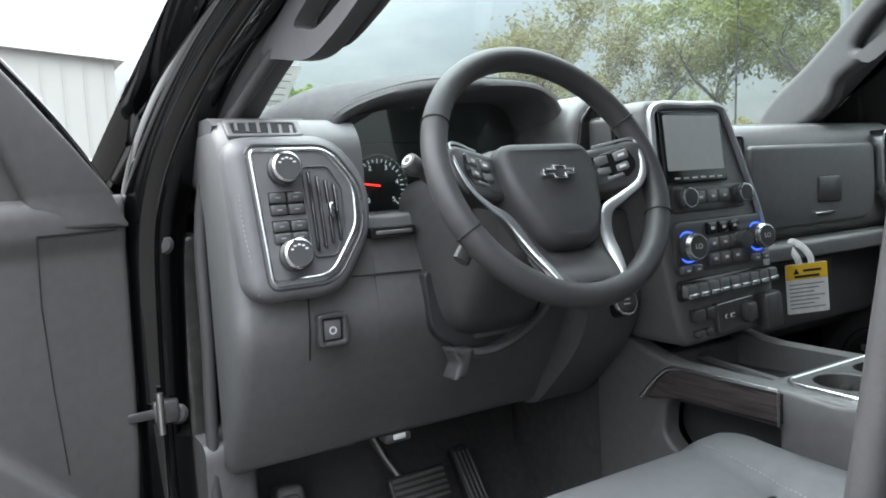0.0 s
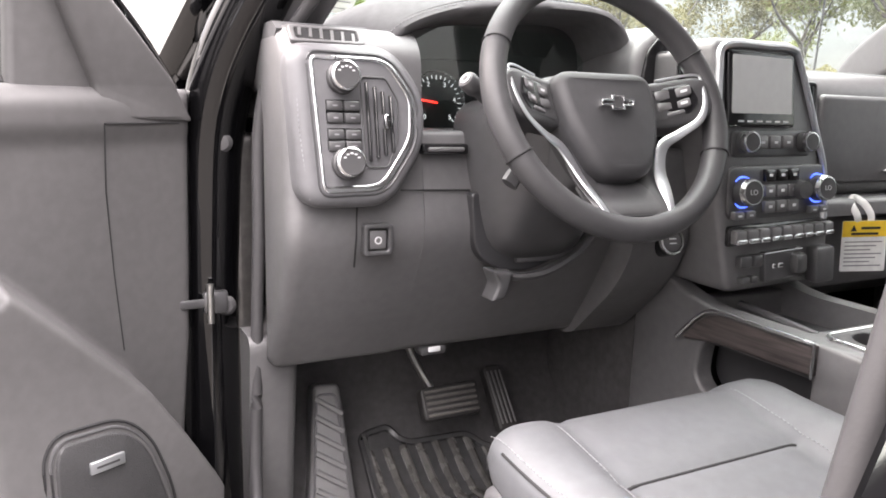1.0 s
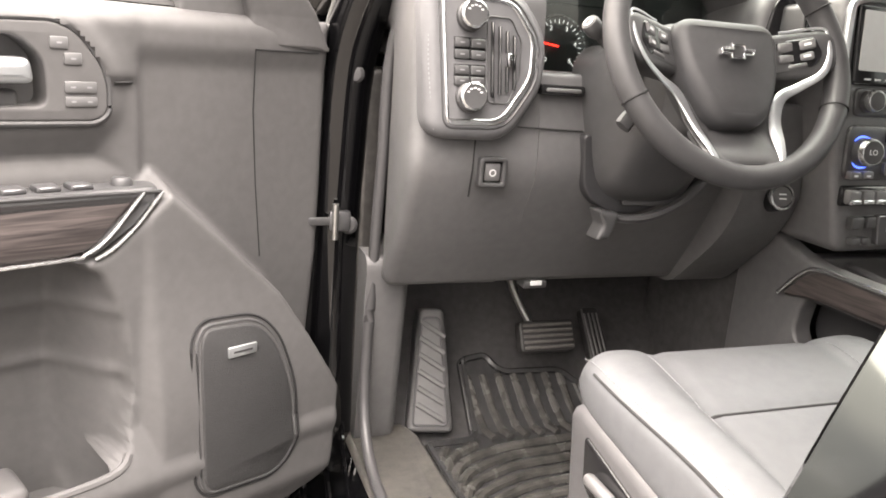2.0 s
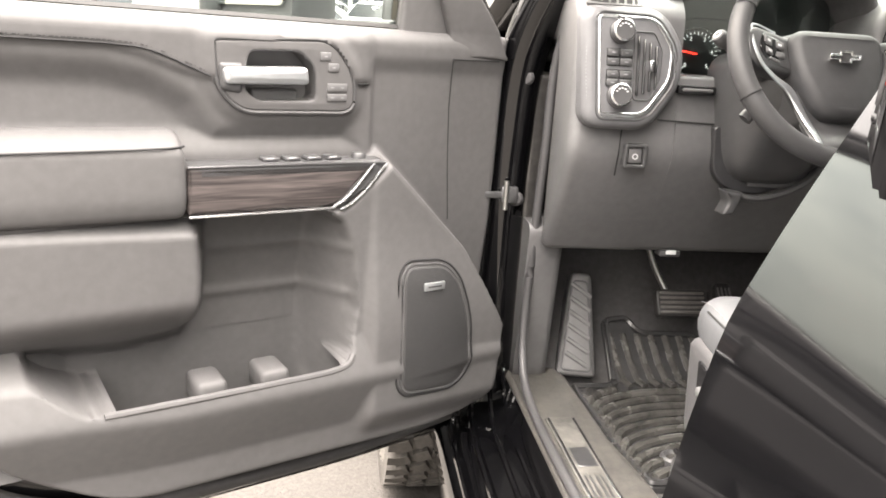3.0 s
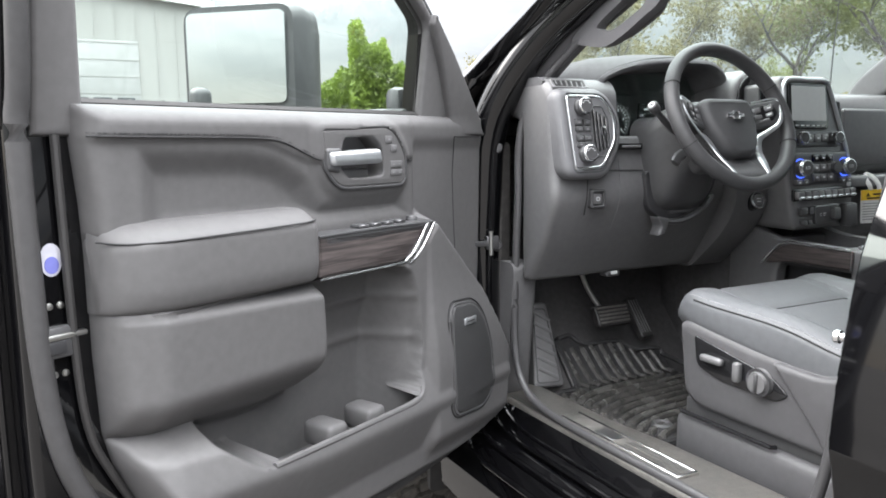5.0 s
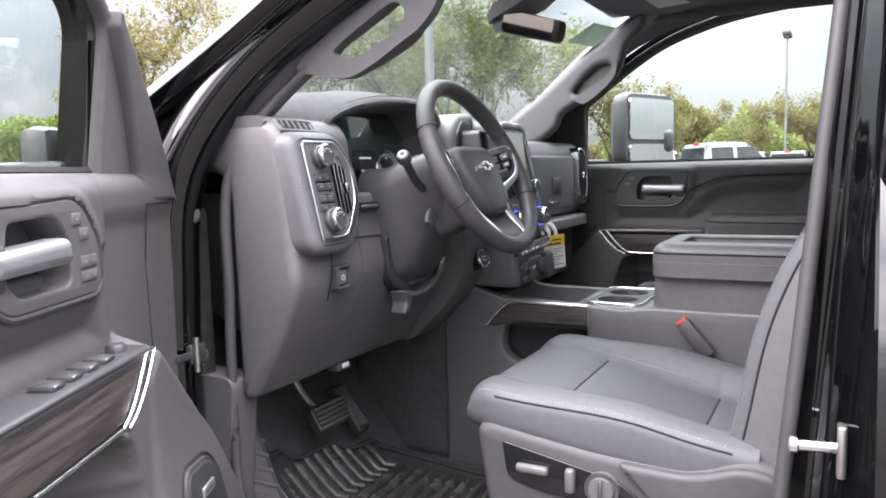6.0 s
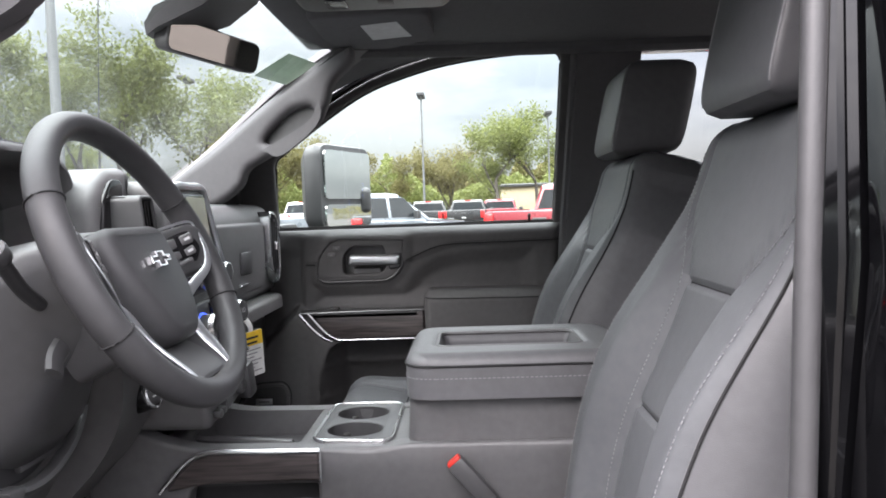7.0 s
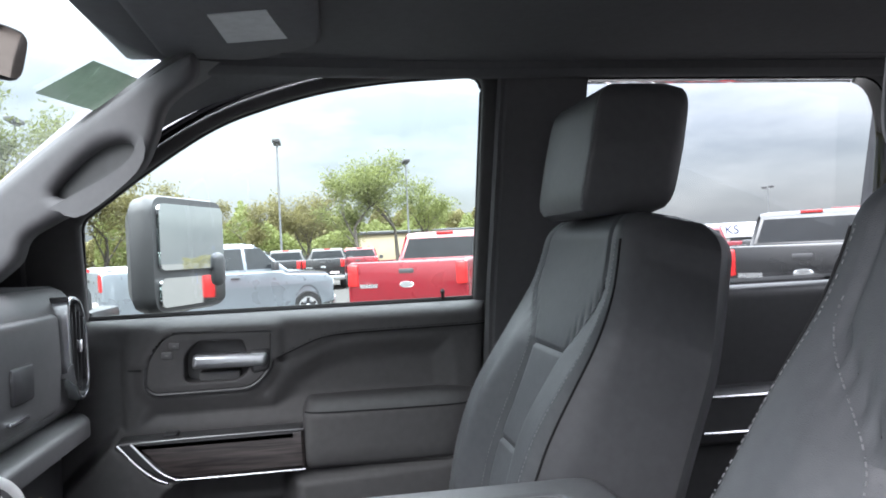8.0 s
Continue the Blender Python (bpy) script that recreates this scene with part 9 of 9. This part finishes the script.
for k in range(8):
    xx = HX0 + 4 + k * 5.4
    d = part("rolling_door", box(B(), xx, xx + 4.0, HY - 0.08, HY + 0.05, HZ, HZ + 4.3, 0.02), surface("door_panel_white", (0.29, 0.294, 0.288), 0.6, bump=0.05) if k == 0 else bpy.data.materials["door_panel_white"], hall, "white panelled rolling door")
    for r in range(6):
        part("door_seam", box(B(), xx, xx + 4.0, HY - 0.095, HY - 0.08, HZ + 0.7 * (r + 1), HZ + 0.7 * (r + 1) + 0.03), SIDING, d)
    for c in range(4):
        part("door_light", box(B(), xx + 0.3 + c * 0.92, xx + 1.0 + c * 0.92, HY - 0.10, HY - 0.08, HZ + 1.55, HZ + 1.95, 0.01), CAR_GLASS, d, "dark window in the rolling door")
part("roof_vent", lathe(B(), [(0.25, 0), (0.25, 0.5), (0.4, 0.6), (0.35, 0.9), (0.05, 1.0)], 14, Matrix.Translation((1.2, HY + 3, HZ + HH - 0.4))), DARK_TRIM, hall)

shop = thing("dealer_building", "low white dealership with a lettered fascia", "building")
sx, sy = aim(118.8, 95, (-0.8, -0.3))
f = face_to((sx, sy, 0), (-math.sin(radians(118.8)), -math.cos(radians(118.8)), 0))
part("wall", box(B(), -16, 16, 0, 2.9, -14, 0, 0.05), SIDING, shop, "", f)
part("fascia", box(B(), -16.2, 16.2, 1.5, 3.2, 0.0, 0.25, 0.04), surface("white_fascia", (0.78, 0.79, 0.80), 0.5), shop, "white fascia", f)
lettering("sign", "TRUCKS", 1.45, surface("navy_letters", (0.02, 0.03, 0.10), 0.5, bump=0), shop, f @ Matrix.Translation((-0.2, 2.35, 0.28)), "dark blue lettering")
for k in range(9):
    part("shop_window", box(B(), -15 + k * 3.3, -12.4 + k * 3.3, 0.3, 1.4, 0.0, 0.06), CAR_GLASS, shop, "", f)
tan = thing("tan_building", "low tan building beyond the lot", "building")
sx, sy = aim(96.6, 78, (-0.8, -0.3))
part("wall", box(B(), sx - 5, sx + 5, sy - 5.5, sy + 5.5, 0, 3.4, 0.05), surface("tan_render", (0.50, 0.42, 0.28), 0.8), tan)
part("roof", box(B(), sx - 5.3, sx + 5.3, sy - 5.8, sy + 5.8, 3.4, 3.7, 0.05), DARK_TRIM, tan)
sg = thing("roadside_sign", "small red roadside sign on a post", "sign")
sx, sy = aim(127.3, 90, (-0.8, -0.3))
part("board", box(B(), sx - 0.2, sx + 0.2, sy - 1.8, sy + 1.8, 3.0, 4.2, 0.05, m=Matrix.Translation((sx, sy, 0)) @ Matrix.Rotation(radians(-37), 4, "Z") @ Matrix.Translation((-sx, -sy, 0))), CRIMSON, sg)
part("post", tube(B(), [(sx, sy, 0), (sx, sy, 3.1)], 0.12, 8), POLE, sg)
